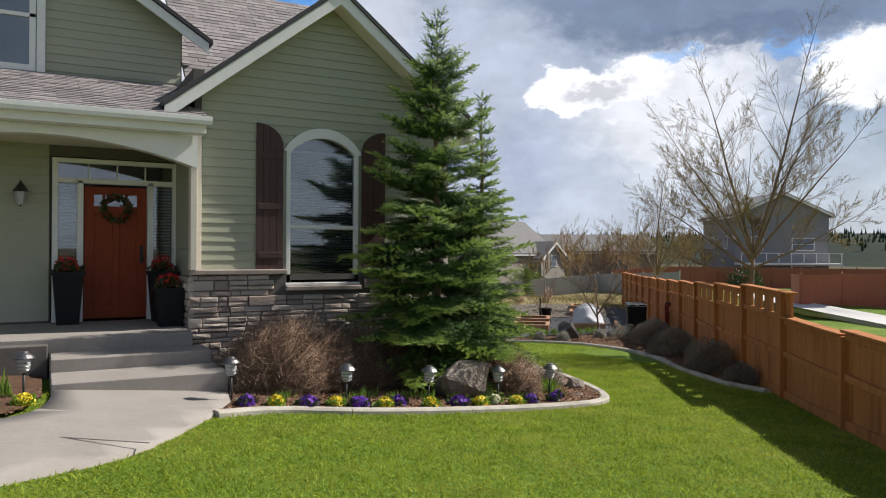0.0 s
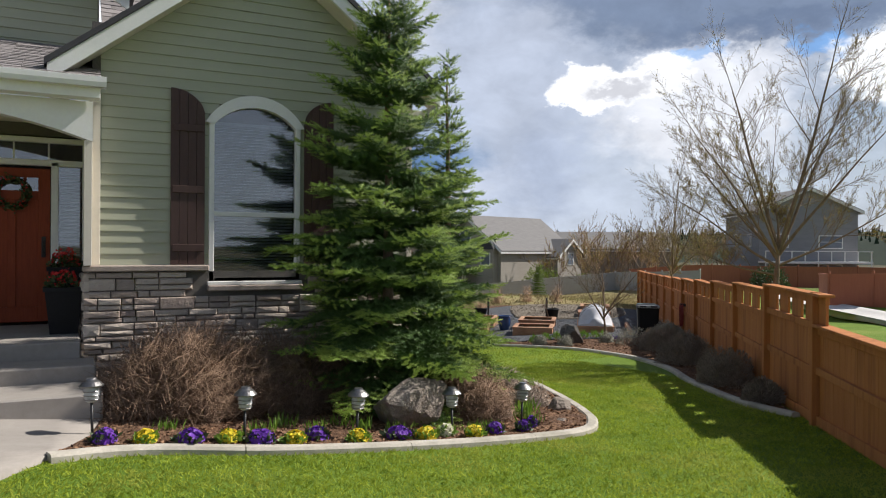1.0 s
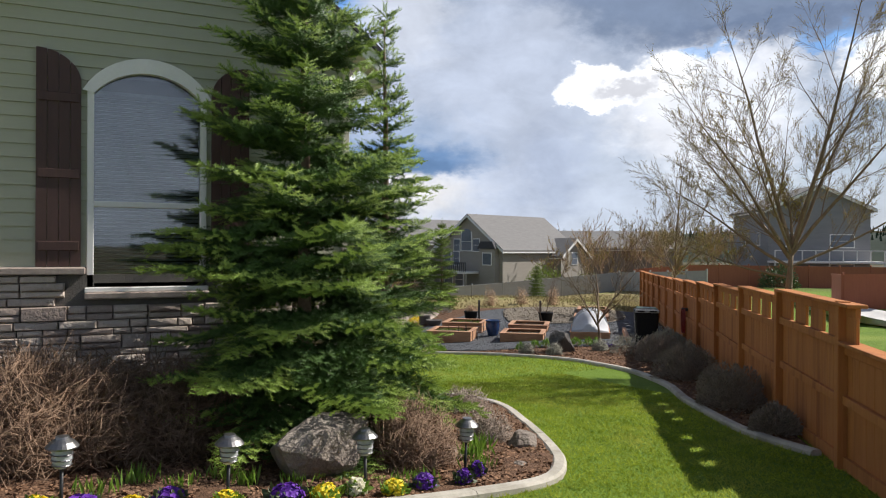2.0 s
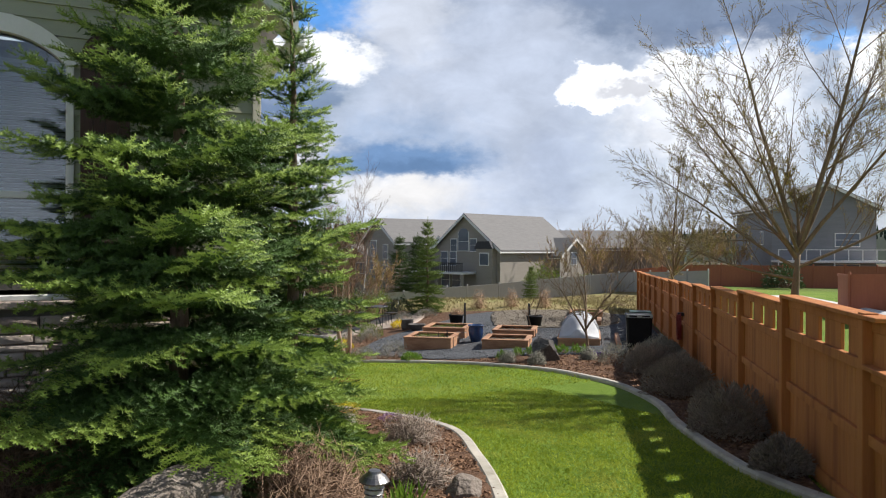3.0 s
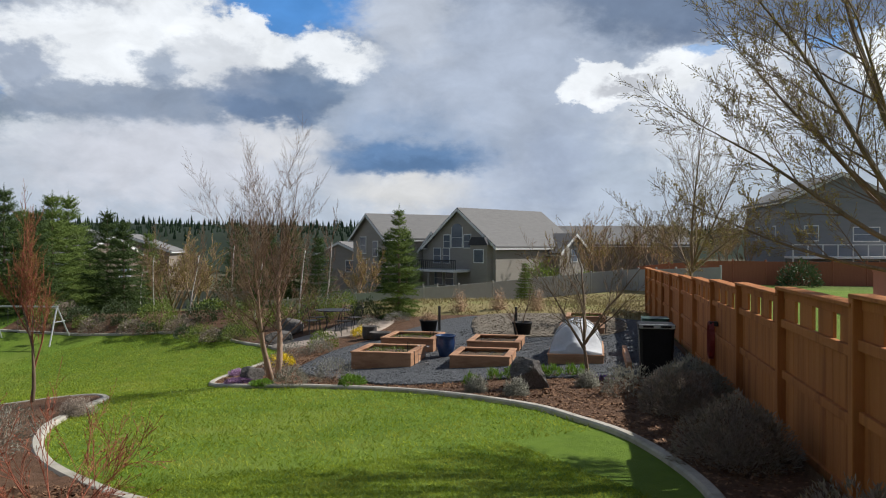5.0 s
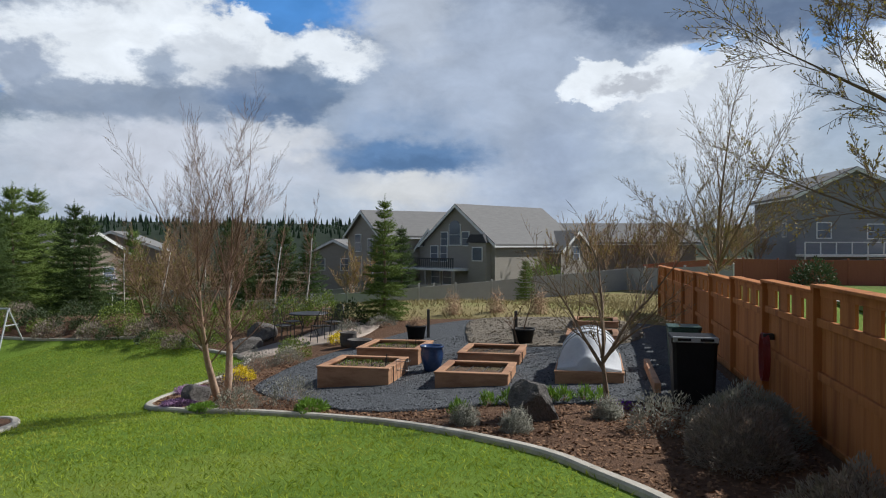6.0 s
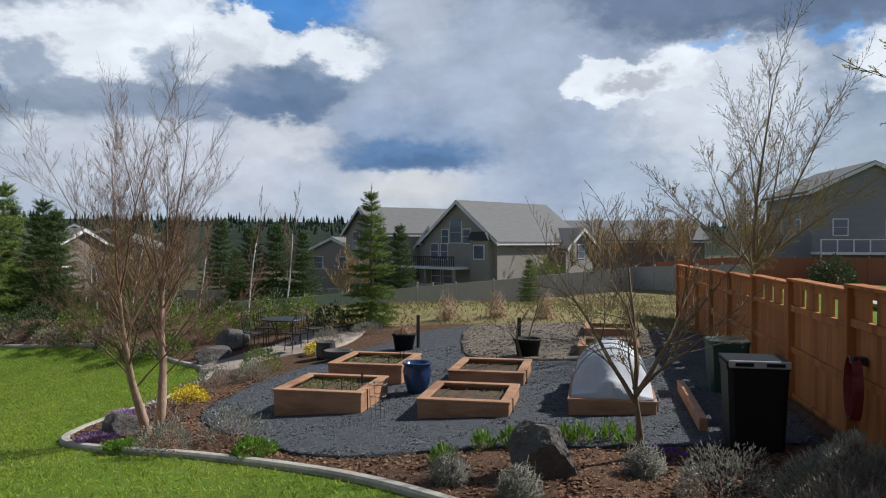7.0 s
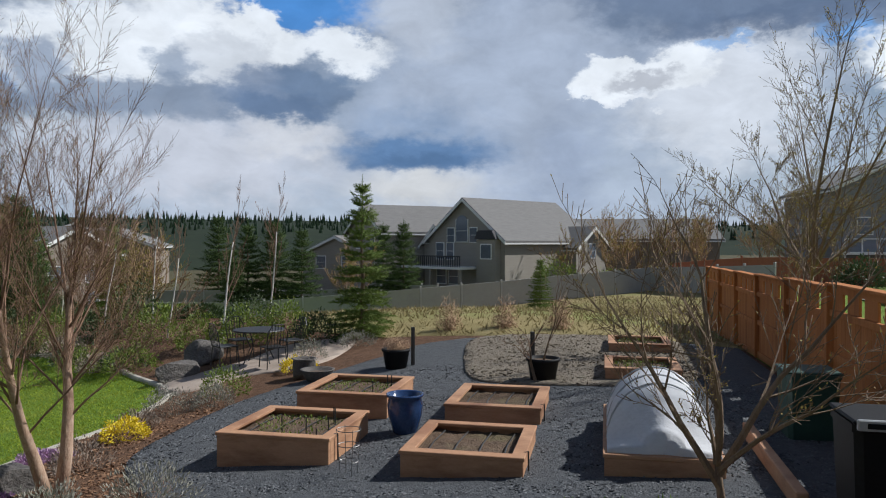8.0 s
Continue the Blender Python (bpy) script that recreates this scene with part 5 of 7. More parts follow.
def shrub(name, x, y, r, h, label, kind="leaf", material=None, seed=0, n=900, size=0.035, stems=None, group="", category="shrub", ry=None, **kw):
    rng = np.random.default_rng(seed + 100)
    t = thing(name, pose(x, y, gp(x, y, 0.03)), label, category, group)
    if kind == "leaf":
        part("twig_mass", twig_dome("twig_mass", rng, r * 0.9, (ry or r) * 0.9, h * 0.9, 40, 0.005, 2), stems or M_TWIG, t)
        part("foliage", leaf_dome("foliage", rng, r, ry or r, h, n, size, **kw), material or M_LEAF, t)
    else:
        part("twig_mass", twig_dome("twig_mass", rng, r, ry or r, h, n, 0.0050, 6), material or M_TWIGB, t)
    return t


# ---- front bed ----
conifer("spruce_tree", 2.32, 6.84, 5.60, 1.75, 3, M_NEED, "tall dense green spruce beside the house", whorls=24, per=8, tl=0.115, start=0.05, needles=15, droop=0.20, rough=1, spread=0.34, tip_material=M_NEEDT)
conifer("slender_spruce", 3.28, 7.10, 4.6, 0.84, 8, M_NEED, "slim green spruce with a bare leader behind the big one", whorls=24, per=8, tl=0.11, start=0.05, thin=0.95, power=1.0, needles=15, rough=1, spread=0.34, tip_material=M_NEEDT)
shrub("dry_shrub", -0.05, 6.45, 1.0, 0.92, "leafless brown twiggy shrub against the stone wainscot", "twig", M_TWIGD, 1, 2600, ry=0.7)
shrub("dry_shrub", 1.0, 6.75, 0.95, 0.85, "leafless brown twiggy shrub against the stone wainscot", "twig", M_TWIGD, 2, 2200, ry=0.6)
shrub("dry_shrub", 3.05, 5.95, 0.48, 0.60, "small leafless brown shrub beside the boulder", "twig", M_TWIGD, 3, 1100)
shrub("dry_shrub", 4.3, 6.7, 0.32, 0.34, "low tan dormant shrub in the mulch", "twig", M_HEATH, 4, 260)
shrub("dry_shrub", 4.95, 8.4, 0.36, 0.34, "low tan dormant shrub in the mulch", "twig", M_HEATH, 5, 260)
bare_tree("red_twig_shrub", 4.35, 10.9, "loose shrub with red-brown bare twigs", 91, 9, 2, M_TWIGR, M_TWIGR, M_TWIGR, 0.02, 2, up=0.12, spread=34, stem_r=0.008, stem_l=0.75, ratio=0.5, kids=(4, 6), stem_spread=48, start=0.3, wob=0.10, twig_min=0.0022, category="shrub")
shrub("lavender", 3.55, 15.3, 0.45, 0.42, "grey-green lavender mound in bark mulch", "leaf", M_SAGE, 7, 900, 0.05, narrow=0.25)
shrub("lavender", 3.5, 13.6, 0.4, 0.38, "grey-green lavender mound in bark mulch", "leaf", M_SAGE, 8, 800, 0.05, narrow=0.25)
shrub("dry_shrub", 4.4, 17.6, 0.3, 0.3, "low tan dormant shrub in the mulch", "twig", M_HEATH, 9, 200)


def boulder(name, x, y, w, d, h, rz, seed, material, label, sink=0.1, flat=0.75, cut=(0.55, 0.85)):
    bm = bmesh.new()
    bmesh.ops.create_icosphere(bm, subdivisions=4, radius=1.0)
    rnd = random.Random(seed)
    planes = [(Vector((rnd.gauss(0, 1), rnd.gauss(0, 1), rnd.gauss(0.2, 0.8))).normalized(), rnd.uniform(*cut)) for _ in range(11)]
    planes.append((Vector((0.15, -0.2, 1)).normalized(), flat))
    for v in bm.verts:
        p = v.co.copy()
        for nn, dd in planes:
            o = p.dot(nn) - dd
            if o > 0:
                p -= nn * o * 0.93
        p += p.normalized() * 0.05 * noise.noise(p * 3.1 + Vector((seed, 0, 0))) + p.normalized() * 0.02 * noise.noise(p * 9 + Vector((0, seed, 0)))
        v.co = Vector((p.x * w, p.y * d, p.z * h))
    me = bpy.data.meshes.new(name)
    bm.to_mesh(me)
    bm.free()
    me.polygons.foreach_set("use_smooth", [False] * len(me.polygons))
    return solo(name, me, material, label, "boulder", m=pose(x, y, gp(x, y, h * (1 - sink) * 0.55), 0, 0, rz))


boulder("boulder", 2.10, 5.75, 0.58, 0.46, 0.46, 0, 4, M_ROCK, "large grey-tan angular boulder in the flower bed", cut=(0.42, 0.70), flat=0.55)
boulder("boulder", 3.55, 6.1, 0.16, 0.14, 0.10, 40, 5, M_ROCK, "small rounded grey rock in the mulch")
boulder("boulder", 4.05, 5.6, 0.10, 0.09, 0.06, 70, 6, M_ROCK, "small rounded grey rock in the mulch")
boulder("boulder", 4.55, 6.35, 0.22, 0.18, 0.14, 20, 7, M_ROCK, "small rounded grey rock in the mulch")
boulder("boulder", 4.5, 9.6, 0.28, 0.22, 0.17, 20, 8, M_ROCK, "rounded grey rock in the mulch")


def path_light(x, y, tilt):
    g = thing("path_light", pose(x, y, gp(x, y, 0.02), tilt, tilt * 0.6, 0), "silver solar path light on a dark stake", "garden light", "path lights")
    part("stake", MB().tube([(0, 0, -0.05), (0, 0, 0.30)], 0.012, 8), M_IRON, g, smooth=True)
    part("lens", MB().lathe([(0.03, 0.30), (0.052, 0.315), (0.060, 0.36), (0.063, 0.42), (0.058, 0.435)], 16), M_GREYPL, g, smooth=True)
    for k in range(3):
        h = 0.325 + k * 0.035
        r = 0.060 + k * 0.004
        part("ring", MB().tube([(r * math.cos(a * math.pi / 8), r * math.sin(a * math.pi / 8), h) for a in range(17)], 0.004, 5), M_STEEL, g)
    part("cap", MB().lathe([(0.100, 0.435), (0.102, 0.445), (0.075, 0.475), (0.045, 0.495), (0.040, 0.510), (0.0, 0.512)], 20), M_STEEL, g, "brushed silver cap")
    return g


for i, (x, y) in enumerate(((-0.98, 5.50), (0.24, 5.13), (1.29, 5.09), (2.35, 5.15), (3.40, 5.48), (-3.02, 5.55))):
    path_light(x, y, (-2, 1.5, 2, -1, 2, 0)[i])


def flowers(x, y, r, material, colour, seed, h=0.09):
    rng = np.random.default_rng(seed)
    g = thing("primrose_clump", pose(x, y, gp(x, y, 0.045)), colour + " primrose clump in bloom", "flowers", "primroses along the edging")
    part("foliage", leaf_dome("foliage", rng, r * 1.15, r * 1.15, h * 0.6, 120, 0.06, 0.2, 0.6), M_SPROUT if colour != "purple" else M_LEAFD, g)
    n = 130
    a, e = rng.uniform(0, 2 * np.pi, n), np.arcsin(rng.uniform(0.1, 1, n))
    P = np.c_[np.cos(a) * np.cos(e) * r, np.sin(a) * np.cos(e) * r, np.sin(e) * h + 0.02] * rng.uniform(0.9, 1.08, (n, 1))
    pet = [[0, 0, 0]] + [[0.25 + 0.03 * (k % 2), math.cos(k * math.pi / 5) * (1 if k % 2 else 0.8), math.sin(k * math.pi / 5) * (1 if k % 2 else 0.8)] for k in range(10)]
    tr = [[0, 1 + k, 1 + (k + 1) % 10] for k in range(10)]
    part("bloom", stamp("bloom", np.array(pet), np.array(tr), rots(P / [r, r, h] + rng.normal(0, 0.25, (n, 3)), rng.normal(0, 1, (n, 3))), np.full((n, 3), 0.026) * rng.uniform(0.8, 1.2, (n, 1)), P), material, g)


for i, (x, y, r, c) in enumerate(((-0.90, 5.15, 0.10, "p"), (-0.55, 5.1, 0.09, "y"), (-0.20, 5.06, 0.12, "p"), (0.08, 5.08, 0.09, "y"), (0.32, 4.98, 0.13, "p"), (0.64, 4.98, 0.10, "y"), (0.93, 5.06, 0.11, "p"), (1.29, 4.99, 0.09, "y"), (1.70, 4.98, 0.13, "p"), (1.93, 5.02, 0.11, "y"), (2.22, 5.02, 0.08, "c"), (2.54, 5.04, 0.09, "y"), (2.87, 5.06, 0.09, "p"), (3.22, 5.18, 0.07, "p"), (3.42, 5.30, 0.06, "p"), (-3.05, 5.25, 0.10, "y"), (-3.3, 5.0, 0.08, "p"))):
    flowers(x + 0.04 * math.sin(i * 5.1), y + 0.05 * math.sin(i * 3.3), r * 0.88, {"p": M_PURPLE, "y": M_YELLOW, "c": M_CREAMF}[c], {"p": "purple", "y": "yellow", "c": "cream"}[c], 40 + i)


def sprout(x, y, h, n, seed, label="fresh green bulb leaves in the mulch"):
    rng = np.random.default_rng(seed)
    a = rng.uniform(0, 6.28, n)
    P = np.c_[rng.normal(0, 0.07, n), rng.normal(0, 0.05, n), np.zeros(n)]
    D = np.c_[np.cos(a) * 0.35, np.sin(a) * 0.35, np.ones(n)] + rng.normal(0, 0.12, (n, 3))
    s = rng.uniform(0.6, 1.1, n) * h
    me = stamp("sprouts", BUD_V * [1, 0.38, 0.6], BUD_T, rots(D, rng.normal(0, 1, (n, 3))), np.c_[s, s * 0.55, s], P)
    solo("bulb_sprouts", me, M_SPROUT, label, "seedlings", "sprouts", m=pose(x, y, gp(x, y, 0.04)))


for i, (x, y, h) in enumerate(((0.75, 5.7, 0.16), (1.05, 5.55, 0.13), (1.5, 5.5, 0.17), (1.35, 5.75, 0.14), (0.45, 5.45, 0.14), (-0.35, 5.6, 0.12), (2.9, 5.35, 0.12), (3.7, 5.9, 0.22), (3.95, 6.2, 0.2), (2.65, 5.3, 0.11), (1.85, 5.45, 0.12), (3.6, 5.55, 0.15), (-3.35, 5.9, 0.28), (-3.6, 5.7, 0.28), (-3.2, 5.6, 0.2), (3.95, 11.0, 0.12))):
    sprout(x, y, h, 34, 70 + i)
shrub("yellow_alyssum", 4.9, 10.6, 0.22, 0.12, "low yellow flowering ground cover", "leaf", M_YELLOW, 31, 300, 0.03, category="flowers")
shrub("pink_phlox", 5.25, 9.75, 0.16, 0.08, "low pink flowering ground cover", "leaf", M_PINKF, 32, 260, 0.025, category="flowers")

# ---- porch things ----
def planter(x, y, h, seed):
    g = thing("planter", pose(x, y, 0.421), "tall tapered black planter with red geraniums", "planter", "porch planters")
    w0, w1 = 0.15, 0.205
    pts = [(sx * w, sy * w, z) for w, z in ((w0, 0), (w1, h - 0.05), (w1 + 0.02, h - 0.05), (w1 + 0.02, h), (w1 - 0.03, h), (w1 - 0.03, h - 0.06)) for sx, sy in ((-1, -1), (1, -1), (1, 1), (-1, 1))]
    fs = [(i * 4 + k, i * 4 + (k + 1) % 4, i * 4 + 4 + (k + 1) % 4, i * 4 + 4 + k) for i in range(5) for k in range(4)] + [(3, 2, 1, 0), (20, 21, 22, 23)]
    part("pot", MB().add(pts, fs), M_BLACK, g)
    rng = np.random.default_rng(seed)
    part("foliage", leaf_dome("foliage", rng, 0.2, 0.2, 0.17, 240, 0.06, 0.3, 0.7), M_LEAFD, g, m=pose(0, 0, h - 0.05))
    part("bloom", leaf_dome("bloom", rng, 0.17, 0.17, 0.2, 150, 0.035, 0.3, 0.9, 0.85), M_REDF, g, m=pose(0, 0, h - 0.01))


planter(-2.53, 9.40, 0.78, 1)
planter(-1.20, 9.35, 0.78, 2)
planter(-1.22, 8.55, 0.56, 3)
wr = thing("wreath", pose(-1.85, 9.73, 2.17), "green twig wreath with orange-red berries on the door", "wreath")
rng = np.random.default_rng(5)
a = rng.uniform(0, 2 * np.pi, 700)
P = np.c_[np.cos(a) * 0.18, -0.02 + rng.normal(0, 0.02, 700), np.sin(a) * 0.18] + rng.normal(0, 0.022, (700, 3))
D = np.c_[-np.sin(a), np.zeros(700), np.cos(a)] + rng.normal(0, 0.5, (700, 3))
part("foliage", stamp("foliage", BUD_V, BUD_T, rots(D, rng.normal(0, 1, (700, 3))), np.full((700, 3), 0.055), P), M_LEAFD, wr)
a = rng.uniform(0, 2 * np.pi, 90)
P = np.c_[np.cos(a) * 0.18, np.full(90, -0.05), np.sin(a) * 0.18] + rng.normal(0, 0.02, (90, 3))
part("berry_cluster", stamp("berry_cluster", BUD_V, BUD_T, rots(rng.normal(0, 1, (90, 3)), rng.normal(0, 1, (90, 3))), np.full((90, 3), 0.04), P), M_REDF, wr)
sc = thing("wall_sconce", pose(-3.15, 9.71, 2.32), "dark bronze lantern sconce beside the door", "wall lamp")
part("lantern_body", MB().lathe([(0.05, -0.13), (0.085, 0.05), (0.09, 0.06)], 6, (0, -0.12, 0)), M_GREYPL, sc)
part("lantern_cap", MB().lathe([(0.11, 0.06), (0.05, 0.15), (0.02, 0.20), (0.0, 0.24)], 6, (0, -0.12, 0)), M_IRON, sc)
part("bracket", MB().box(-0.05, -0.02, -0.1, 0.05, 0.02, 0.16, 0.008).tube([(0, 0, 0.0), (0, -0.06, -0.12), (0, -0.12, -0.15)], 0.012, 6), M_IRON, sc)
LEFT_BED = spline([(-2.86, 5.7), (-3.15, 4.85), (-4.2, 4.32), (-6.5, 4.1)], 0.2) + [(-6.5, 7.33), (-2.86, 7.33)]
solo("left_mulch_bed", sheet_mesh("left_mulch_bed", LEFT_BED, 0.25, 0.05, 0.03), M_MULCH, "brown bark mulch bed beside the porch steps", "mulch bed", kind="structure")

# ---- along the fence ----
for i, (u, w, r, h) in enumerate(((1.5, 0.30, 0.26, 0.28), (3.3, 0.46, 0.50, 0.54), (6.4, 0.68, 0.60, 0.58), (8.9, 1.0, 0.55, 0.48), (9.9, 0.72, 0.62, 0.55))):
    x, y = at_uw(u, w)
    rng = np.random.default_rng(300 + i)
    g = thing("lavender_mound", pose(x, y, gp(x, y, 0.03)), "rounded dormant grey-brown lavender shrub by the fence", "shrub", "shrubs along the fence")
    part("twig_mass", twig_dome("twig_mass", rng, r * 0.9, r * 0.9, h, 500, 0.003, 4), M_HEATH, g)
    part("foliage", leaf_dome("foliage", rng, r * 0.92, r * 0.92, h, 5200, 0.06, 0.5, 0.22, 0.8), M_HEATH if i < 4 else M_SAGE, g)
x, y = at_uw(10.3, 1.6)
shrub("sage_shrub", x, y, 0.42, 0.42, "pale grey-green woolly shrub", "leaf", M_SAGE, 41, 1500, 0.05, narrow=0.3)
for i, (u, w) in enumerate(((11.88, 3.88), (11.96, 3.6), (12.15, 3.3), (12.13, 3.02), (12.1, 2.80), (12.24, 2.52), (12.0, 2.30), (11.2, 4.2))):
    x, y = at_uw(u, w)
    shrub("green_perennial", x, y, 0.12, 0.17, "low bright green perennial clump in the mulch", "leaf", M_SPROUT, 50 + i, 130, 0.10, group="perennials", narrow=0.2, upright=1.2, category="plant")
for i, (u, w) in enumerate(((10.2, 3.3), (10.6, 4.0), (11.0, 2.2))):
    x, y = at_uw(u, w)
    shrub("pale_perennial", x, y, 0.22, 0.3, "pale grey dry perennial clump in the mulch", "twig", M_SAGE, 60 + i, 220, group="dry perennials")
x, y = at_uw(11.6, 2.0)
shrub("blue_grape_hyacinth", x, y, 0.28, 0.10, "low violet-blue flowers under the small tree", "leaf", M_PURPLE, 66, 240, 0.03, category="flowers")
x, y = at_uw(10.9, 3.15)
boulder("boulder", x, y, 0.42, 0.34, 0.42, 30, 14, M_ROCKD, "dark upright basalt boulder at the gravel's edge", 0.05)
bare_tree("apple_tree", 12.42, 15.05, "small leafless apple tree with spreading limbs", 21, 1, 4, M_BARK, M_BARK, M_BUD, 0.020, 1, up=0.26, spread=40, stem_r=0.055, stem_l=0.82, ratio=0.52, kids=(4, 5), start=0.7, wob=0.11, lean=3, thin=0.46, kids0=0, boughs=((0.80, -66, 60, 1.25, 0.028), (0.90, 112, 56, 1.30, 0.030), (0.98, 30, 76, 1.35, 0.030), (0.98, -150, 66, 1.1, 0.024), (0.93, 160, 46, 1.0, 0.022)))

# ---- garden ----
def raised_bed(u, w, lu, lw, h, seed, planted, label, top=None):
    x, y = at_uw(u, w)
    base = min(gp(*at_uw(u + a * lu / 2, w + b * lw / 2)) for a in (-1, 1) for b in (-1, 1)) + 0.05
    if top is not None:
        base = top - h - 0.04
    p = FA + FU * u + FW * w
    g = thing("raised_bed", Matrix(((FU.x, FW.x, 0, p.x), (FU.y, FW.y, 0, p.y), (0, 0, 1, base), (0, 0, 0, 1))), label, "raised bed", "raised beds")
    t = 0.05
    for s in (-1, 1):
        part("side_board", MB().box(-lu / 2 + t, s * lw / 2 - t / 2 - s * t / 2, 0, lu / 2 - t, s * lw / 2 + t / 2 - s * t / 2, h, 0.006), M_TIMBER, g)
        part("side_board", MB().box(s * lu / 2 - t / 2 - s * t / 2, -lw / 2, 0, s * lu / 2 + t / 2 - s * t / 2, lw / 2, h, 0.006), M_TIMBER, g)
        part("cap_board", MB().box(-lu / 2 + 0.11, s * (lw / 2 - 0.055) - 0.07, h + 0.001, lu / 2 - 0.11, s * (lw / 2 - 0.055) + 0.07, h + 0.04, 0.006), M_TIMBER, g)
        part("cap_board", MB().box(s * (lu / 2 - 0.055) - 0.07, -lw / 2 - 0.015, h + 0.001, s * (lu / 2 - 0.055) + 0.07, lw / 2 + 0.015, h + 0.04, 0.006), M_TIMBER, g)
    rng = np.random.default_rng(seed)
    n = 18
    gx, gy = np.meshgrid(np.linspace(-lu / 2 + t, lu / 2 - t, n), np.linspace(-lw / 2 + t, lw / 2 - t, n))
    zz = h - 0.06 + rng.uniform(-0.012, 0.02, gx.shape)
    k = (np.arange(n - 1)[:, None] * n + np.arange(n - 1)[None]).ravel()
    part("soil", tri_mesh("soil", np.c_[gx.ravel(), gy.ravel(), zz.ravel()], np.r_[np.c_[k, k + 1, k + n + 1], np.c_[k, k + n + 1, k + n]]), M_SOIL, g)
    hose = MB()
    for i in range(4):
        yy_ = -lw / 2 + 0.22 + i * (lw - 0.44) / 3
        hose.tube([(-lu / 2 + 0.15, yy_, h - 0.035), (0, yy_ + 0.02, h - 0.03), (lu / 2 - 0.15, yy_, h - 0.035)], 0.008, 5)
    hose.tube([(-lu / 2 + 0.15, -lw / 2 + 0.15, h - 0.02), (-lu / 2 + 0.15, lw / 2 - 0.15, h - 0.02)], 0.009, 5)
    hose.tube([(-lu / 2 + 0.2, -lw / 2 + 0.15, h), (-lu / 2 + 0.2, -lw / 2 - 0.03, h + 0.05), (-lu / 2 + 0.2, -lw / 2 - 0.035, 0.0)], 0.010, 5)
    part("drip_hose", hose, M_IRON, g, "black drip hose")
    if planted:
        for i in range(planted):
            sx, sy = rng.uniform(-lu / 2 + 0.15, lu / 2 - 0.15), rng.uniform(-lw / 2 + 0.15, lw / 2 - 0.15)
            part("stake", MB().tube([(sx, sy, h - 0.1), (sx, sy, h + rng.uniform(0.08, 0.17))], 0.008, 5), M_IRON, g)
        part("greenery", leaf_dome("greenery", rng, lu / 2 - 0.15, lw / 2 - 0.15, 0.06, 240, 0.04, 0.6, 0.5), M_LEAF, g, m=pose(0, 0, h - 0.05))
    return g


raised_bed(14.57, 6.62, 1.38, 1.34, 0.36, 1, 6, "cedar raised bed with soil, seedlings and black stakes", -1.05)
raised_bed(14.10, 4.40, 1.30, 1.24, 0.34, 2, 0, "cedar raised bed with bare brown soil", -1.00)
raised_bed(16.70, 6.58, 1.42, 1.32, 0.40, 3, 3, "cedar raised bed with soil and drip hose", -1.00)
raised_bed(16.22, 4.40, 1.40, 1.22, 0.34, 4, 0, "cedar raised bed with bare brown soil", -0.97)
raised_bed(18.98, 2.42, 1.30, 1.17, 0.30, 5, 2, "cedar raised bed with green seedlings beside the fence", -0.90)
raised_bed(21.70, 2.35, 1.30, 1.17, 0.34, 6, 2, "cedar raised bed with green seedlings beside the fence", -0.87)
tb = raised_bed(14.6, 2.46, 2.2, 1.10, 0.26, 7, 0, "cedar raised bed under a white hooped frost cover", -0.92)
# frost cover on hoops
cov = thing("frost_cover", tb.matrix_basis.copy(), "white frost cloth stretched over hoops", "row cover")
rng = np.random.default_rng(12)
nu, na = 26, 17
V, T = [], []
for i in range(nu):
    s = -1.06 + 2.12 * i / (nu - 1)
    endf = 1 - 0.60 * smooth01((abs(s) - 0.50) / 0.56)
    sagf = 1 - 0.06 * abs(math.sin((s + 0.5) / 0.5 * math.pi))
    for k in range(na):
        a = math.pi * k / (na - 1)
        r = sagf * endf * (1 + 0.05 * noise.noise(Vector((s * 5, a * 2.5, 1))))
        V.append((s * (1.0 + 0.02 * math.sin(a * 5)), -0.53 * math.cos(a) * (r if 0.2 < a < 2.94 else 1), 0.28 + 0.60 * math.sin(a) * r))
for i in range(nu - 1):
    for k in range(na - 1):
        q = i * na + k
        T += [(q, q + na, q + na + 1), (q, q + na + 1, q + 1)]
for e, sgn in ((0, 1), ((nu - 1) * na, -1)):
    V.append((V[e][0], 0, 0.31))
    c = len(V) - 1
    for k in range(na - 1):
        T.append((c, e + k, e + k + 1) if sgn > 0 else (c, e + k + 1, e + k))
me = tri_mesh("cloth", V, T)
me.polygons.foreach_set("use_smooth", [True] * len(me.polygons))
part("cloth", me, M_CLOTH, cov)
for s in (-0.5, 0.0, 0.5):
    part("hoop", MB().tube([(s, -0.525 * math.cos(math.pi * k / 14), 0.28 + 0.605 * math.sin(math.pi * k / 14)) for k in range(15)], 0.011, 6), M_GREYPL, cov)


def pot(name, u, w, prof, material, label, fill=None, category="pot"):
    x, y = at_uw(u, w)
    g = thing(name, pose(x, y, gp(x, y, 0.055)), label, category)
    part("vessel", MB().lathe(prof, 28), material, g, smooth=True)
    r = prof[-1][0]
    part("soil", MB().lathe([(r * 0.98, prof[-1][1]), (0.001, prof[-1][1] + 0.01)], 20), M_SOIL, g)
    return g


pot("glazed_pot", 15.28, 5.47, [(0.13, 0), (0.15, 0.02), (0.21, 0.22), (0.225, 0.36), (0.205, 0.45), (0.235, 0.475), (0.24, 0.50), (0.225, 0.505), (0.20, 0.49), (0.195, 0.42)], M_GLAZE, "large glossy cobalt-blue glazed pot on the gravel")
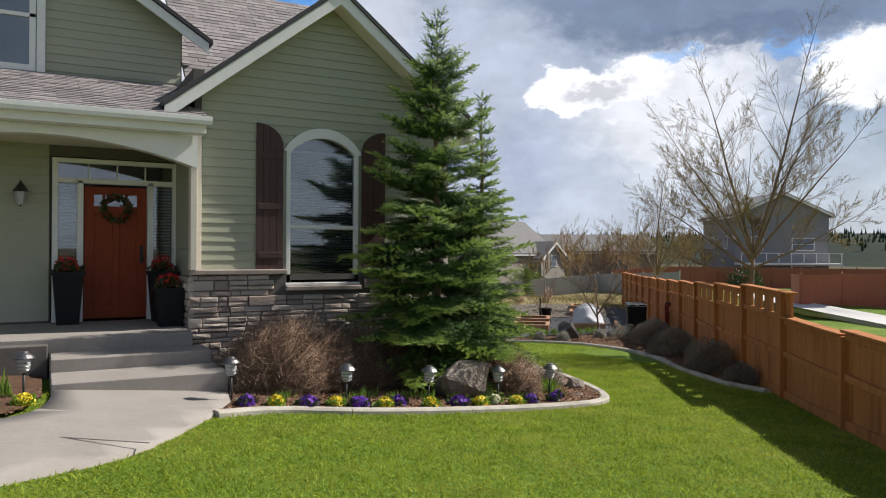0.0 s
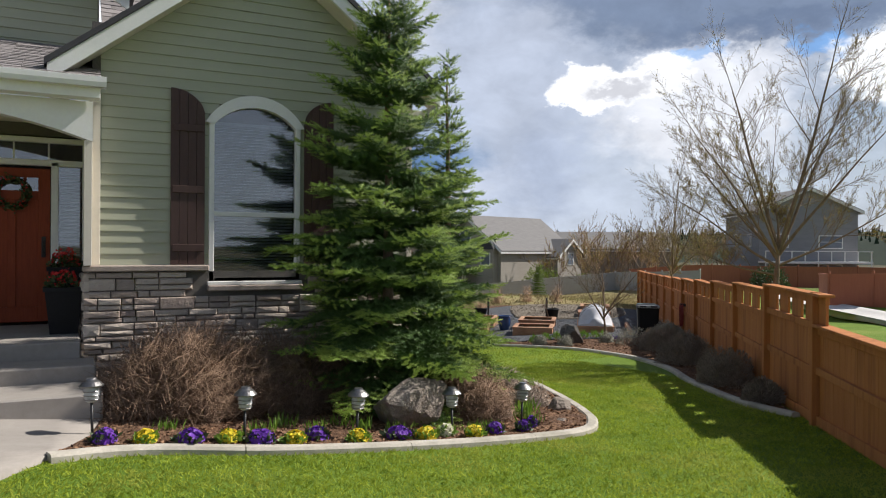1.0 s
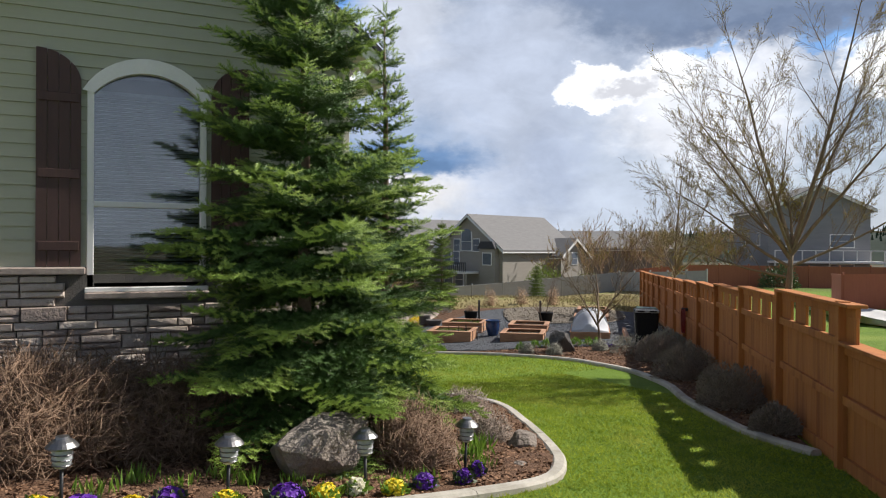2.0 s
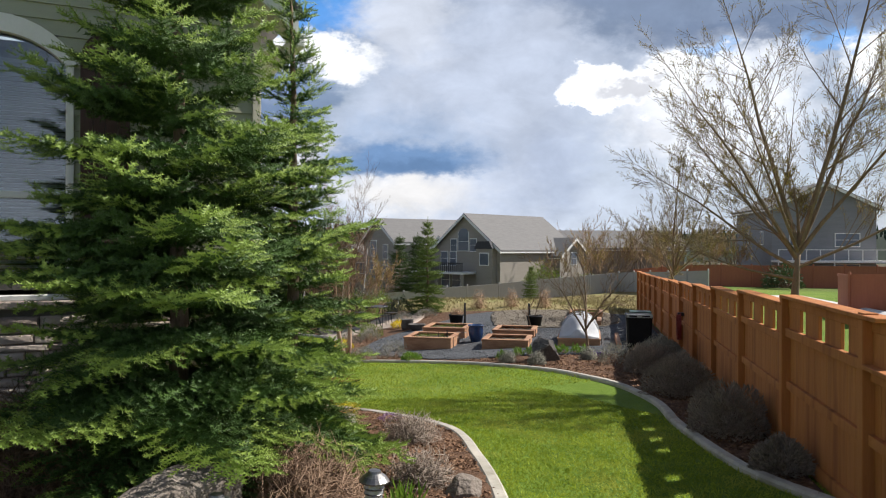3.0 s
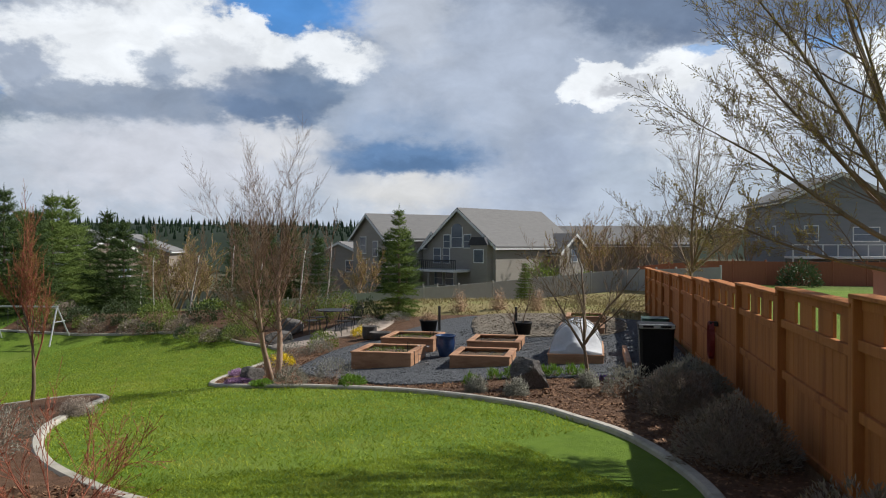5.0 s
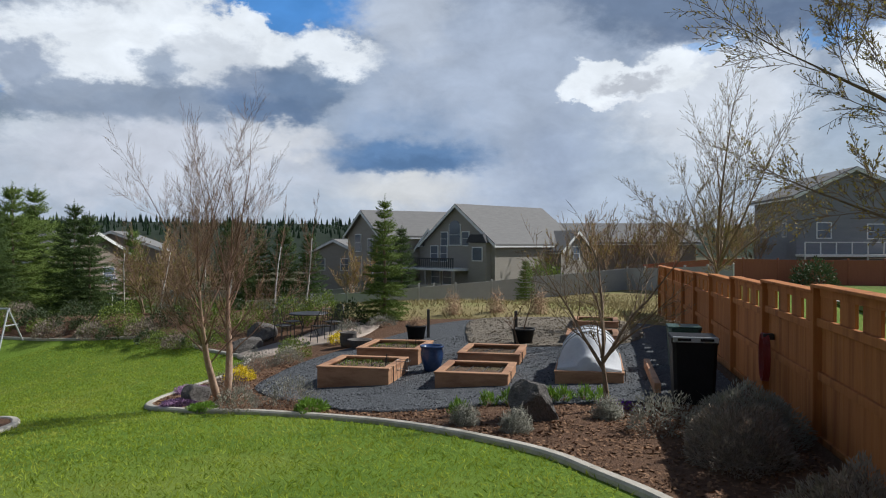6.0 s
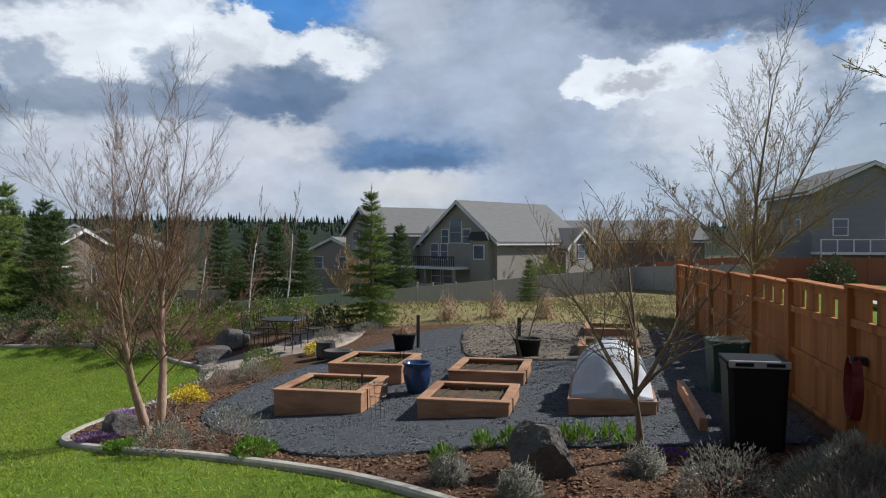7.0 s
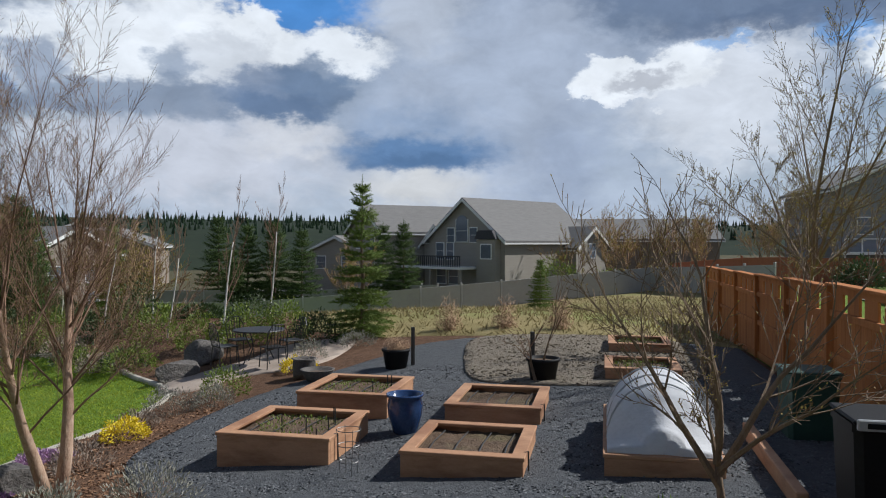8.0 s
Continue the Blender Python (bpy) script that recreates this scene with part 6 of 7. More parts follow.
BP = [(0.20, 0), (0.255, 0.33), (0.275, 0.335), (0.275, 0.38), (0.25, 0.38), (0.24, 0.33)]
pot("black_pot", 18.45, 4.0, BP, M_BLACK, "black plastic nursery pot with a bare young shrub")
pot("black_pot", 19.85, 6.90, BP, M_BLACK, "black plastic nursery pot with dry stems")
x, y = at_uw(18.45, 4.0)
bare_tree("potted_sapling", x, y, "bare young fruit sapling in a black pot", 51, 1, 2, M_BARK, M_TWIG, M_BUD, 0.02, 1, stem_r=0.018, stem_l=1.0, spread=30, dz=0.40, category="sapling")
x, y = at_uw(19.85, 6.90)
shrub("dry_potted_shrub", x, y, 0.28, 0.30, "dry brown shrub growing in a black pot", "twig", M_TWIGB, 71, 120).location.z += 0.36
pot("stone_bowl", 19.0, 8.15, [(0.17, 0), (0.26, 0.10), (0.30, 0.20), (0.32, 0.22), (0.28, 0.22), (0.24, 0.15)], M_ROCKD, "low grey stone bowl planter")
pot("stone_urn", 19.45, 8.6, [(0.20, 0), (0.22, 0.15), (0.21, 0.33), (0.24, 0.36), (0.20, 0.36), (0.18, 0.3)], M_ROCKD, "dark grey stone pot beside the gravel")
for u, w, h in ((20.05, 6.62, 0.75), (18.95, 4.22, 0.75)):
    x, y = at_uw(u, w)
    solo("garden_post", MB().box(-0.03, -0.03, -0.1, 0.03, 0.03, h, 0.006), M_IRON, "slim dark wooden post at the gravel's edge", "post", "garden posts", m=pose(x, y, gp(x, y, 0.05)))
bare_tree("peach_tree", *at_uw(18.2, 4.1), "small crooked leafless fruit tree in wood chips", 33, 1, 3, M_BARK, M_TWIG, M_BUD, 0.02, 1, up=0.10, spread=50, stem_r=0.035, stem_l=0.75, kids=(2, 3), wob=0.2, lean=14)
for i, (x, y) in enumerate(((16.2, 27.3), (17.45, 26.8), (18.5, 26.0))):
    shrub("bare_berry_bush", x, y, 0.35, 0.85, "upright leafless berry bush at the edge of the field", "twig", M_TWIGB, 80 + i, 90, group="berry bushes")
# wire plant support
x, y = at_uw(13.55, 5.6)
wp = thing("wire_plant_support", pose(x, y, gp(x, y, 0.06)), "thin galvanised wire plant support", "plant support")
for k in range(4):
    a = k * math.pi / 2
    part("wire", MB().tube([(0.09 * math.cos(a), 0.09 * math.sin(a), 0), (0.13 * math.cos(a), 0.13 * math.sin(a), 0.5)], 0.004, 4), M_STEEL, wp)
for h, r in ((0.15, 0.10), (0.32, 0.115), (0.48, 0.13)):
    part("ring", MB().tube([(r * math.cos(k * math.pi / 8), r * math.sin(k * math.pi / 8), h) for k in range(17)], 0.004, 4), M_STEEL, wp)

# compost bins beside the fence
def bin_(u, w, du, dw, h, material, label, edge=True):
    x, y = at_uw(u, w)
    p = FA + FU * u + FW * w
    g = thing("compost_bin", Matrix(((FU.x, FW.x, 0, p.x), (FU.y, FW.y, 0, p.y), (0, 0, 1, gp(x, y, 0.06)), (0, 0, 0, 1))), label, "bin", "compost bins")
    a, b = du / 2, dw / 2
    mb = MB()
    c = 0.05
    rings = []
    for z, k in ((0, 0.88), (h * 0.9, 1.0), (h * 0.9, 1.04), (h * 0.96, 1.04)):
        rings.append([(sx * k, sy * k, z) for sx, sy in ((a - c, -b), (a, -b + c), (a, b - c), (a - c, b), (-a + c, b), (-a, b - c), (-a, -b + c), (-a + c, -b))])
    mb.add([q for r in rings for q in r], [(i * 8 + k, i * 8 + (k + 1) % 8, i * 8 + 8 + (k + 1) % 8, i * 8 + 8 + k) for i in range(3) for k in range(8)] + [tuple(range(7, -1, -1)), tuple(range(24, 32))])
    part("body", mb, material, g)
    lm = MB().box(-a * 1.05, -b * 1.05, h * 0.965, a * 1.05, b * 1.05, h, 0.012)
    part("lid", lm, material, g)
    if edge:
        hd = MB().box(-a * 1.05 - 0.035, -b, h * 0.93, -a * 1.05, b, h + 0.012, 0.008)
        part("lid_edge", hd, M_GREYPL, g, "pale grey lid edge with grip slots")
        for s in (-0.5, 0.5):
            part("grip_slot", MB().box(-a * 1.05 - 0.038, s * b - 0.09, h * 0.95, -a * 1.05 - 0.034, s * b + 0.09, h - 0.01), M_BLACK, g)
    return g


bin_(12.15, 1.02, 0.58, 0.60, 0.93, M_BLACK, "black plastic compost bin with a pale lid edge")
bin_(15.2, 0.80, 0.55, 0.55, 0.75, M_GREENP, "dark green plastic compost bin by the fence", edge=False)
tp = FA + FU * 13.9 + FW * 1.45
solo("edging_timber", MB().box(-1.2, -0.05, 0, 1.2, 0.05, 0.16, 0.01), M_TIMBER, "weathered timber edging lying on the gravel", "timber", m=Matrix(((FU.x, FW.x, 0, tp.x), (FU.y, FW.y, 0, tp.y), (0, 0, 1, gp(tp.x, tp.y, 0.06)), (0, 0, 0, 1))))
hs = thing("garden_hose", fpose(11.9, -0.25, 0.07), "dark red coiled garden hose hung on the fence", "hose")
for k in range(5):
    part("coil", MB().tube([(0.16 * math.sin(i * math.pi / 10) + 0.01 * k, 0.02 + 0.015 * k, -0.32 * math.cos(i * math.pi / 10) - 0.12) for i in range(21)], 0.012, 5), M_HOSE, hs)
part("hanger", MB().box(-0.06, -0.06, 0.12, 0.06, 0.08, 0.2, 0.01), M_IRON, hs)

# ---- birch bed and patio ----
bare_tree("river_birch", 8.13, 20.1, "multi-stemmed river birch with peeling pinkish bark, leafless", 17, 2, 4, M_BARKB, M_TWIG, M_BUD, 0.012, 1, up=0.24, spread=36, stem_r=0.080, stem_l=2.4, ratio=0.46, kids=(6, 8), stem_spread=9, start=0.40, wob=0.06, taper=0.76, twig_min=0.0014, thin=0.33, boughs=((0.34, 100, 50, 1.4, 0.014), (0.42, -60, 46, 1.4, 0.014), (0.50, 10, 54, 1.5, 0.014), (0.58, -140, 56, 1.5, 0.014), (0.68, 60, 64, 1.7, 0.016), (0.75, 0, 72, 2.1, 0.017), (0.85, -80, 66, 1.9, 0.016), (0.93, 150, 74, 2.0, 0.016)))
boulder("boulder", 7.75, 20.6, 0.34, 0.3, 0.26, 60, 15, M_ROCKD, "dark rounded boulder under the birch")
boulder("boulder", 10.15, 28.1, 0.55, 0.4, 0.3, 30, 16, M_ROCKD, "large dark basalt boulder beside the path")
boulder("boulder", 10.82, 29.4, 0.6, 0.45, 0.42, 80, 17, M_ROCKD, "large grey basalt boulder beside the path")
for i, (x, y, r, h, mt, lab, nm) in enumerate((
        (8.91, 22.75, 0.34, 0.28, M_YELLOW, "yellow flowering low shrub beside the gravel", "yellow_shrub"),
        (8.98, 18.75, 0.44, 0.42, M_SAGE, "silver-grey lavender at the gravel's edge", "lavender"),
        (8.35, 21.2, 0.36, 0.36, M_HEATH, "grey-brown dormant shrub under the birch", "dormant_shrub"),
        (8.15, 18.75, 0.36, 0.36, M_SAGE, "silver-grey lavender under the birch", "lavender"),
        (9.03, 17.75, 0.24, 0.16, M_SPROUT, "bright green low clump at the gravel's edge", "green_perennial"),
        (9.6, 24.2, 0.45, 0.42, M_SAGE, "silver-grey lavender at the gravel's edge", "lavender"),
        (9.1, 23.4, 0.35, 0.25, M_HEATH, "grey-brown dormant shrub by the edging", "dormant_shrub"),
        (10.6, 24.9, 0.45, 0.5, M_LEAF, "green-yellow leafy shrub by the path", "leafy_shrub"),
        (10.3, 24.1, 0.36, 0.36, M_SAGE, "silver-grey lavender by the path", "lavender"),
        (12.2, 26.0, 0.38, 0.25, M_YELLOW, "yellow flowering low shrub by the patio", "yellow_shrub"),
        (12.7, 26.9, 0.40, 0.42, M_SAGE, "grey dry shrub by the patio", "lavender"),
        (7.45, 20.3, 0.30, 0.08, M_PINKF, "low mauve flowering ground cover by the edging", "pink_phlox"),
        (7.9, 22.3, 0.35, 0.08, M_PINKF, "low mauve flowering ground cover by the edging", "pink_phlox"),
        (7.7, 19.3, 0.22, 0.08, M_SPROUT, "low green ground cover by the edging", "green_perennial"),
        (10.9, 31.0, 0.6, 0.85, M_LEAF, "yellow-green leafy shrub behind the patio", "leafy_shrub"),
        (11.9, 30.3, 0.7, 0.95, M_LEAF, "yellow-green leafy shrub behind the patio", "leafy_shrub"),
        (12.9, 30.0, 0.7, 0.9, M_LEAF, "yellow-green leafy shrub behind the patio", "leafy_shrub"),
        (12.3, 31.5, 0.8, 1.0, M_LEAFD, "dark green leafy shrub behind the patio", "leafy_shrub"),
        (13.3, 28.6, 0.6, 0.7, M_LEAFD, "dark green leafy shrub behind the patio", "leafy_shrub"),
        (13.9, 27.4, 0.45, 0.3, M_SAGE, "grey dry shrub at the gravel's end", "lavender"),
        (10.0, 32.5, 0.8, 0.9, M_LEAF, "yellow-green leafy shrub at the end of the lawn", "leafy_shrub"),
        (8.6, 34.5, 0.7, 0.8, M_LEAFD, "dark green leafy shrub at the end of the lawn", "leafy_shrub"),
        (7.2, 36.2, 0.8, 0.9, M_LEAF, "yellow-green leafy shrub at the end of the lawn", "leafy_shrub"),
        (5.8, 37.5, 0.9, 0.9, M_LEAFD, "dark green leafy shrub at the end of the lawn", "leafy_shrub"),
        (4.4, 38.5, 0.7, 0.7, M_LEAFD, "dark green leafy shrub at the end of the lawn", "leafy_shrub"),
        (3.0, 39.0, 0.8, 0.8, M_LEAF, "yellow-green leafy shrub at the end of the lawn", "leafy_shrub"),
        (9.7, 34.9, 0.7, 1.5, M_LEAFD, "upright dark green shrub at the end of the lawn", "leafy_shrub"))):
    shrub(nm, x, y, r, h, lab, "leaf", mt, 400 + i, int(700 + 900 * r), 0.05 if r < 0.5 else 0.08, group="garden shrubs", narrow=0.28 if mt in (M_SAGE, M_HEATH) else 0.5, upright=0.8 if mt in (M_SAGE, M_HEATH) else 0.3)

# low planting along the far edge of the lawn
rnd = random.Random(23)
for i in range(16):
    f = i / 15
    x, y = at_uw(20.6 + 4.6 * f ** 0.7 + rnd.uniform(0.0, 1.2), 13.6 + 11.0 * f + rnd.uniform(-0.3, 0.3))
    r = rnd.uniform(0.38, 0.7)
    mt, lab = ((M_LEAF, "yellow-green low shrub at the lawn's edge"), (M_LEAFD, "dark green low shrub at the lawn's edge"), (M_HEATH, "grey-brown dormant shrub at the lawn's edge"))[(i * 7) % 3]
    shrub("border_shrub", x, y, r, r * rnd.uniform(0.8, 1.3), lab, "leaf", mt, 900 + i, int(600 + 900 * r), 0.07, group="border shrubs", narrow=0.4)

# round iron table with chairs
tx, ty = 11.75, 27.6
tz = gp(tx, ty, 0.08)
tab = thing("patio_table", pose(tx, ty, tz), "round black iron patio table", "table")
part("tabletop", MB().lathe([(0.55, 0.70), (0.56, 0.715), (0.55, 0.73), (0.0, 0.732)], 28), M_IRON, tab)
for k in range(4):
    a = k * math.pi / 2 + 0.4
    c, s = math.cos(a), math.sin(a)
    part("leg", MB().tube([(0.40 * c, 0.40 * s, 0.0), (0.22 * c, 0.22 * s, 0.35), (0.38 * c, 0.38 * s, 0.70)], 0.014, 6), M_IRON, tab)


def chair(m):
    g = thing("patio_chair", m, "black iron patio chair with a slatted back", "chair", "chairs round the table")
    part("seat", MB().box(-0.21, -0.21, 0.42, 0.21, 0.21, 0.445, 0.008), M_IRON, g)
    for sx, sy in ((-1, -1), (1, -1), (1, 1), (-1, 1)):
        part("leg", MB().tube([(sx * 0.22, sy * 0.22, 0), (sx * 0.19, sy * 0.19, 0.43)], 0.012, 6), M_IRON, g)
    bk = MB().tube([(-0.20, 0.20, 0.43), (-0.22, 0.26, 0.75), (-0.12, 0.29, 0.92), (0.12, 0.29, 0.92), (0.22, 0.26, 0.75), (0.20, 0.20, 0.43)], 0.013, 6)
    part("backrest", bk, M_IRON, g)
    for k in range(5):
        part("slat", MB().tube([(-0.13 + k * 0.065, 0.21, 0.44), (-0.13 + k * 0.065, 0.285, 0.90)], 0.008, 5), M_IRON, g)
    return g


ch = chair(pose(tx, ty, tz) @ pose(0, 0, 0, 0, 0, 20) @ pose(0, 0.8, 0))
for a in (105, 190, 285):
    copy_thing(ch, pose(tx, ty, tz) @ pose(0, 0, 0, 0, 0, a) @ pose(0, 0.78, 0))
conifer("garden_spruce", 14.35, 28.3, 3.75, 0.78, 5, M_NEEDY, "slim yellow-green young spruce behind the raised beds", whorls=22, per=7, tl=0.17, start=0.04, needles=14, power=0.75)
bare_tree("young_tree", 3.5, 22.8, "upright young leafless tree with russet twigs", 61, 1, 4, M_BARK, M_TWIGR, M_BUD, 0.03, 2, up=0.6, spread=26, stem_r=0.05, stem_l=2.2, ratio=0.6, kids=(4, 6), start=0.25)
# metal swing frame at the lawn's far side
SX, SY = 2.45, 37.7
sw = thing("swing_frame", pose(SX, SY, gp(SX, SY), 0, 0, -30), "pale green metal swing frame on the lawn", "swing set")
for sx in (-1.3, 1.3):
    for sy in (-0.75, 0.75):
        part("leg", MB().tube([(sx * 1.12, sy, 0), (sx, 0, 1.45)], 0.03, 7), M_GREYPL, sw)
    part("brace", MB().tube([(sx * 1.06, -0.38, 0.88), (sx * 1.06, 0.38, 0.88)], 0.022, 6), M_GREYPL, sw)
part("top_bar", MB().tube([(-1.35, 0, 1.46), (1.35, 0, 1.46)], 0.034, 8), M_GREYPL, sw)
for sx in (-0.5, 0.5):
    part("swing_seat", MB().box(sx - 0.22, -0.08, 0.45, sx + 0.22, 0.08, 0.48, 0.008), M_BLACK, sw)
    for q in (-0.2, 0.2):
        part("chain", MB().tube([(sx + q, 0, 0.47), (sx + q, 0, 1.44)], 0.006, 4), M_STEEL, sw)
# ---- beyond the fence ----
def from_view(right, ahead):
    """A place by its distance to the right of, and ahead along, the line on which the garden lies."""
    o = Vector((6.67, 8.0))
    r, h = Vector((math.cos(HEAD), math.sin(HEAD))), Vector((-math.sin(HEAD), math.cos(HEAD)))
    p = o + r * right + h * ahead
    return p.x, p.y


# compass bearing, rise, length and girth of the main limbs, after where on the trunk they spring
MAIN_BOUGHS = ((0.78, -34, 12, 1.9, 0.036), (0.86, -44, 30, 2.4, 0.042), (0.94, -24, 44, 2.5, 0.046), (0.92, -62, 56, 3.0, 0.050), (0.99, -10, 70, 3.7, 0.060), (0.99, 170, 76, 4.0, 0.065), (0.95, 140, 56, 3.1, 0.050), (0.86, 150, 30, 2.4, 0.040), (0.92, 80, 50, 2.5, 0.042), (0.96, -105, 46, 2.5, 0.042), (0.90, 15, 36, 2.2, 0.038), (0.97, 110, 68, 3.4, 0.050))
bare_tree("street_tree", 12.22, 9.25, "large budding street tree with a low forked trunk", 9, 1, 4, M_BARK, M_BARK, M_BUD, 0.026, 2, up=0.13, spread=38, stem_r=0.16, stem_l=2.6, ratio=0.40, kids=(8, 11), kids0=0, wob=0.055, twig_min=0.0022, thin=0.40, lean=1, taper=0.72, boughs=[(a, b, c, d, r * 0.8) for a, b, c, d, r in MAIN_BOUGHS])
bare_tree("street_tree", 20.14, 20.7, "budding bare street tree behind the fence", 13, 1, 4, M_BARK, M_BARK, M_BUD, 0.030, 2, up=0.13, spread=40, stem_r=0.12, stem_l=1.9, ratio=0.42, kids=(6, 8), kids0=0, wob=0.06, twig_min=0.003, thin=0.42, lean=1, taper=0.72, boughs=[(a, b + 75, c * 0.84, d * 0.92, r * 0.7) for a, b, c, d, r in MAIN_BOUGHS])
# sidewalk and lawn on the street side, a neighbour's red-brown fence
SIDEWALK = [at_uw(*p) for p in ((-30, -6.2), (46, -9.0), (46, -11.2), (-30, -8.4))]
solo("sidewalk", sheet_mesh("sidewalk", SIDEWALK, 1.2, 0.06), M_ROADC, "pale concrete pavement beyond the fence", "pavement", kind="structure")


def board_fence(name, pts, h, material, label, rail=True, piece="panel", step=2.4, cap=0.05):
    g = thing(name, Matrix(), label, "fence", kind="structure")
    for (x0, y0), (x1, y1) in zip(pts, pts[1:]):
        ln = math.hypot(x1 - x0, y1 - y0)
        n = max(1, int(ln / step))
        for i in range(n):
            a, b = i / n, (i + 1) / n
            ax, ay, bx, by = x0 + (x1 - x0) * a, y0 + (y1 - y0) * a, x0 + (x1 - x0) * b, y0 + (y1 - y0) * b
            za, zb = gp(ax, ay), gp(bx, by)
            d = Vector((bx - ax, by - ay, 0)).normalized()
            nn = Vector((-d.y, d.x, 0))
            mb = MB()
            q = [Vector((ax, ay, za - 0.1)), Vector((bx, by, zb - 0.1))]
            e = d * 0.06
            mb.hexa([q[0] + e - nn * 0.02, q[1] - e - nn * 0.02, q[1] - e + nn * 0.02, q[0] + e + nn * 0.02] + [p + Vector((0, 0, h + 0.06)) for p in (q[0] + e - nn * 0.02, q[1] - e - nn * 0.02, q[1] - e + nn * 0.02, q[0] + e + nn * 0.02)])
            part(piece, mb, material, g)
            if rail:
                part("top_rail", MB().hexa([p + Vector((0, 0, h - 0.04)) for p in (q[0] - nn * cap, q[1] - nn * cap, q[1] + nn * cap, q[0] + nn * cap)] + [p + Vector((0, 0, h + 0.07)) for p in (q[0] - nn * cap, q[1] - nn * cap, q[1] + nn * cap, q[0] + nn * cap)]), material, g)
            part("post", MB().box(-0.06, -0.06, -0.2, 0.06, 0.06, h + 0.1, 0.01, m=Matrix.Translation((ax, ay, za))), material, g)
    return g


board_fence("neighbour_fence", [from_view(26.0, 12.0), from_view(18.5, 27.5), from_view(19.0, 29.5)], 1.75, M_FENCE2, "red-brown stained board fence across the street")
board_fence("neighbour_fence", [from_view(52.0, 50.0), from_view(15.5, 57.0)], 1.9, M_FENCE2, "red-brown stained board fence in front of the far houses")
board_fence("vinyl_fence", [from_view(17.5, 44.0), from_view(14.0, 56.0), from_view(-2.0, 52.0), from_view(-20.0, 52.0)], 1.75, M_VINYL, "beige solid vinyl privacy fence across the field")
board_fence("vinyl_fence", [from_view(-1.0, 57.0), from_view(-6.0, 66.0), from_view(-26.0, 66.0)], 1.7, M_VINYL, "beige solid vinyl privacy fence behind the field")


# ---- far houses ----
def gable_house(name, m, w, d, h, rise, wall_m, label, over=0.45, windows=(), side_windows=(), ext=()):
    """A gabled house: the gable faces local -y, the ridge runs along +y."""
    g = thing(name, m, label, "house", "neighbouring houses")
    part("wall", MB().prism([(-w / 2, -3), (w / 2, -3), (w / 2, h), (0, h + rise), (-w / 2, h)], 0, d), wall_m, g)
    k = rise / (w / 2)
    for s in (-1, 1):
        e = w / 2 + over
        part("roof", MB().prism([(0, h + rise + 0.02), (s * e, h - k * over + 0.02), (s * e, h - k * over + 0.22), (0, h + rise + 0.22)][::s], -over, d + over), M_ROOFFAR, g)
        part("rake_board", MB().prism([(0, h + rise - 0.16), (s * e, h - k * over - 0.16), (s * e, h - k * over + 0.14), (0, h + rise + 0.14)][::s], -over - 0.05, -over - 0.005), M_WHITE, g)
        part("fascia", MB().box(s * e - 0.06 if s > 0 else s * e, -over, h - k * over - 0.12, s * e if s > 0 else s * e + 0.06, d + over, h - k * over + 0.02), M_WHITE, g)
    for x, z, ww, hh in windows:
        win = part("window", MB().box(x - ww / 2 - 0.09, -0.07, z - hh / 2 - 0.09, x + ww / 2 + 0.09, -0.004, z + hh / 2 + 0.09, 0.01), M_WHITE, g)
        part("pane", MB().box(x - ww / 2, -0.085, z - hh / 2, x + ww / 2, -0.074, z - 0.02), M_FARGLASS, win)
        part("pane", MB().box(x - ww / 2, -0.085, z + 0.02, x + ww / 2, -0.074, z + hh / 2), M_FARGLASS, win)
    for s, y, z, ww, hh in side_windows:
        win = part("window", MB().box(s * w / 2 + (0.004 if s > 0 else -0.07), y - ww / 2 - 0.09, z - hh / 2 - 0.09, s * w / 2 + (0.07 if s > 0 else -0.004), y + ww / 2 + 0.09, z + hh / 2 + 0.09, 0.01), M_WHITE, g)
        part("pane", MB().box(s * w / 2 + (0.074 if s > 0 else -0.085), y - ww / 2, z - hh / 2, s * w / 2 + (0.085 if s > 0 else -0.074), y + ww / 2, z + hh / 2), M_FARGLASS, win)
    return g


def house_at(right, ahead, z, turn):
    x, y = from_view(right, ahead)
    return pose(x, y, z, 0, 0, math.degrees(HEAD) + turn)


# the large taupe house with a deck
hm = house_at(1.2, 73.0, -2.4, -46)
big = gable_house("neighbour_house", hm, 10.0, 13.0, 3.7, 3.7, M_HOUSEA, "large taupe two-storey house with a grey roof and dark deck", windows=((-0.4, 4.5, 1.5, 2.0), (-1.9, 4.1, 0.9, 1.3), (1.1, 4.1, 0.9, 1.3), (3.3, 2.7, 1.7, 1.4), (-3.4, 2.6, 1.0, 1.5), (-2.0, 2.6, 0.9, 1.5), (-1.5, 0.2, 1.2, 1.4), (-3.2, 0.2, 1.2, 1.4)), side_windows=((1, 9.5, 3.0, 1.0, 1.2),))
part("arch_window", MB().prism([(-1.1, 5.4)] + [(-0.4 + 0.7 * math.cos(math.pi - k * math.pi / 10), 5.4 + 0.55 * math.sin(k * math.pi / 10)) for k in range(1, 10)] + [(0.3, 5.4)], -0.08, -0.005), M_FARGLASS, big)
part("window_awning", MB().prism([(2.0, 3.7), (4.7, 3.7), (4.2, 4.5), (2.5, 4.5)], -0.9, -0.004), M_DARKROOF, big)
part("bay_wall", MB().box(2.2, -0.75, -3, 4.5, -0.004, 3.68), M_HOUSEA, big)
part("window", MB().box(2.7, -0.80, 1.9, 4.1, -0.755, 3.3), M_WHITE, big)
